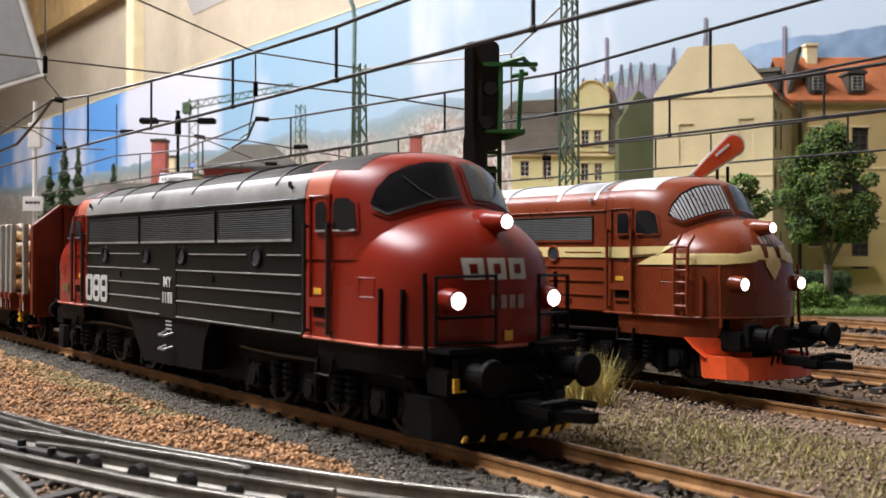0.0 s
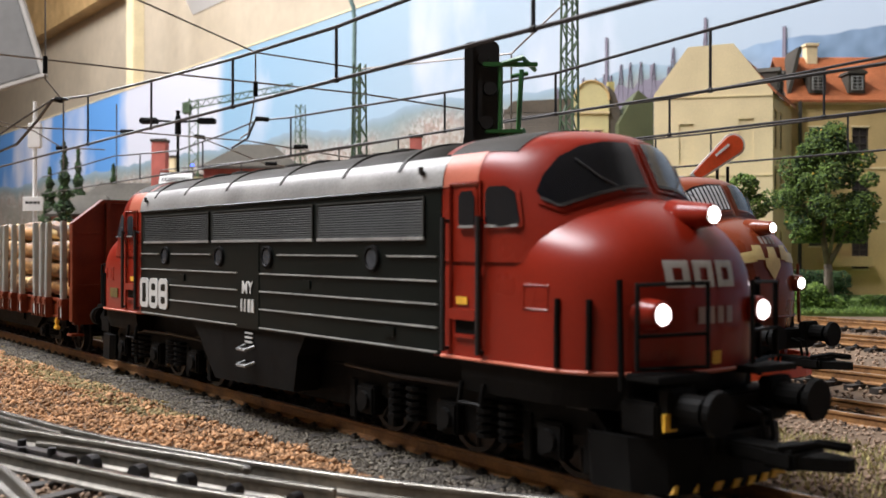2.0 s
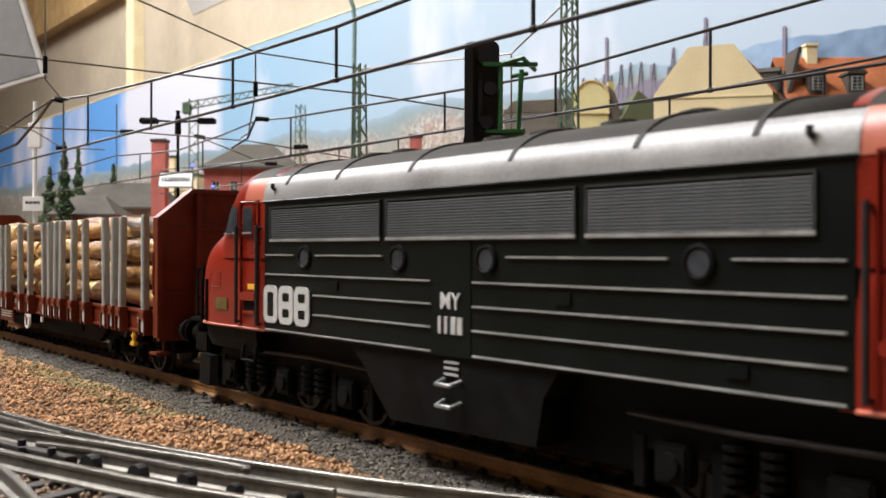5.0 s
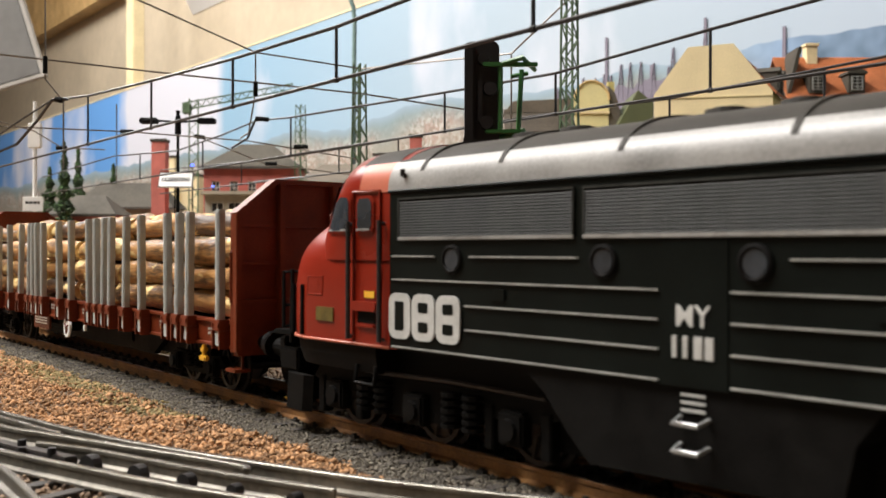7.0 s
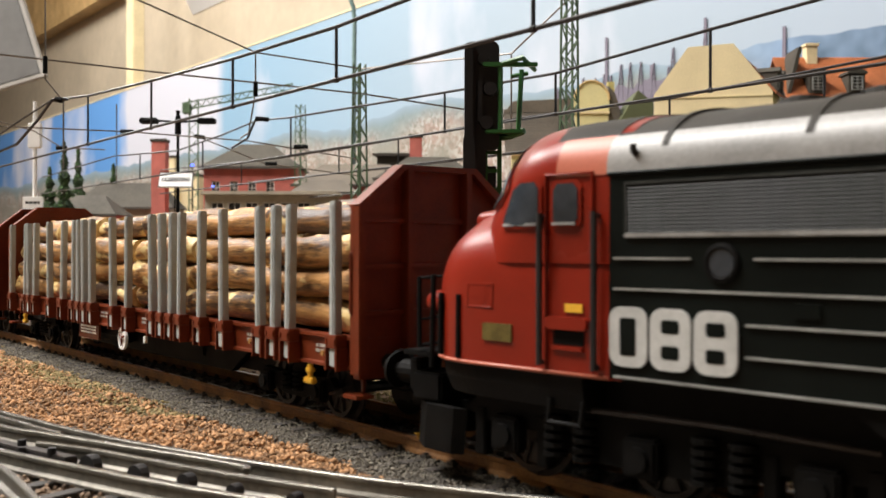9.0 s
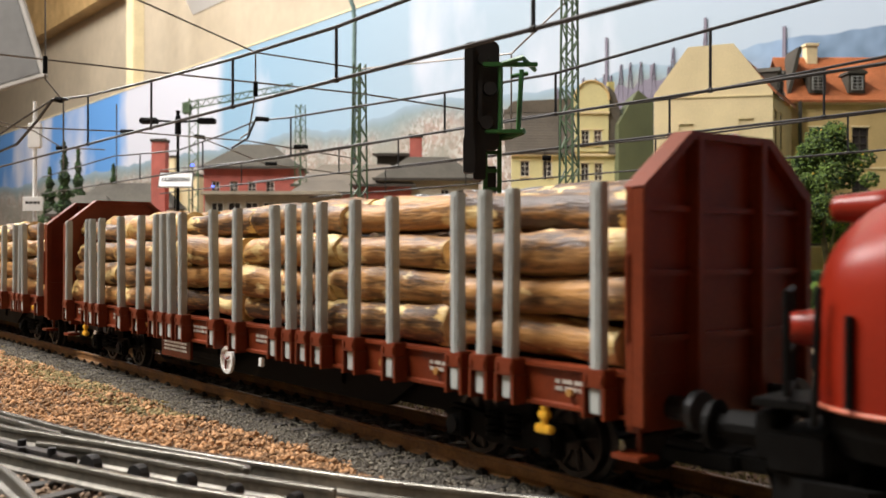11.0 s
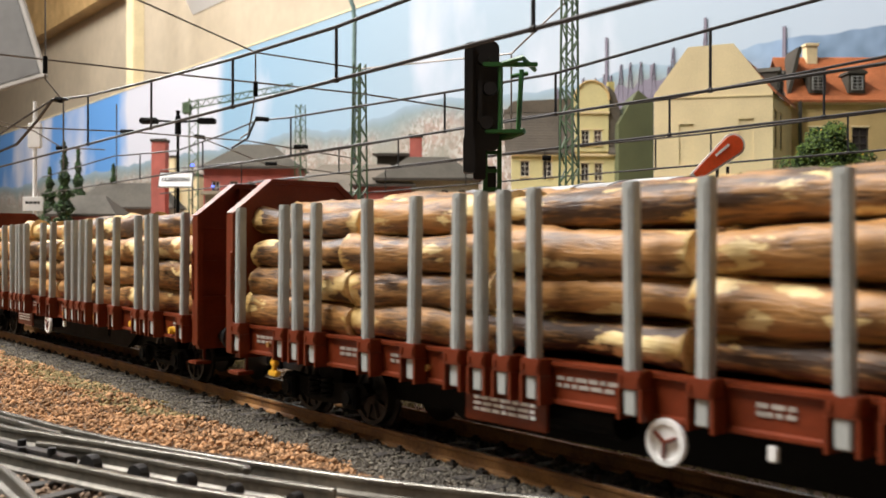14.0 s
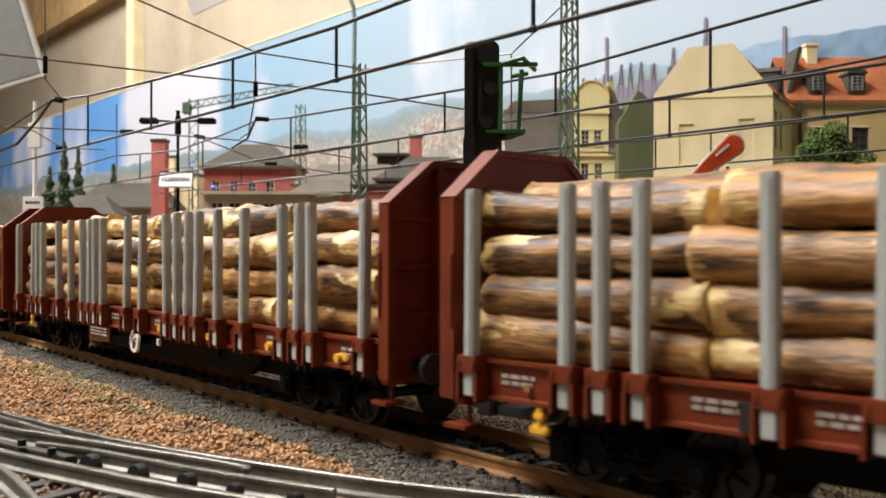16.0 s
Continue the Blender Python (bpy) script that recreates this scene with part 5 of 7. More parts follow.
# long wing with the orange roof
h3 = town("orange_roof_house", "ochre stucco house with orange tiled roof and grey dormers", "house", 276, 800)
win = []
for k in range(3):
    x = 14 + 34 * k
    win += [(x, x + 13, 24 - (2 if k else -16), 52), (x, x + 13, 108, 134), (x, x + 13, 66, 92)]
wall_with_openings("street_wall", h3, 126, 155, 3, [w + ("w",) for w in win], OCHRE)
for w in win:
    window(h3, *w, 0, FRAME_DARK, 1, 3, True, STUCCO)
bm = B()
for z in (58.5, 101, 152):
    box(bm, 0, 126, -1.2 if z > 150 else -0.7, 0.5, z, z + 1.6, 0.1)
part("cornice", bm, STUCCO, h3)
roof_slab(h3, -4, 126, 155, -4, 196, 34, TILE, courses=22, label="orange tile roof")
roof_slab(h3, -4, 126, 155, 72, 196, 34, TILE)
for x in (14, 45):
    bm = B()
    box(bm, x, x + 13, -1, 20, 161, 176.5, 0.3)
    dm = part("dormer", bm, GREY_ROOF, h3, "grey arched dormer")
    bm = B()
    prism(bm, [(x - 1.5, 176.5)] + [(x + 6.5 + 8 * math.cos(a), 176.5 + 4.2 * math.sin(a)) for a in (math.pi * (1 - i / 8) for i in range(9))], "y", -2.5, 24)
    part("dormer_roof", bm, GREY_ROOF, dm)
    window(dm, x + 2, x + 11, 163.5, 174.5, -2.6, surface("dormer_frame_grey", (0.3, 0.3, 0.28), 0.5), 1, 3, False)
bm = B()
box(bm, 22, 31, 28, 38, 186, 204, 0.4)
box(bm, 21, 32, 27, 39, 204, 206.5, 0.3)
part("chimney", bm, STUCCO, h3, "cream stucco chimney")
bm = B()
box(bm, 4, 6.5, -5.2, -3.6, 0, 154)
box(bm, 96, 98.5, -1.6, 0.2, 0, 154)
part("downpipe", bm, GREY_ROOF, h3)
bm = B()
prism(bm, [(-4, 157), (-1, 157), (9, 198), (6, 198)], "y", 1, 30)
part("roof_parapet", bm, GREY_ROOF, h3)
bm = B()
box(bm, 92, 112, -14, 0, 0, 46)
pc = part("porch", bm, STUCCO, h3)
bm = B()
prism(bm, [(89, 46), (115, 46), (108, 60), (96, 60)], "y", -17, 0)
part("porch_roof", bm, GREY_ROOF, pc)
bm = B()
box(bm, 28, 60, -10, 0, 24, 32)
part("balcony", bm, OCHRE, h3)

# ornate yellow house with a curved gable
h4 = town("yellow_house", "pale yellow house with a curved gable and brown mansard roof", "house", 61, 900, z=14)
bm = B()
box(bm, 0, 96, 0, 40, -18, 0)
part("plinth", bm, LEMON, h4)
win = [(8, 16, 84, 98), (28, 36, 84, 98), (62, 69, 112, 125), (73, 80, 112, 125), (62, 69, 80, 96), (74, 81, 80, 96), (8, 16, 42, 62), (28, 36, 42, 62), (62, 69, 40, 60), (74, 81, 40, 60)]
wall_with_openings("front_wall", h4, 96, 106, 3, [w + ("w",) for w in win if w[3] < 106], LEMON)
gab = [(w[0] - 56, w[1] - 56, w[2] - 106, w[3] - 106) for w in win if w[3] > 106]
bm = B()
xs, zs = [56, 62, 69, 73, 80, 86], [106, 112, 125, 140]
for xa, xb in zip(xs, xs[1:]):
    for za, zb in zip(zs, zs[1:]):
        if not (za == 112 and (xa, xb) in ((62, 69), (73, 80))):
            box(bm, xa, xb, -2.5, 0.5, za, zb)
prism(bm, [(56, 140), (86, 140), (87, 148), (84, 160), (78, 167), (71, 169.5), (64, 167), (58, 160), (55, 148)], "y", -2.5, 0.5)
bmesh.ops.remove_doubles(bm, verts=bm.verts[:], dist=0.01)
part("gable", bm, LEMON, h4, "curved pale yellow gable")
for w in win:
    window(h4, *w, -2.5 if w[2] > 106 else 0, FRAME_PALE, 1, 2, True, STUCCO)
bm = B()
for x0, x1, z, d in ((0, 96, 102, 2.6), (55, 87, 139.5, 4.0), (0, 96, 70, 1.6)):
    box(bm, x0, x1, -d, 0.5, z, z + 2.2, 0.2)
part("cornice", bm, STUCCO, h4)
bm = B()
ar = [(71 + 15.5 * math.cos(a), 152 + 17 * math.sin(a)) for a in (math.pi * i / 10 for i in range(11))]
for (xa, za), (xb, zb) in zip(ar, ar[1:]):
    cyl(bm, (xa, -3, za), (xb, -3, zb), 1.0, n=6)
part("gable_moulding", bm, OCHRE, h4)
roof_slab(h4, -6, 56, 105, -3, 146, 16, SLATE, courses=16, label="brown mansard roof")
roof_slab(h4, 86, 96, 105, -3, 150, 14, SLATE)
bm = B()
prism(bm, [(-6, 143), (3, 153), (96, 158), (96, 143)], "y", 14, 48)
part("roof_top", bm, SLATE, h4)
bm = B()
prism(bm, [(86, 104), (97, 104), (97, 140), (93, 157), (86, 165)], "y", -1.2, 30)
part("roof_hip", bm, SLATE, h4)
bm = B()
box(bm, 89, 95, 20, 27, 150, 172)
part("chimney", bm, surface("yellow_chimney", (0.5, 0.42, 0.14), 0.7), h4)
h5 = town("olive_house", "blank dark olive side wall of a town house", "house", 153, 880)
bm = B()
prism(bm, [(0, 0), (30.4, 0), (30.4, 165), (17, 176), (0, 147)], "y", 0, 60)
part("fire_wall", bm, OLIVE, h5)

# ---- tree, hedge, bushes and lawn before the houses ----
def leaf_cloud(n, centres, seed, zmin):
    rl = random.Random(seed)
    out = []
    while len(out) < n:
        (cx, cy, cz), r = rl.choice(centres)
        v = Vector((rl.gauss(0, 1), rl.gauss(0, 1), rl.gauss(0, 1))).normalized() * r * rl.uniform(0.72, 1.05)
        q = (cx + v.x, cy + v.y, cz + v.z * 0.85)
        if q[2] > zmin:
            out.append(q)
    return out


tree = town("tree", "broad green model tree with a grey forked trunk", "tree", 238, 622)
bm = B()
for a, b, r, r2 in (((0, 0, -1), (0, 0, 4), 4.6, 3.0), ((0, 0, 4), (-0.8, 0, 28), 3.0, 2.4), ((-0.8, 0, 27), (-4, 1, 48), 2.2, 1.5), ((-0.8, 0, 27), (9, -2, 46), 1.9, 1.2), ((-4, 1, 47), (-16, 3, 66), 1.3, 0.7), ((-4, 1, 47), (2, 0, 84), 1.3, 0.6), ((9, -2, 46), (20, -3, 62), 1.1, 0.6), ((0, 0, 34), (0, -12, 56), 1.2, 0.6)):
    cyl(bm, a, b, r, r2, 10)
part("trunk", bm, TRUNK, tree, "grey-brown forked trunk", smooth=True)
rl = random.Random(31)
cs = []
for _ in range(95):
    a, z = rl.uniform(0, 6.28), rl.uniform(40, 110)
    prof = 39 * math.sin(min(1, (z - 28) / 40) * 1.57) * (1 if z < 72 else max(0.25, 1 - (z - 72) / 46))
    rr = prof * rl.uniform(0.35, 1.0)
    cs.append(((rr * math.cos(a), rr * math.sin(a) * 0.85, z), rl.uniform(5, 9)))
p = leaf_cloud(21000, cs, 32, 41)
rs = np.random.RandomState(77)
crown = grains("crown", p, 1.1 + 1.3 * rs.rand(len(p)), LEAF, "", tree, flat=0.6)
crown["label"] = "dense green foam crown"
p = leaf_cloud(120, cs, 33, 40)
g = grains("blossom", p, 1.3 + 0.6 * rs.rand(len(p)), YELLOW, "", tree)
g["label"] = "few yellow blossoms"


def shrub(name, label, x, y, centres, material, n, seed):
    wx, wy = plot(x, y)
    q = leaf_cloud(n, centres, seed, 0)
    rq = np.random.RandomState(seed)
    ob = grains(name, q, 1.0 + 1.1 * rq.rand(len(q)), material, "")
    ob.matrix_world = pose(wx * MM, wy * MM, -0.004, 0, 0, TURN)
    return tagged(ob, label, "shrub", "shrubs by the lawn")


shrub("hedge", "clipped dark green hedge before the house", 252, 690, [((x, 0, z), 7) for x in range(-22, 24, 6) for z in (6, 13, 17)], HEDGE, 5000, 51)
shrub("bush", "light green leafy bush beside the lawn", 222, 600, [((x, 0, z), 6) for x, z in ((-12, 5), (-4, 8), (4, 7), (11, 4), (0, 12), (-9, 11))], BUSH, 3600, 52)
shrub("bush", "low green bush at the lawn's edge", 290, 660, [((x, 0, 3), 5) for x in (-12, -4, 4, 12, 20)], BUSH, 2200, 53)
shrub("bush", "leafy bush by the gable house", 145, 500, [((x, 0, z), 7) for x, z in ((-6, 60), (4, 68), (10, 58), (0, 50), (0, 38), (0, 24), (2, 10))], BUSH, 3800, 54)
shrub("bush", "small green bush before the yellow house", 74, 780, [((x, 0, z), 7) for x, z in ((-12, 70), (0, 76), (10, 68), (0, 56), (0, 40), (0, 20))], BUSH, 3200, 55)
bm = B()
pts = [plot(*q) for q in ((150, 560), (420, 560), (430, 800), (150, 800))]
prism(bm, pts, "z", -5, -2.6)
solid("lawn", bm, LAWN, "green lawn strip before the houses", "lawn", kind="structure")
p = []
rg = random.Random(61)
while len(p) < 9000:
    q = plot(rg.uniform(150, 420), 560 + 140 * rg.random() ** 2)
    p.append((q[0], q[1], -2.7))
blades("lawn_grass", p, BUSH, "short green lawn grass", (1.0, 2.6), 0.9, 0.4)

# ---- station side: low buildings behind the platform ----
def shed(name, label, x, y, w, d, h, ridge, wall, roof, windows=(), hip=0.0, turn=0.0):
    s = town(name, label, "building", x, y, "station buildings", turn)
    wall_with_openings("front_wall", s, w, h, 3, [q + ("w",) for q in windows], wall)
    for q in windows:
        window(s, *q, 0, FRAME_PALE, 1, 2, True)
    bm = B()
    box(bm, 0, 3, 3, d, 0, h)
    box(bm, w - 3, w, 3, d, 0, h)
    box(bm, 3, w - 3, d - 3, d, 0, h)
    part("side_wall", bm, wall, s)
    bm = B()
    a = [bm.verts.new(q) for q in ((-4, -5, h), (w + 4, -5, h), (w + 4, d + 4, h), (-4, d + 4, h))]
    b = [bm.verts.new(q) for q in ((hip, d / 2 - 1, h + ridge), (w - hip, d / 2 - 1, h + ridge), (w - hip, d / 2 + 1, h + ridge), (hip, d / 2 + 1, h + ridge))]
    ring_faces(bm, a, b)
    bm.faces.new(a[::-1])
    bm.faces.new(b)
    part("roof", bm, roof, s)
    bm = B()
    box(bm, -4.5, w + 4.5, -5.6, -4.4, h - 2, h + 0.6)
    part("gutter", bm, FRAME_DARK, s)
    return s


shed("station_building", "red station building with a dark hipped roof", -237, 1000, 92, 70, 118, 26, BRICK, GREY_ROOF, [(8, 16, 84, 104), (26, 34, 84, 104), (44, 52, 84, 104), (62, 70, 84, 104)], 30)
shed("goods_shed", "long red goods shed with a brown roof", -140, 960, 110, 60, 98, 22, BRICK, SLATE, [(10, 18, 70, 88), (34, 42, 70, 88), (58, 66, 70, 88), (84, 92, 70, 88)], 22)
shed("pink_building", "pink plastered building with two tall windows", -130, 880, 52, 40, 86, 12, PINK, SLATE, [(11, 19, 58, 80), (30, 38, 58, 80)], 10)
shed("grey_roof_building", "low building with a wide grey roof and cream walls", -62, 960, 96, 70, 104, 24, CONCRETE, GREY_ROOF, [(60, 68, 74, 94), (76, 84, 74, 94)], 28)
shed("flat_shed", "grey shed with a flat felt roof", -66, 1010, 36, 30, 132, 3, GREY_ROOF, GREY_ROOF)
shed("grey_cottage", "grey-roofed low building at the line's far end", -420, 1150, 110, 60, 84, 30, CONCRETE, GREY_ROOF, [(20, 30, 40, 60), (50, 60, 40, 60)], 20)
shed("dark_cottage", "low building with dark roof behind the platform", -380, 980, 60, 50, 70, 20, BRICK, GREY_ROOF, [], 16)
for x, y, w, h, m, lab in ((-289, 1000, 14, 143, BRICK, "square red brick tower"), (-33, 1000, 12, 148, BRICK, "red brick chimney stack"), (-352, 1250, 20, 150, STUCCO, "pale distant tower block"), (-330, 1260, 26, 128, STUCCO, "pale distant block of flats")):
    t = town("tower", lab, "tower", x, y, "towers by the station")
    bm = B()
    box(bm, 0, w, 0, w, 0, h, 0.4)
    sh = part("shaft", bm, m, t)
    bm = B()
    box(bm, -1, w + 1, -1, w + 1, h, h + 3, 0.4)
    part("cap", bm, GREY_ROOF, t)
pl = town("platform_hall", "long low beige hall with a row of windows", "building", -165, 700, "station buildings")
win = [(4 + 12 * k, 13 + 12 * k, 62, 69) for k in range(7)]
wall_with_openings("front_wall", pl, 90, 74, 3, [w + ("w",) for w in win], CONCRETE)
for w in win:
    window(pl, *w, 0, FRAME_PALE, 1, 0, False)
bm = B()
box(bm, -2, 92, -4, 34, 74, 76.5, 0.3)
part("roof", bm, CONCRETE, pl)
bm = B()
box(bm, 0, 90, 30, 33, 0, 74)
part("back_wall", bm, CONCRETE, pl)
# platform
bm = B()
prism(bm, [(-900, 112), (-330, 112), (-330, 130), (-900, 130)], "z", -6, 7)
solid("platform", bm, CONCRETE, "beige concrete platform between the tracks", "platform", kind="structure")

# far conifers
for i, (x, y, h0, r) in enumerate(((-360, 960, 138, 14), (-408, 1130, 150, 16), (-440, 1130, 128, 20), (-385, 1180, 136, 14))):
    t = town("conifer", "dark green model conifer behind the station", "tree", x, y, "conifers behind the station")
    bm = B()
    cyl(bm, (0, 0, 0), (0, 0, h0 * 0.9), 2.2, 0.6, 8)
    part("trunk", bm, TRUNK, t)
    rc = random.Random(90 + i)
    q = []
    while len(q) < 1600:
        z = rc.uniform(0.3, 1.0)
        a, rad = rc.uniform(0, 6.28), r * (1.02 - z) * 1.5 * rc.uniform(0.5, 1.0) * (0.75 + 0.25 * math.sin(z * 60))
        q.append((rad * math.cos(a), rad * math.sin(a), z * h0))
    g = grains("crown", q, 2.0 + 1.5 * np.random.RandomState(i).rand(len(q)), HEDGE, "", t)
    g["label"] = "dark needle crown"

# ---- masts, overhead line, signals ----
def lattice_mast(x, y, h, w0, w1, label):
    m = thing("lattice_mast", label, "mast", "overhead line masts", x=x, y=y, z=-4, rz=20)
    bm = B()
    for sx in (-1, 1):
        for sy in (-1, 1):
            tube(bm, [(sx * w0 / 2, sy * w0 / 2, 0), (sx * w1 / 2, sy * w1 / 2, h)], 0.42, 4)
    part("corner_angle", bm, MAST, m)
    bm = B()
    n = int(h / 5.2)
    for k in range(n):
        za, zb = h * k / n, h * (k + 1) / n
        wa, wb = (w0 + (w1 - w0) * z / h for z in (za, zb))
        s = 1 if k % 2 else -1
        for f in (-1, 1):
            tube(bm, [(-s * wa / 2, f * wa / 2, za), (s * wb / 2, f * wb / 2, zb)], 0.26, 4)
            tube(bm, [(f * wa / 2, -s * wa / 2, za), (f * wb / 2, s * wb / 2, zb)], 0.26, 4)
    part("lattice_brace", bm, MAST, m)
    bm = B()
    box(bm, -w0 * 0.8, w0 * 0.8, -w0 * 0.8, w0 * 0.8, -2, 3, 0.3)
    part("footing", bm, CONCRETE, m)
    return m


lattice_mast(-238.6, 123, 152, 5.4, 3.4, "green steel lattice mast of the overhead line")
lattice_mast(-365, 122, 115, 6.2, 3.6, "tall green steel lattice mast by the station")
lattice_mast(-792, 330, 165, 9, 6, "distant green lattice mast")


def catenary(label, y, rows, z_contact, drops, r=0.42, slope=0.0):
    """A run of overhead line along the track: stiff upper wire through (x, z) rows, contact wire, and droppers."""
    c = thing("overhead_line", label, "overhead wire", "overhead lines", y=y)
    bm = B()
    tube(bm, [(x, slope * x, z) for x, z in rows], r, 6)
    part("upper_wire", bm, WIRE, c)
    bm = B()
    tube(bm, [(rows[0][0], slope * rows[0][0], z_contact), (rows[-1][0], slope * rows[-1][0], z_contact)], r, 6)
    part("contact_wire", bm, WIRE, c)

    def upper(x):
        for (xa, za), (xb, zb) in zip(rows, rows[1:]):
            if xa <= x <= xb:
                return za + (zb - za) * (x - xa) / (xb - xa)
        return z_contact
    for x in drops:
        bm = B()
        cyl(bm, (x, slope * x, z_contact), (x, slope * x, upper(x)), r * 0.9, n=6)
        cyl(bm, (x - 0.6, slope * x, z_contact), (x + 0.6, slope * x, z_contact), r * 1.6, n=6)
        part("dropper", bm, WIRE, c)
    return c


catenary("stiff dark overhead line above the moving train", 0, [(-760, 79), (-640, 84), (-560, 79), (-470, 80), (-420, 84), (-382, 86.6), (-341, 83.1), (-284, 80.6), (-230, 78.8), (-180.8, 78), (-155, 78.6), (-90, 81), (0, 88)], 67.0, [-700, -520, -460, -341.1, -284.1, -230, -180.7, -120, -60], 0.40)
catenary("stiff dark overhead line above the brown locomotive", 84, [(-700, 80), (-560, 84), (-470, 80), (-420, 83), (-385, 86), (-355, 84.2), (-254.5, 81.6), (-204, 80.6), (-151, 83.6), (-123, 85), (-60, 88)], 69.3, [-520, -440, -355.4, -254.5, -203.8, -151.3, -90], 0.40)
catenary("dark overhead line above the third track", 142, [(-640, 84), (-480, 80), (-400, 80), (-298, 81.4), (-264, 81.1), (-213, 80.1), (-140, 82.5), (-60, 88)], 68.6, [-520, -414.8, -364.8, -263.2, -212.8, -158.5], 0.40)
catenary("thin overhead line above the far track", 239, [(-700, 84), (-500, 82), (-361, 82.4), (-274, 81.6), (-195, 82.4), (-100, 86)], 68.4, [-520, -440, -375.4, -303.2, -272.8, -210], 0.42)
# cross wires and hangers between the masts
c = thing("cross_span_wire", "cross-span wire to the lattice mast", "overhead wire", "cross-span wires")
part("wire", tube(B(), [(-328.4, 3.9, 117.0), (-364.1, 72.9, 110.0), (-364.2, 122.6, 109.0)], 0.35, 5), WIRE_PALE, c)
part("wire", tube(B(), [(-364.2, 122.6, 109.0), (-276.6, 130.9, 102.9), (-240.9, 123.3, 113.2)], 0.35, 5), WIRE_PALE, c)
c = thing("cross_span_wire", "long cross-span wire above the tracks", "overhead wire", "cross-span wires")
part("wire", tube(B(), [(-430.4, -15.0, 110.0), (-399.7, 50.6, 104.3), (-364.2, 122.6, 98.4), (-352.3, 171.6, 94.3)], 0.4, 5), WIRE_PALE, c)
c = thing("cross_span_wire", "lower cross-span wire with insulators", "overhead wire", "cross-span wires")
part("wire", tube(B(), [(-473.4, -5.6, 85.8), (-444.0, 50.0, 84.4), (-420.6, 97.7, 81.4), (-398.1, 144.2, 73.9)], 0.35, 5), WIRE_PALE, c)
c = thing("cross_span_wire", "thin cross wire over the station", "overhead wire", "cross-span wires")
part("wire", tube(B(), [(-505.7, 1.4, 94.0), (-489.9, 22.4, 87.0), (-482.0, 32.9, 79.1), (-470.1, 48.7, 78.3)], 0.3, 5), WIRE_PALE, c)
part("wire", tube(B(), [(-444.8, 82.2, 85.0), (-434.0, 113.1, 72.8), (-415.0, 155.0, 67.7)], 0.3, 5), WIRE_PALE, c)
c = thing("hanger_wire", "vertical hanger wire with clip", "overhead wire", "hanger wires")
part("wire", tube(B(), [(-414.2, 6.3, 135.1), (-414.2, 6.4, 99.3), (-409.9, 12.2, 90.4), (-409.9, 12.2, 63.5)], 0.35, 5), WIRE_PALE, c)
c = thing("hanger_wire", "vertical hanger wire with clip", "overhead wire", "hanger wires")
part("wire", tube(B(), [(-364.1, 72.9, 110.0), (-368.7, 75.2, 94.7), (-374.9, 75.3, 79.4), (-376.9, 72.6, 77.1)], 0.35, 5), WIRE_PALE, c)
c = thing("hanger_wire", "vertical hanger wire with clip", "overhead wire", "hanger wires")
part("wire", tube(B(), [(-276.6, 130.9, 102.9), (-276.6, 130.9, 75.4)], 0.35, 5), WIRE_PALE, c)
c = thing("hanger_wire", "vertical hanger wire with clip", "overhead wire", "hanger wires")
part("wire", tube(B(), [(-595.9, 97.7, 118.2), (-595.9, 97.8, 72.8)], 0.35, 5), WIRE_PALE, c)
c = thing("insulator", "dark ribbed insulator on a wire", "insulator", "insulators")
part("body", cyl(B(), (-414.2, 6.4, 108.3), (-414.2, 6.4, 101.5), 0.95, n=8), SOOT, c)
c = thing("insulator", "dark ribbed insulator on a wire", "insulator", "insulators")
part("body", cyl(B(), (-366.8, 74.3, 98.9), (-368.7, 75.2, 93.5), 0.95, n=8), SOOT, c)
c = thing("insulator", "dark ribbed insulator on a wire", "insulator", "insulators")
part("body", cyl(B(), (-430.2, 51.8, 88.0), (-426.8, 56.3, 88.0), 0.95, n=8), SOOT, c)
c = thing("insulator", "dark ribbed insulator on a wire", "insulator", "insulators")
part("body", cyl(B(), (-445.8, 47.6, 84.4), (-442.4, 52.2, 84.4), 0.95, n=8), SOOT, c)
c = thing("insulator", "dark ribbed insulator on a wire", "insulator", "insulators")
part("body", cyl(B(), (-410.0, 115.1, 79.0), (-406.1, 120.3, 79.0), 0.95, n=8), SOOT, c)
c = thing("insulator", "dark ribbed insulator on a wire", "insulator", "insulators")
part("body", cyl(B(), (-373.2, 77.5, 85.1), (-370.0, 81.7, 84.7), 0.95, n=8), SOOT, c)
c = thing("insulator", "dark ribbed insulator on a wire", "insulator", "insulators")
part("body", cyl(B(), (-435.3, 78.2, 83.6), (-432.7, 81.7, 82.9), 0.95, n=8), SOOT, c)
c = thing("insulator", "dark ribbed insulator on a wire", "insulator", "insulators")
part("body", cyl(B(), (-269.8, 139.9, 65.2), (-268.0, 142.4, 65.2), 0.95, n=8), SOOT, c)
c = thing("insulator", "dark ribbed insulator on a wire", "insulator", "insulators")
part("body", cyl(B(), (-340.8, -10.7, 81.0), (-339.4, -8.9, 80.6), 0.95, n=8), SOOT, c)
c = thing("insulator", "dark ribbed insulator on a wire", "insulator", "insulators")
part("body", cyl(B(), (-483.6, 30.8, 79.1), (-480.7, 34.6, 79.1), 0.95, n=8), SOOT, c)
c = thing("insulator", "dark ribbed insulator on a wire", "insulator", "insulators")
part("body", cyl(B(), (-434.0, 113.1, 72.8), (-430.8, 117.4, 72.8), 0.95, n=8), SOOT, c)
c = thing("registration_arm", "thin steadying arm of the overhead line", "overhead wire", "registration arms")
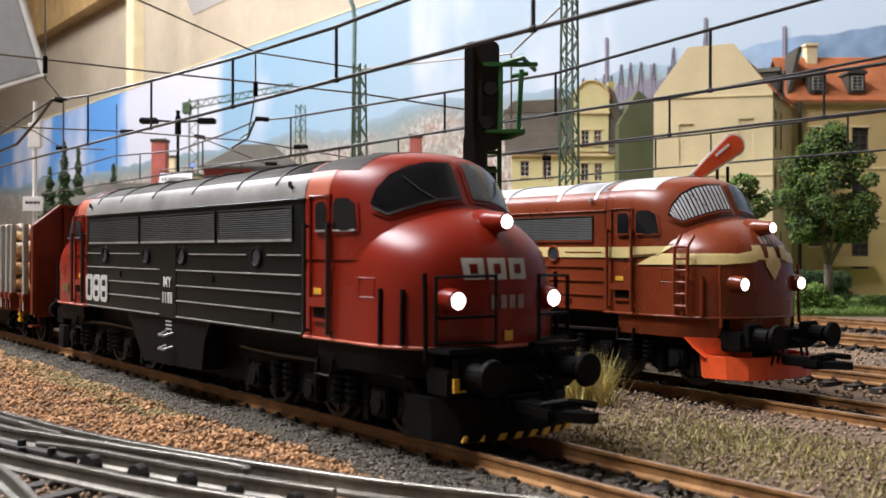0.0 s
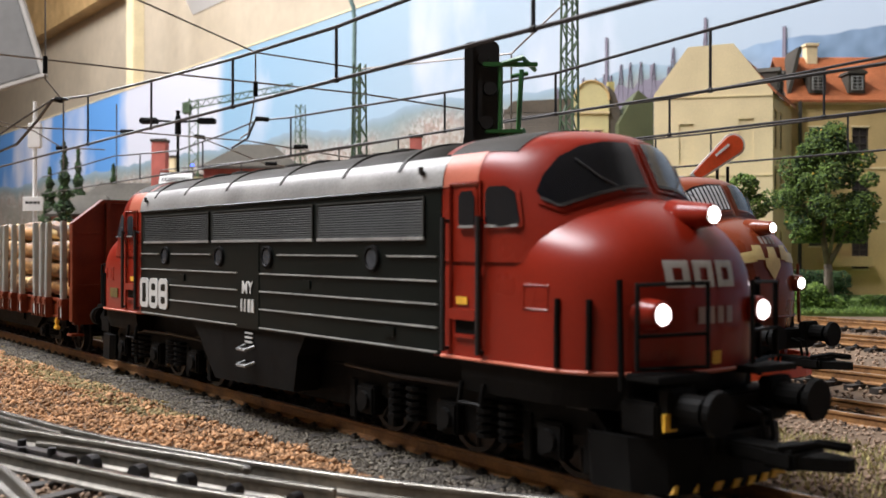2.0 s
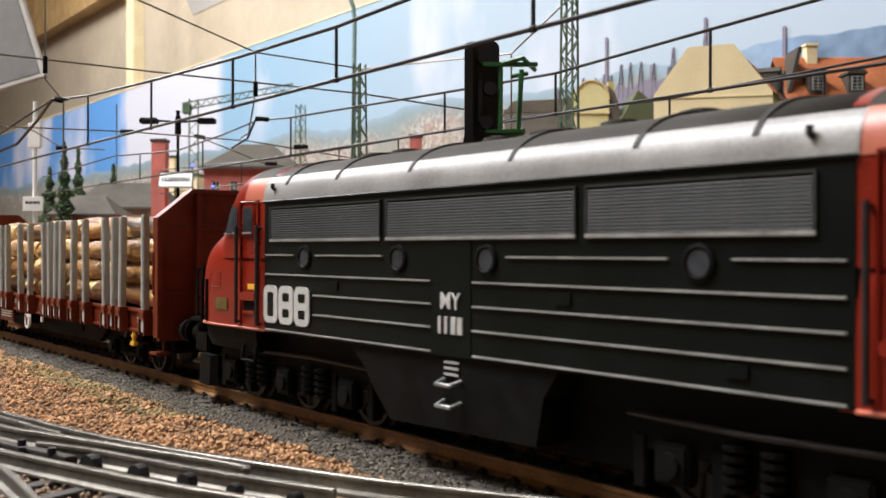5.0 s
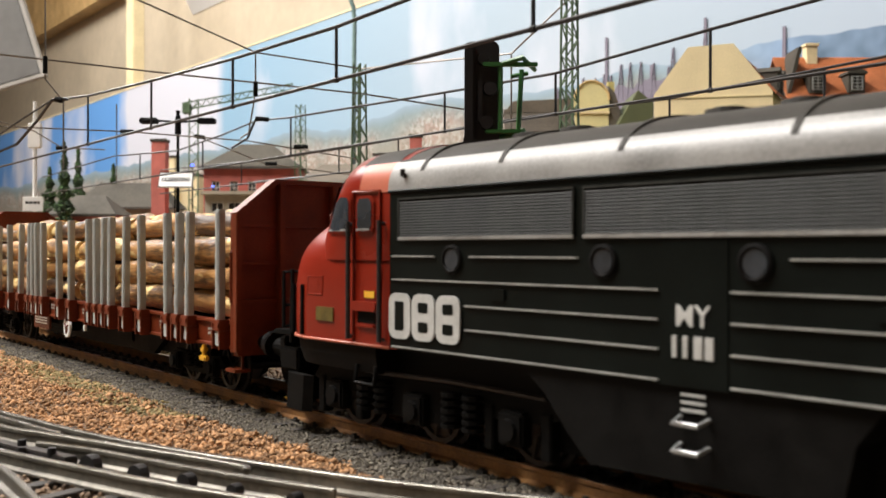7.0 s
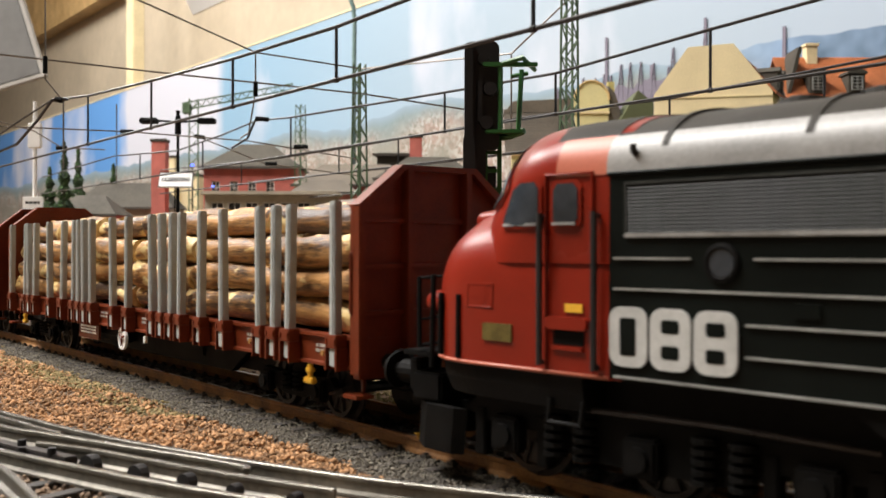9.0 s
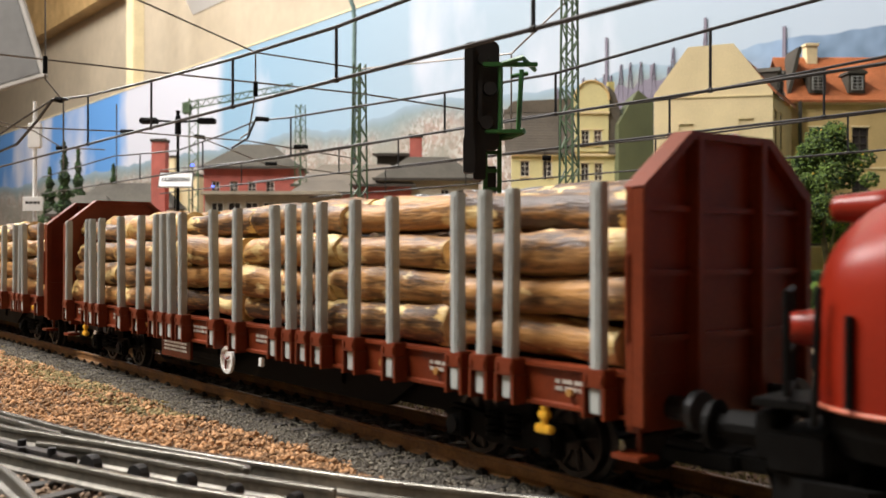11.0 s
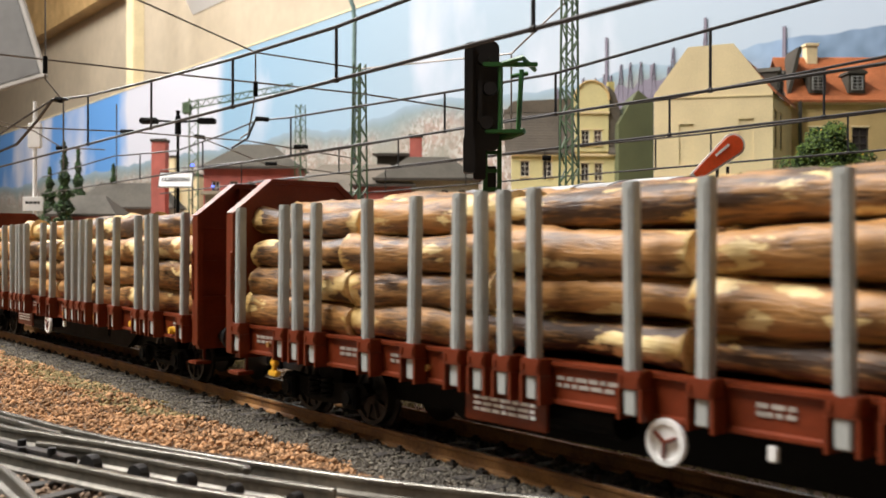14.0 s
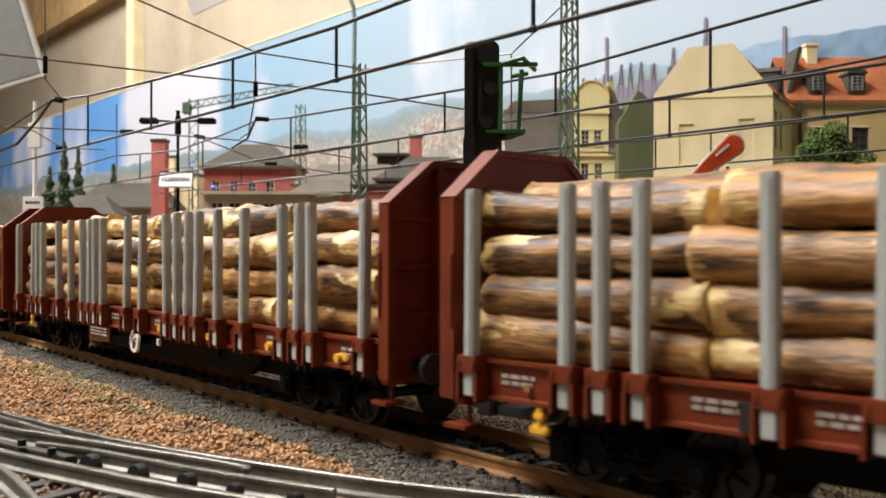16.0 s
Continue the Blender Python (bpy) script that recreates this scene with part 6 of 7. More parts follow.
part("arm", tube(B(), [(-341.4, -11.6, 80.6), (-358.9, -11.5, 75.7), (-378.9, -13.0, 69.3), (-405.0, -14.5, 67.8)], 0.5, 5), WIRE, c)
part("arm", tube(B(), [(-341.4, -11.6, 80.6), (-338.3, -7.4, 81.0)], 0.5, 5), WIRE, c)
part("arm", tube(B(), [(-373.2, 77.5, 84.7), (-377.0, 75.8, 77.3), (-383.6, 72.0, 73.7)], 0.5, 5), WIRE, c)

# ---- signal with lamps facing away, ladder cage in green ----
sg = thing("colour_light_signal", "black colour-light signal seen from behind, with green cage and post", "signal", x=-187, y=45, z=-4, rz=TURN)
bm = B()
prism(bm, rounded(-4.6, 3.4, 59.5, 85.4, 1.6), "y", -1.5, 1.5)
part("signal_head", bm, SIGNAL_BLACK, sg, "black signal screen")
bm = B()
box(bm, -4.9, -2.6, -3.4, 1.5, 58, 84.8, 0.4)
box(bm, -1.8, -0.6, -3.0, -1.4, 66, 76, 0.2)
cyl(bm, (1.2, -3.2, 74), (1.2, -1.4, 74), 1.6, 1.8, 14)
cyl(bm, (0.4, -3.0, 66), (0.4, -1.4, 66), 1.6, 1.8, 14)
cyl(bm, (-0.4, -3.0, 81), (-0.4, -1.4, 81), 1.3, 1.5, 14)
part("lamp_back", bm, SIGNAL_BLACK, sg)
bm = B()
prism(bm, rounded(-5.2, -2.4, 54.0, 62.5, 0.6), "y", -3.6, 0.2)
prism(bm, rounded(-2.8, 0.2, 52.5, 63, 0.6), "y", -2.0, 1.0)
part("distant_head", bm, SIGNAL_BLACK, sg)
bm = B()
for x in (0.2, 3.6):
    box(bm, x - 0.55, x + 0.55, 0.8, 2.2, 0, 65, 0.15)
for k in range(13):
    box(bm, 0.2, 3.6, 1.0, 2.0, 6 + 4.4 * k, 6.9 + 4.4 * k)
part("ladder_post", bm, SIGNAL_GREEN, sg, "green lattice signal post")
bm = B()
box(bm, 0.6, 2.9, 1.6, 2.0, 2, 56)
part("post_core", bm, SIGNAL_BLACK, sg)
bm = B()
box(bm, 0, 9.2, -3, 3.2, 63.4, 64.4, 0.2)
tube(bm, [(1, 2.5, 62.5), (6, 0, 63), (9.2, -2.6, 64)], 0.8, 6)
part("cage_floor", bm, SIGNAL_GREEN, sg)
bm = B()
for a, b in (((3.6, -2.4), (3.6, -2.4)), ((8.2, 2.6), (9.0, 2.6))):
    tube(bm, [(a[0], a[1], 64), (b[0], b[1], 79.4)], 0.62, 6)
prism(bm, rounded(-0.6, 12.4, 79.2, 80.2, 0.3), "y", -3.2, -2.0)
tube(bm, [(3.6, -2.6, 79.7), (8.6, -4.5, 81), (12.2, 2.8, 79.4)], 0.6, 6)
tube(bm, [(6.4, 3, 77.8), (10.6, 3, 78.6)], 0.55, 6)
part("cage_rail", bm, SIGNAL_GREEN, sg, "green safety cage")

# ---- semaphore behind the brown locomotive ----
wx, wy = -186.6, 125.9
sm = thing("semaphore_signal", "semaphore with raised red arm edged in white", "signal", x=wx, y=wy, z=-4, rz=TURN)
bm = B()
for x in (4.2, 7.2):
    box(bm, x - 0.35, x + 0.35, 0.6, 1.4, 0, 60)
for k in range(11):
    box(bm, 4.2, 7.2, 0.8, 1.2, 4 + 5 * k, 4.5 + 5 * k)
part("post", bm, SOOT, sm, "dark lattice post")
bm = B()
prism(bm, [(-4, -1.5)] + [(11.0 + 3.4 * math.cos(a), 3.4 * math.sin(a)) for a in (-1.7 + 3.4 * i / 12 for i in range(13))] + [(-4, 1.5)], "y", -0.5, 0.1)
arm = part("arm_border", bm, SIGN_WHITE, sm, "white arm edge")
arm.matrix_basis = pose(0, 0, 0.0590, 0, -40, 0)
bm = B()
prism(bm, [(-3, -1.1)] + [(11.0 + 2.75 * math.cos(a), 2.75 * math.sin(a)) for a in (-1.7 + 3.4 * i / 12 for i in range(13))] + [(-3, 1.1)], "y", -0.8, -0.4)
part("arm_face", bm, ORANGE, arm, "orange-red arm face")
bm = B()
box(bm, 5, 10, -1.0, -0.7, 0.6, 1.3)
part("arm_stripe", bm, SIGN_WHITE, arm)

# ---- platform lamp with the station sign, white mast and small sign ----
lm = town("platform_lamp", "twin-headed platform lamp on a slim dark pole", "lamp", -147, 560)
bm = B()
cyl(bm, (0, 0, 0), (0, 0, 108), 1.1, 0.8, 10)
cyl(bm, (0, 0, 100), (0, 0, 110), 1.8, 1.5, 10)
cyl(bm, (0, 0, 110), (0, 0, 113), 0.9, 1.3, 10)
part("pole", bm, SOOT, lm)
for s in (-1, 1):
    bm = B()
    cyl(bm, (0, 0, 106.5), (s * 12, 0, 107.5), 0.6, n=6)
    ar = part("lamp_arm", bm, SOOT, lm)
    bm = B()
    prism(bm, rounded(min(s * 11, s * 21), max(s * 11, s * 21), 105.6, 108.8, 1.2), "y", -2, 2)
    part("lamp_head", bm, SOOT, ar)
sb = town("station_sign", "white station name board with dark lettering", "sign", -147, 556)
bm = B()
box(bm, -9.4, 9.4, -0.4, 0.4, 69.5, 79.0, 0.15)
bd = part("board", bm, SIGN_WHITE, sb)
bm = B()
tube(bm, [(-9.2, -0.5, 69.8), (9.2, -0.5, 69.8), (9.2, -0.5, 78.8), (-9.2, -0.5, 78.8), (-9.2, -0.5, 69.8)], 0.25, 4)
part("board_edge", bm, SOOT, bd)
bm = lettering("KALDERKØBING", 1.5, 0.05, 0.035)
bmesh.ops.scale(bm, verts=bm.verts[:], vec=(1, 1, 1.6))
bmesh.ops.translate(bm, verts=bm.verts[:], vec=(0, -0.55, 74.2))
part("name_lettering", bm, SIGN_BLACK, bd, "dark station name")
# the board leans back to face the lamps
bd.matrix_basis = Matrix.Translation((0, 0, 0.0742)) @ Matrix.Rotation(radians(-24), 4, "X") @ Matrix.Translation((0, 0, -0.0742))
bm = B()
for x in (-0.7, 0.7):
    cyl(bm, (x, 0.6, 0), (x, 0.6, 76), 0.4, n=6)
part("sign_post", bm, SOOT, sb)
wm = town("white_mast", "slim white-painted mast with box top", "mast", -404 * 0.56, 560)
bm = B()
cyl(bm, (0, 0, 0), (0, 0, 118), 1.4, 1.2, 8)
box(bm, -3.6, 3.6, -1.5, 1.5, 92, 106, 0.4)
part("pole", bm, SIGN_WHITE, wm)
bm = B()
box(bm, -5.6, 5.6, -3, -2, 57, 65, 0.2)
sn = part("name_plate", bm, SIGN_WHITE, wm, "small white board")
bm = B()
bars(bm, -4, 61, 8, 1, -3.05, 5, 1.4)
part("plate_lettering", bm, SIGN_BLACK, sn)
for i, (x, y, z) in enumerate(((-243, 1000 - 20, 118), (-205, 900, 92))):
    bl = town("blue_signal_lamp", "small lit blue signal lamp on a post", "lamp", x, y, "blue lamps")
    bm = B()
    cyl(bm, (0, 0, 0), (0, 0, z), 0.8, n=6)
    part("post", bm, SOOT, bl)
    bm = B()
    bmesh.ops.create_icosphere(bm, subdivisions=2, radius=1.6, matrix=Matrix.Translation((0, 0, z)))
    part("lens", bm, LAMP_BLUE, bl, "glowing blue lens")

# tall pole with a curled top far behind the mast
cp = town("curved_pole", "tall grey-green pole with a curled top", "pole", -97, 1100)
part("shaft", tube(B(), [(0, 0, 0), (0, 0, 250), (0.5, 0, 285), (-1, 0, 300), (-5, 0, 312), (-13, 0, 322)], 2.4, 8), surface("grey_green_pole", (0.14, 0.22, 0.20), 0.6), cp, smooth=True)

# gantry crane far behind
cr = town("gantry_crane", "green lattice crane far behind the station", "crane", -280, 1130)
bm = B()
for x in (-4, 6):
    tube(bm, [(x, 0, 0), (x, 0, 205)], 1.0, 4)
for k in range(14):
    tube(bm, [(-4 if k % 2 else 6, 0, 60 + 10 * k), (6 if k % 2 else -4, 0, 70 + 10 * k)], 0.6, 4)
part("tower", bm, MAST, cr)
bm = B()
tube(bm, [(-12, 0, 200), (112, 0, 222)], 1.0, 4)
tube(bm, [(-12, 0, 192), (112, 0, 216)], 1.0, 4)
for k in range(12):
    x = -10 + k * 10
    tube(bm, [(x, 0, 193 + k * 1.9), (x + 5, 0, 201 + k * 1.9), (x + 10, 0, 194.6 + k * 1.9)], 0.55, 4)
box(bm, -11, -2, -4, 4, 188, 200, 0.8)
part("jib", bm, MAST, cr)

# ---- tracks ----
def rail_section(y):
    return [(y - 1.15, -2.7), (y + 1.15, -2.7), (y + 1.1, -2.35), (y + 0.3, -2.0), (y + 0.25, -0.8), (y + 0.5, -0.6), (y + 0.5, -0.12), (y + 0.38, -0.02),
            (y - 0.38, -0.02), (y - 0.5, -0.12), (y - 0.5, -0.6), (y - 0.25, -0.8), (y - 0.3, -2.0), (y - 1.1, -2.35)]


def sleeper_mesh():
    bm = B()
    box(bm, -1.3, 1.3, -15, 15, -4.6, -2.75, 0.15)
    for y in (-8.25, 8.25):
        for s in (-1.75, 1.75):
            box(bm, -0.8, 0.8, y + s - 0.55, y + s + 0.55, -2.8, -2.2)
            box(bm, -0.35, 0.35, y + s - 0.3, y + s + 0.3, -2.3, -1.8)
    cyl(bm, (0, 0, -2.8), (0, 0, -1.5), 0.75, 0.6, 8)
    return bm


SLEEPER_MESH = finish("sleeper", sleeper_mesh(), SLEEPER)


def straight_track(name_label, y, z, rz, x_mid, x0, x1, rust):
    tr = thing("railway_track", name_label, "track", "station tracks", x=x_mid, y=y, z=z, rz=rz)
    for s in (-8.25, 8.25):
        r = part("rail", prism(B(), rail_section(s), "x", x0, x1), rust, tr)
        bm = B()
        box(bm, x0, x1, s - 0.34, s + 0.34, -0.1, 0.0)
        part("rail_head", bm, RAIL_TOP, r, "polished running surface")
    n = int((x1 - x0) / 7.4)
    for i in range(n):
        o = new("sleeper", SLEEPER_MESH)
        o.parent = tr
        o.matrix_basis = pose((x0 + 3 + i * 7.4) * MM, 0, 0, 0, 0, random.uniform(-0.8, 0.8))
    return tr


BEND, RADIUS = -90.0, 700.0


def line_at(s, side=0.0):
    """A point of the train's line at s along it: straight as far as BEND, then curving away; side is to its left."""
    if s <= BEND:
        return s, side
    a = (s - BEND) / RADIUS
    return BEND + (RADIUS - side) * math.sin(a), RADIUS - (RADIUS - side) * math.cos(a)


main = straight_track("model track with rusty rails and dark sleepers, curving at its end", 0, 0, 0, 0, -1300, BEND, RAIL_RUST)
steps = [BEND + 0.001 + 18 * i for i in range(20)]
for side in (-8.25, 8.25):
    bm = loft(B(), [[(*line_at(q, y), z) for y, z in rail_section(side)] for q in steps])
    r = part("rail", bm, RAIL_RUST, main)
    part("rail_head", loft(B(), [[(*line_at(q, side + dy), z) for dy, z in ((-0.34, -0.1), (0.34, -0.1), (0.34, 0.0), (-0.34, 0.0))] for q in steps]), RAIL_TOP, r, "polished running surface")
for i in range(46):
    q = BEND + 4 + 7.4 * i
    x, y = line_at(q)
    o = new("sleeper", SLEEPER_MESH)
    o.parent = main
    o.matrix_basis = pose(x * MM, y * MM, 0, 0, 0, math.degrees((q - BEND) / RADIUS))
straight_track("model track with worn rails under the brown locomotive", 93, -1.4, -3, -150, -900, 260, RAIL_RUST)
straight_track("model track behind the brown locomotive", 146, 0, -2, -150, -900, 260, RAIL_RUST)
straight_track("model track with rusty rails beyond the second", 241, 0, -2, -200, -900, 320, RAIL_RUST)
straight_track("model track along the edge of the lawn", 322, 0, -4, -260, -900, 320, RAIL_RUST)


def bent_rail(pts, z, material, parent, name="rail", wide=1.0):
    """A rail that follows points of the plan, smoothed."""
    fine = []
    for i in range(len(pts) - 1):
        p0, p1, p2, p3 = (Vector(pts[max(0, min(len(pts) - 1, j))]) for j in (i - 1, i, i + 1, i + 2))
        for k in range(6):
            t = k / 6
            fine.append(0.5 * (2 * p1 + (p2 - p0) * t + (2 * p0 - 5 * p1 + 4 * p2 - p3) * t * t + (3 * p1 - p0 - 3 * p2 + p3) * t ** 3))
    fine.append(Vector(pts[-1]))
    rings = []
    for i, p in enumerate(fine):
        d = (fine[min(i + 1, len(fine) - 1)] - fine[max(i - 1, 0)]).normalized()
        nrm = Vector((-d.y, d.x))
        rings.append([(p.x + nrm.x * yy * wide, p.y + nrm.y * yy * wide, z + zz) for yy, zz in rail_section(0)])
    r = part(name, loft(B(), rings), material, parent)
    strip = []
    for i, p in enumerate(fine):
        d = (fine[min(i + 1, len(fine) - 1)] - fine[max(i - 1, 0)]).normalized()
        nrm = Vector((-d.y, d.x)) * 0.42 * wide
        strip.append([(p.x + s * nrm.x, p.y + s * nrm.y, z + h) for s, h in ((-1, -0.12), (-0.8, 0.05), (0.8, 0.05), (1, -0.12))])
    part("rail_head", loft(B(), strip), RAIL_BRIGHT, r, "polished running surface")
    return r


# the points in the foreground: running rails, wing and check rails, frog and dark sleepers
points = thing("railway_points", "model railway points with bare steel rails and black plastic sleepers", "track points")
FAR = [(-330, -79), (-258, -66), (-210.8, -58.4), (-174, -51.4), (-149.5, -43.9), (-122.4, -33.6), (-107.2, -26.2), (-90, -17), (-70, -7)]
bent_rail(FAR, 0, RAIL_STEEL, points)
bent_rail([(-300, -98), (-210, -78.5), (-170.1, -68.0), (-151.6, -62.2), (-135.9, -57.0), (-118.5, -50.0), (-95, -39), (-70, -27)], 0, RAIL_STEEL, points)
bent_rail([(-240, -71), (-193.8, -62.6), (-180.2, -58.0), (-159.2, -50.4), (-144.9, -45.0), (-136, -42.4), (-133.5, -43.2)], 0.1, RAIL_STEEL, points, "check_rail")
bent_rail([(-175, -61), (-164.0, -55.9), (-144.0, -49.2), (-129.5, -43.9), (-116.7, -38.4)], -0.3, RAIL_STEEL, points, "wing_rail", 0.8)
bent_rail([(-230, -62.8), (-205, -59.8), (-188, -57.2), (-180, -55.6)], -0.1, RAIL_STEEL, points, "wing_rail", 0.8)
bent_rail([(-175, -72.5), (-158.9, -71.0), (-145, -71.4), (-133.5, -72.2), (-110, -74)], 0, RAIL_STEEL, points, "branch_rail")
bent_rail([(-175, -77), (-150, -75.6), (-133.5, -76.2), (-110, -78)], -0.1, RAIL_STEEL, points, "branch_rail", 0.8)
bm = B()
box(bm, -26, 26, -1.2, 1.2, -3, -0.5, 0.2)
fr = part("frog_plate", bm, STEEL, points, "grey cast frog plate", at=(-187, -65.6, 0))
fr.matrix_basis = pose(-0.1870, -0.0663, -0.0004, 0, 0, 15.5)
for i, (px, py) in enumerate([(-187, -66.2), (-181, -66.6), (-176, -63.2), (-172, -64.2), (-166, -61.2)]):
    bm = B()
    cyl(bm, (0, 0, -3.2), (0, 0, 0.1 - 0.5 * (i % 2)), 0.85, 0.7, 10)
    part("contact_stud", bm, SIGNAL_BLACK, points, "black contact stud", at=(px, py, 0))
for i, (px, py, w) in enumerate([(-157, -58.2, 1.7), (-146.5, -54.6, 1.5), (-137.5, -50.8, 1.3), (-128.5, -47.6, 1.0), (-119.5, -43.2, 0.9)]):
    bm = B()
    cyl(bm, (0, -0.5, -1.6), (0, 1.2, -1.6), w, w, 12)
    o = part("chair_block", bm, SIGNAL_BLACK, points, "black plastic rail chair")
    o.matrix_basis = pose(px * MM, py * MM, 0, 0, 0, 22)
for i in range(26):
    t = i / 25
    bm = B()
    box(bm, -1.3, 1.3, -16 - 4 * (1 - t), 14, -4.8, -2.85, 0.15)
    o = part("sleeper", bm, SLEEPER, points)
    o.matrix_basis = pose((-270 + 186 * t) * MM, (-81 + 48 * t ** 1.35) * MM, 0, 0, 0, 12 + 14 * t)

# ---- scatter: crumbs of soil, ballast, grass ----
def far_rail_y(x):
    for (xa, ya), (xb, yb) in zip(FAR, FAR[1:]):
        if xa <= x <= xb:
            return ya + (yb - ya) * (x - xa) / (xb - xa)
    return FAR[0][1] if x < FAR[0][0] else FAR[-1][1]


def strewn(n, x0, x1, y0, y1, keep, z, seed):
    rs = random.Random(seed)
    out = []
    while len(out) < n:
        x, y = x1 - (x1 - x0) * rs.random() ** 1.5, rs.uniform(y0, y1)
        k = keep(x, y)
        if k > 0 and rs.random() < k:
            out.append((x, y, z(x, y) + rs.uniform(-0.3, 0.3)))
    return out


def edge(x):
    """Where the orange soil gives way to the grey ballast."""
    return -21.5 + 3.0 * noise.noise((x * 0.035, 3.1, 0)) + 1.5 * noise.noise((x * 0.15, 1.1, 0))


def soil_z(x, y):
    return ground_height(x, y) + 0.5 + 0.8 * noise.noise((x * 0.12, y * 0.12, 2))


p = strewn(44000, -620, -78, -80, -15, lambda x, y: 1.0 if far_rail_y(x) + 1.6 < y < edge(x) + 1.5 else 0.0, soil_z, 1)
rs = np.random.RandomState(3)
grains("soil_scatter", p, 0.45 + 0.8 * rs.rand(len(p)) ** 2, SOIL, "crumbly orange-brown soil scatter between the tracks")
p = strewn(1100, -620, -78, -80, -20, lambda x, y: 1.0 if far_rail_y(x) + 1.5 < y < edge(x) else 0.0, lambda x, y: soil_z(x, y) + 0.4, 11)
grains("soil_lump_scatter", p, 1.0 + 0.7 * rs.rand(len(p)) ** 2, SOIL, "larger lumps of orange soil on the scatter")
p = strewn(3000, -620, -200, -60, -16, lambda x, y: max(0, 0.9 - abs(y + 26) / 11) * (0.2 + max(0, noise.noise((x * 0.02, y * 0.05, 8)) * 1.6)), lambda x, y: soil_z(x, y) + 0.3, 21)
grains("moss_scatter", p, 0.6 + 0.5 * rs.rand(len(p)), MOSS, "dull green moss flock on the soil")
p = strewn(38000, -620, -60, -26, -9.2, lambda x, y: 1.0 if y > edge(x) else 0.12, lambda x, y: -2.95 + 0.05 * (y + 11), 2)
grains("ballast_scatter", p, 0.42 + 0.32 * rs.rand(len(p)), BALLAST, "fine grey track ballast beside the rail")
p = strewn(12000, -330, 60, -8, 15, lambda x, y: 1.0, lambda x, y: -3.05, 5)
grains("track_bed_scatter", p, 0.6 + 0.4 * rs.rand(len(p)), BALLAST, "grey ballast between the sleepers")


def green_patch(x, y):
    return max(0.0, min(1.0, 0.55 + 1.5 * noise.noise((x * 0.018, y * 0.03, 4)) - abs(y - 34) / 55))


p = strewn(24000, -420, 60, 10, 82, lambda x, y: 1.0, lambda x, y: -3.7 + 0.5 * noise.noise((x * 0.1, y * 0.1, 6)), 6)
grains("gravel_scatter", p, 0.6 + 0.7 * rs.rand(len(p)) ** 2, DIRT, "brown gravel between the tracks")
p = strewn(19000, -420, 60, 12, 72, green_patch, lambda x, y: -3.6, 7)
blades("short_grass", p, GRASS, "short dry green grass between the tracks", (0.6, 1.5), 1.1, 0.18)
p = strewn(15000, -520, 40, 80, 360, lambda x, y: 1.0, lambda x, y: -3.5, 9)
grains("far_gravel_scatter", p, 0.8 + 0.8 * rs.rand(len(p)), DIRT, "brown gravel round the rear tracks")
p = strewn(9000, -330, -84, -95, -30, lambda x, y: 1.0 if y < far_rail_y(x) - 1.2 else 0.0, lambda x, y: -3.25, 12)
grains("points_bed_scatter", p, 0.6 + 0.5 * rs.rand(len(p)), DIRT, "grey-brown ballast in the bed of the points")
rt = random.Random(5)
p = [(-168 + rt.gauss(0, 3.2), 60 + rt.gauss(0, 2.6), -3.8) for _ in range(420)]
blades("straw_tuft", p, STRAW, "tuft of tall pale straw-coloured grass", (6, 13), 0.75, 0.22)
p = [(-142 + rt.gauss(0, 5), 168 + rt.gauss(0, 3), -3.6) for _ in range(60)]
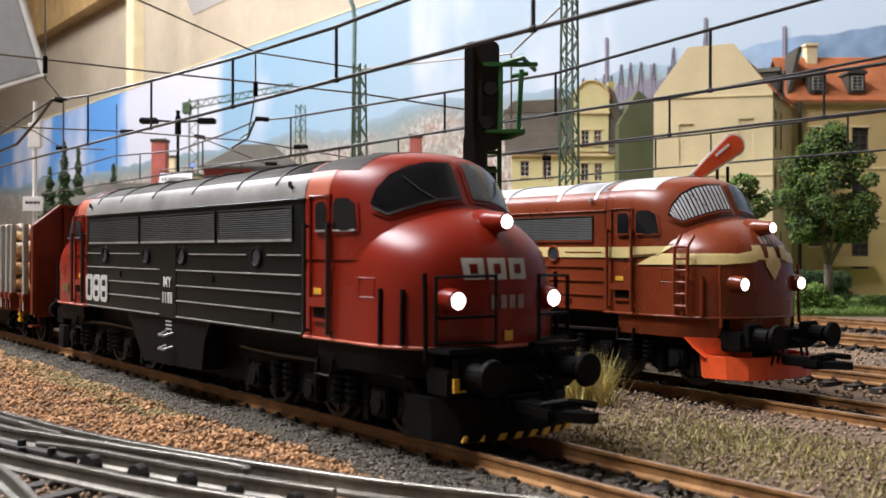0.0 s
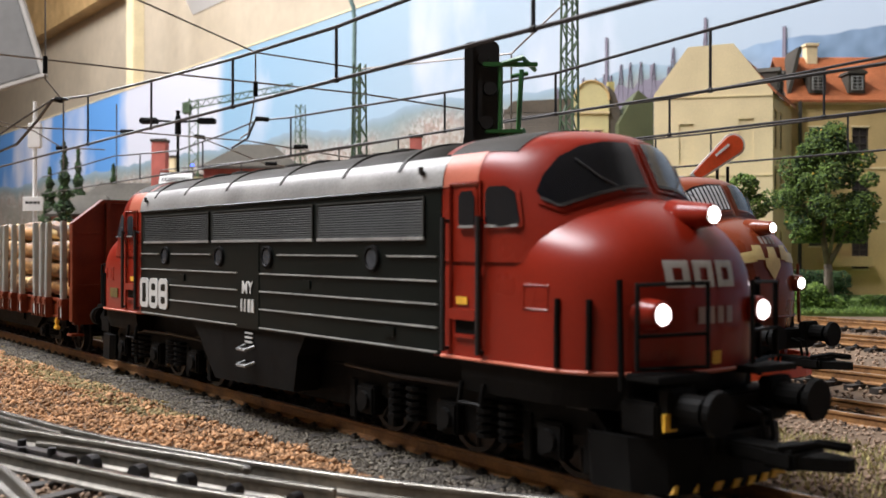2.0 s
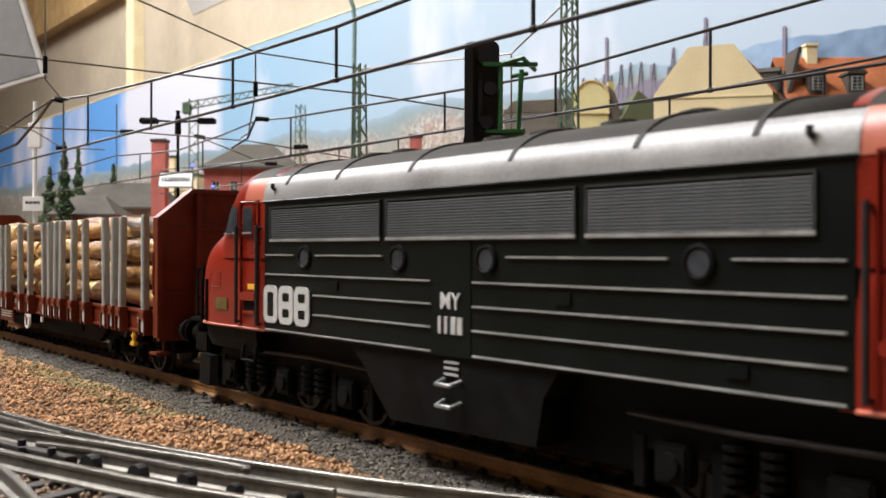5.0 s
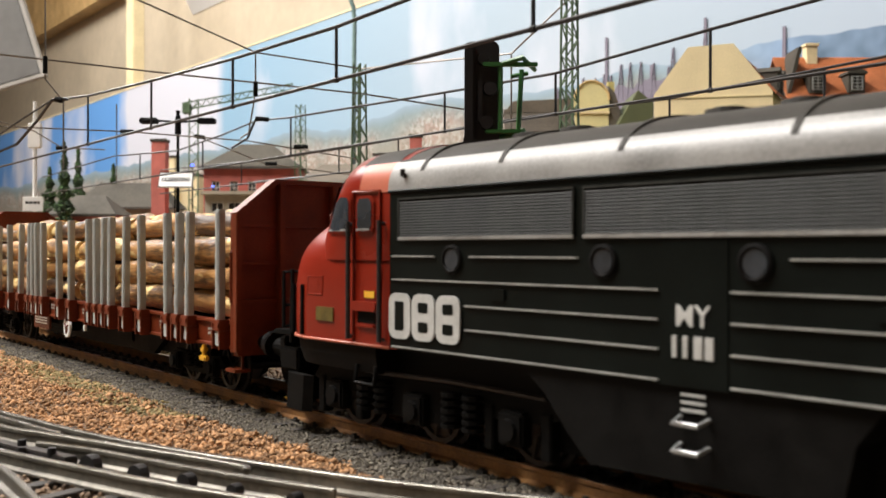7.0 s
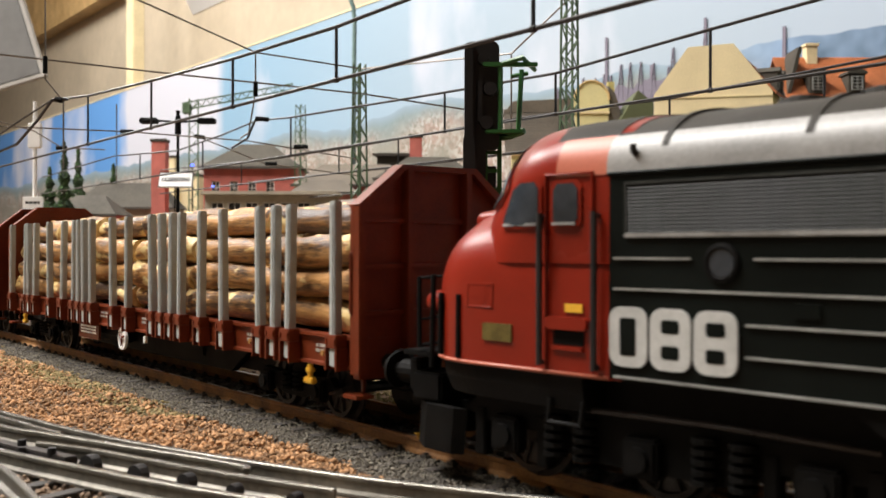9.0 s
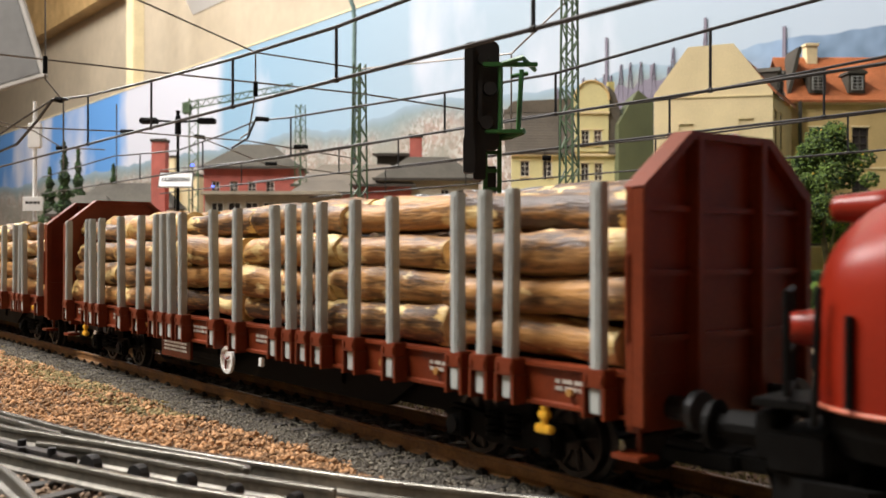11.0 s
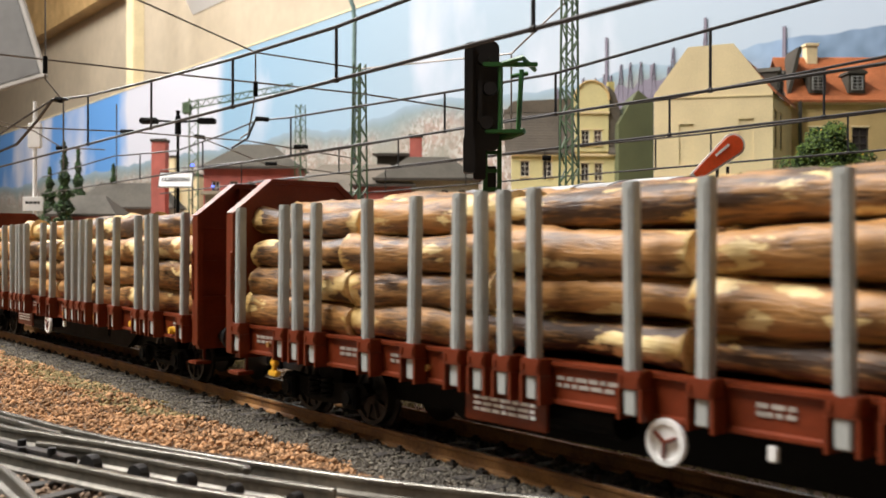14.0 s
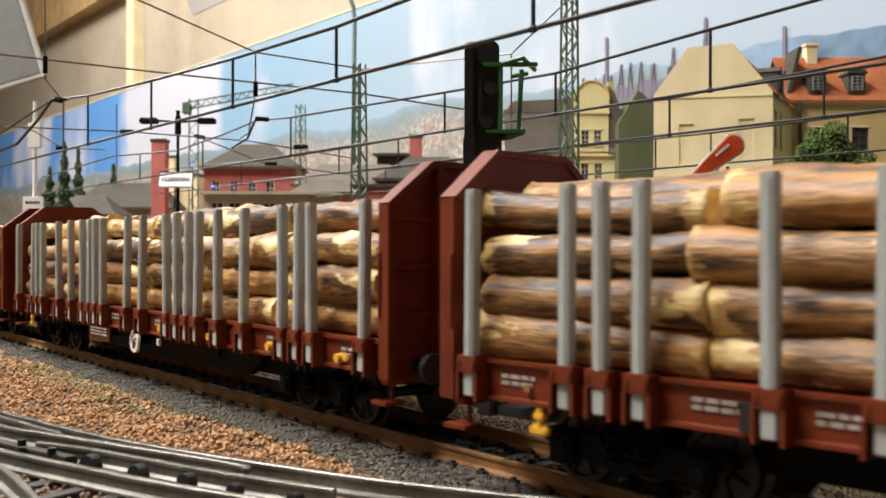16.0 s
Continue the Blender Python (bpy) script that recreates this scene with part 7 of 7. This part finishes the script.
blades("poppy_tuft", p, ORANGE, "small orange-red flower flock beside the track", (1.0, 3.0), 0.8, 0.35)


# ---- motion of the train ----
RUN = [(0.0, 0.0), (0.5, 10.6), (1.0, 21.0), (1.5, 32.2), (2.0, 41.7), (2.5, 53.3), (3.0, 63.5), (3.5, 75.2), (4.0, 86.5), (5.25, 113.3), (6.5, 140.3), (7.0, 151.1), (7.5, 161.7), (8.0, 173.7), (8.5, 185.2), (9.0, 198.2), (9.8, 220.2), (10.6, 247.1), (11.5, 279.6), (12.0, 299.9), (12.5, 318.7), (13.0, 338.5), (13.5, 357.5), (14.0, 376.5), (14.5, 393.6), (15.0, 412.9), (15.5, 431.8), (16.0, 452.0)]


def travelled(t):
    """Millimetres run since the start, smoothly through the table."""
    def slope(i):
        a, b = RUN[max(0, i - 1)], RUN[min(len(RUN) - 1, i + 1)]
        return (b[1] - a[1]) / (b[0] - a[0])
    for i in range(len(RUN) - 1):
        (t0, s0), (t1, s1) = RUN[i], RUN[i + 1]
        if t <= t1 + 1e-9:
            d = t1 - t0
            u = (t - t0) / d
            return (2 * u ** 3 - 3 * u * u + 1) * s0 + (u ** 3 - 2 * u * u + u) * d * slope(i) + (-2 * u ** 3 + 3 * u * u) * s1 + (u ** 3 - u * u) * d * slope(i + 1)
    return RUN[-1][1]


def bogie_pose(s, half):
    """Pose of a vehicle whose two bogies, half a wheelbase before and behind s, stand on the line."""
    (xa, ya), (xb, yb) = line_at(s - half), line_at(s + half)
    return pose((xa + xb) / 2 * MM, (ya + yb) / 2 * MM, 0, 0, 0, math.degrees(math.atan2(yb - ya, xb - xa)))


def motions():
    times = [i * 0.25 for i in range(65)]
    walk(train_loco, [(t, bogie_pose(-224.4 + travelled(t), 59.5)) for t in times])
    for i, w in enumerate(wagons):
        walk(w, [(t, bogie_pose(-224.4 - 232.5 - 245.0 * i + travelled(t), 84)) for t in times])
    turns = [i * 0.2 for i in range(81)]
    for ob, x, r in WHEELS:
        walk(ob, [(t, pose(x * MM, 0, r * MM, 0, math.degrees(travelled(t) / r), 0)) for t in turns])


motions()
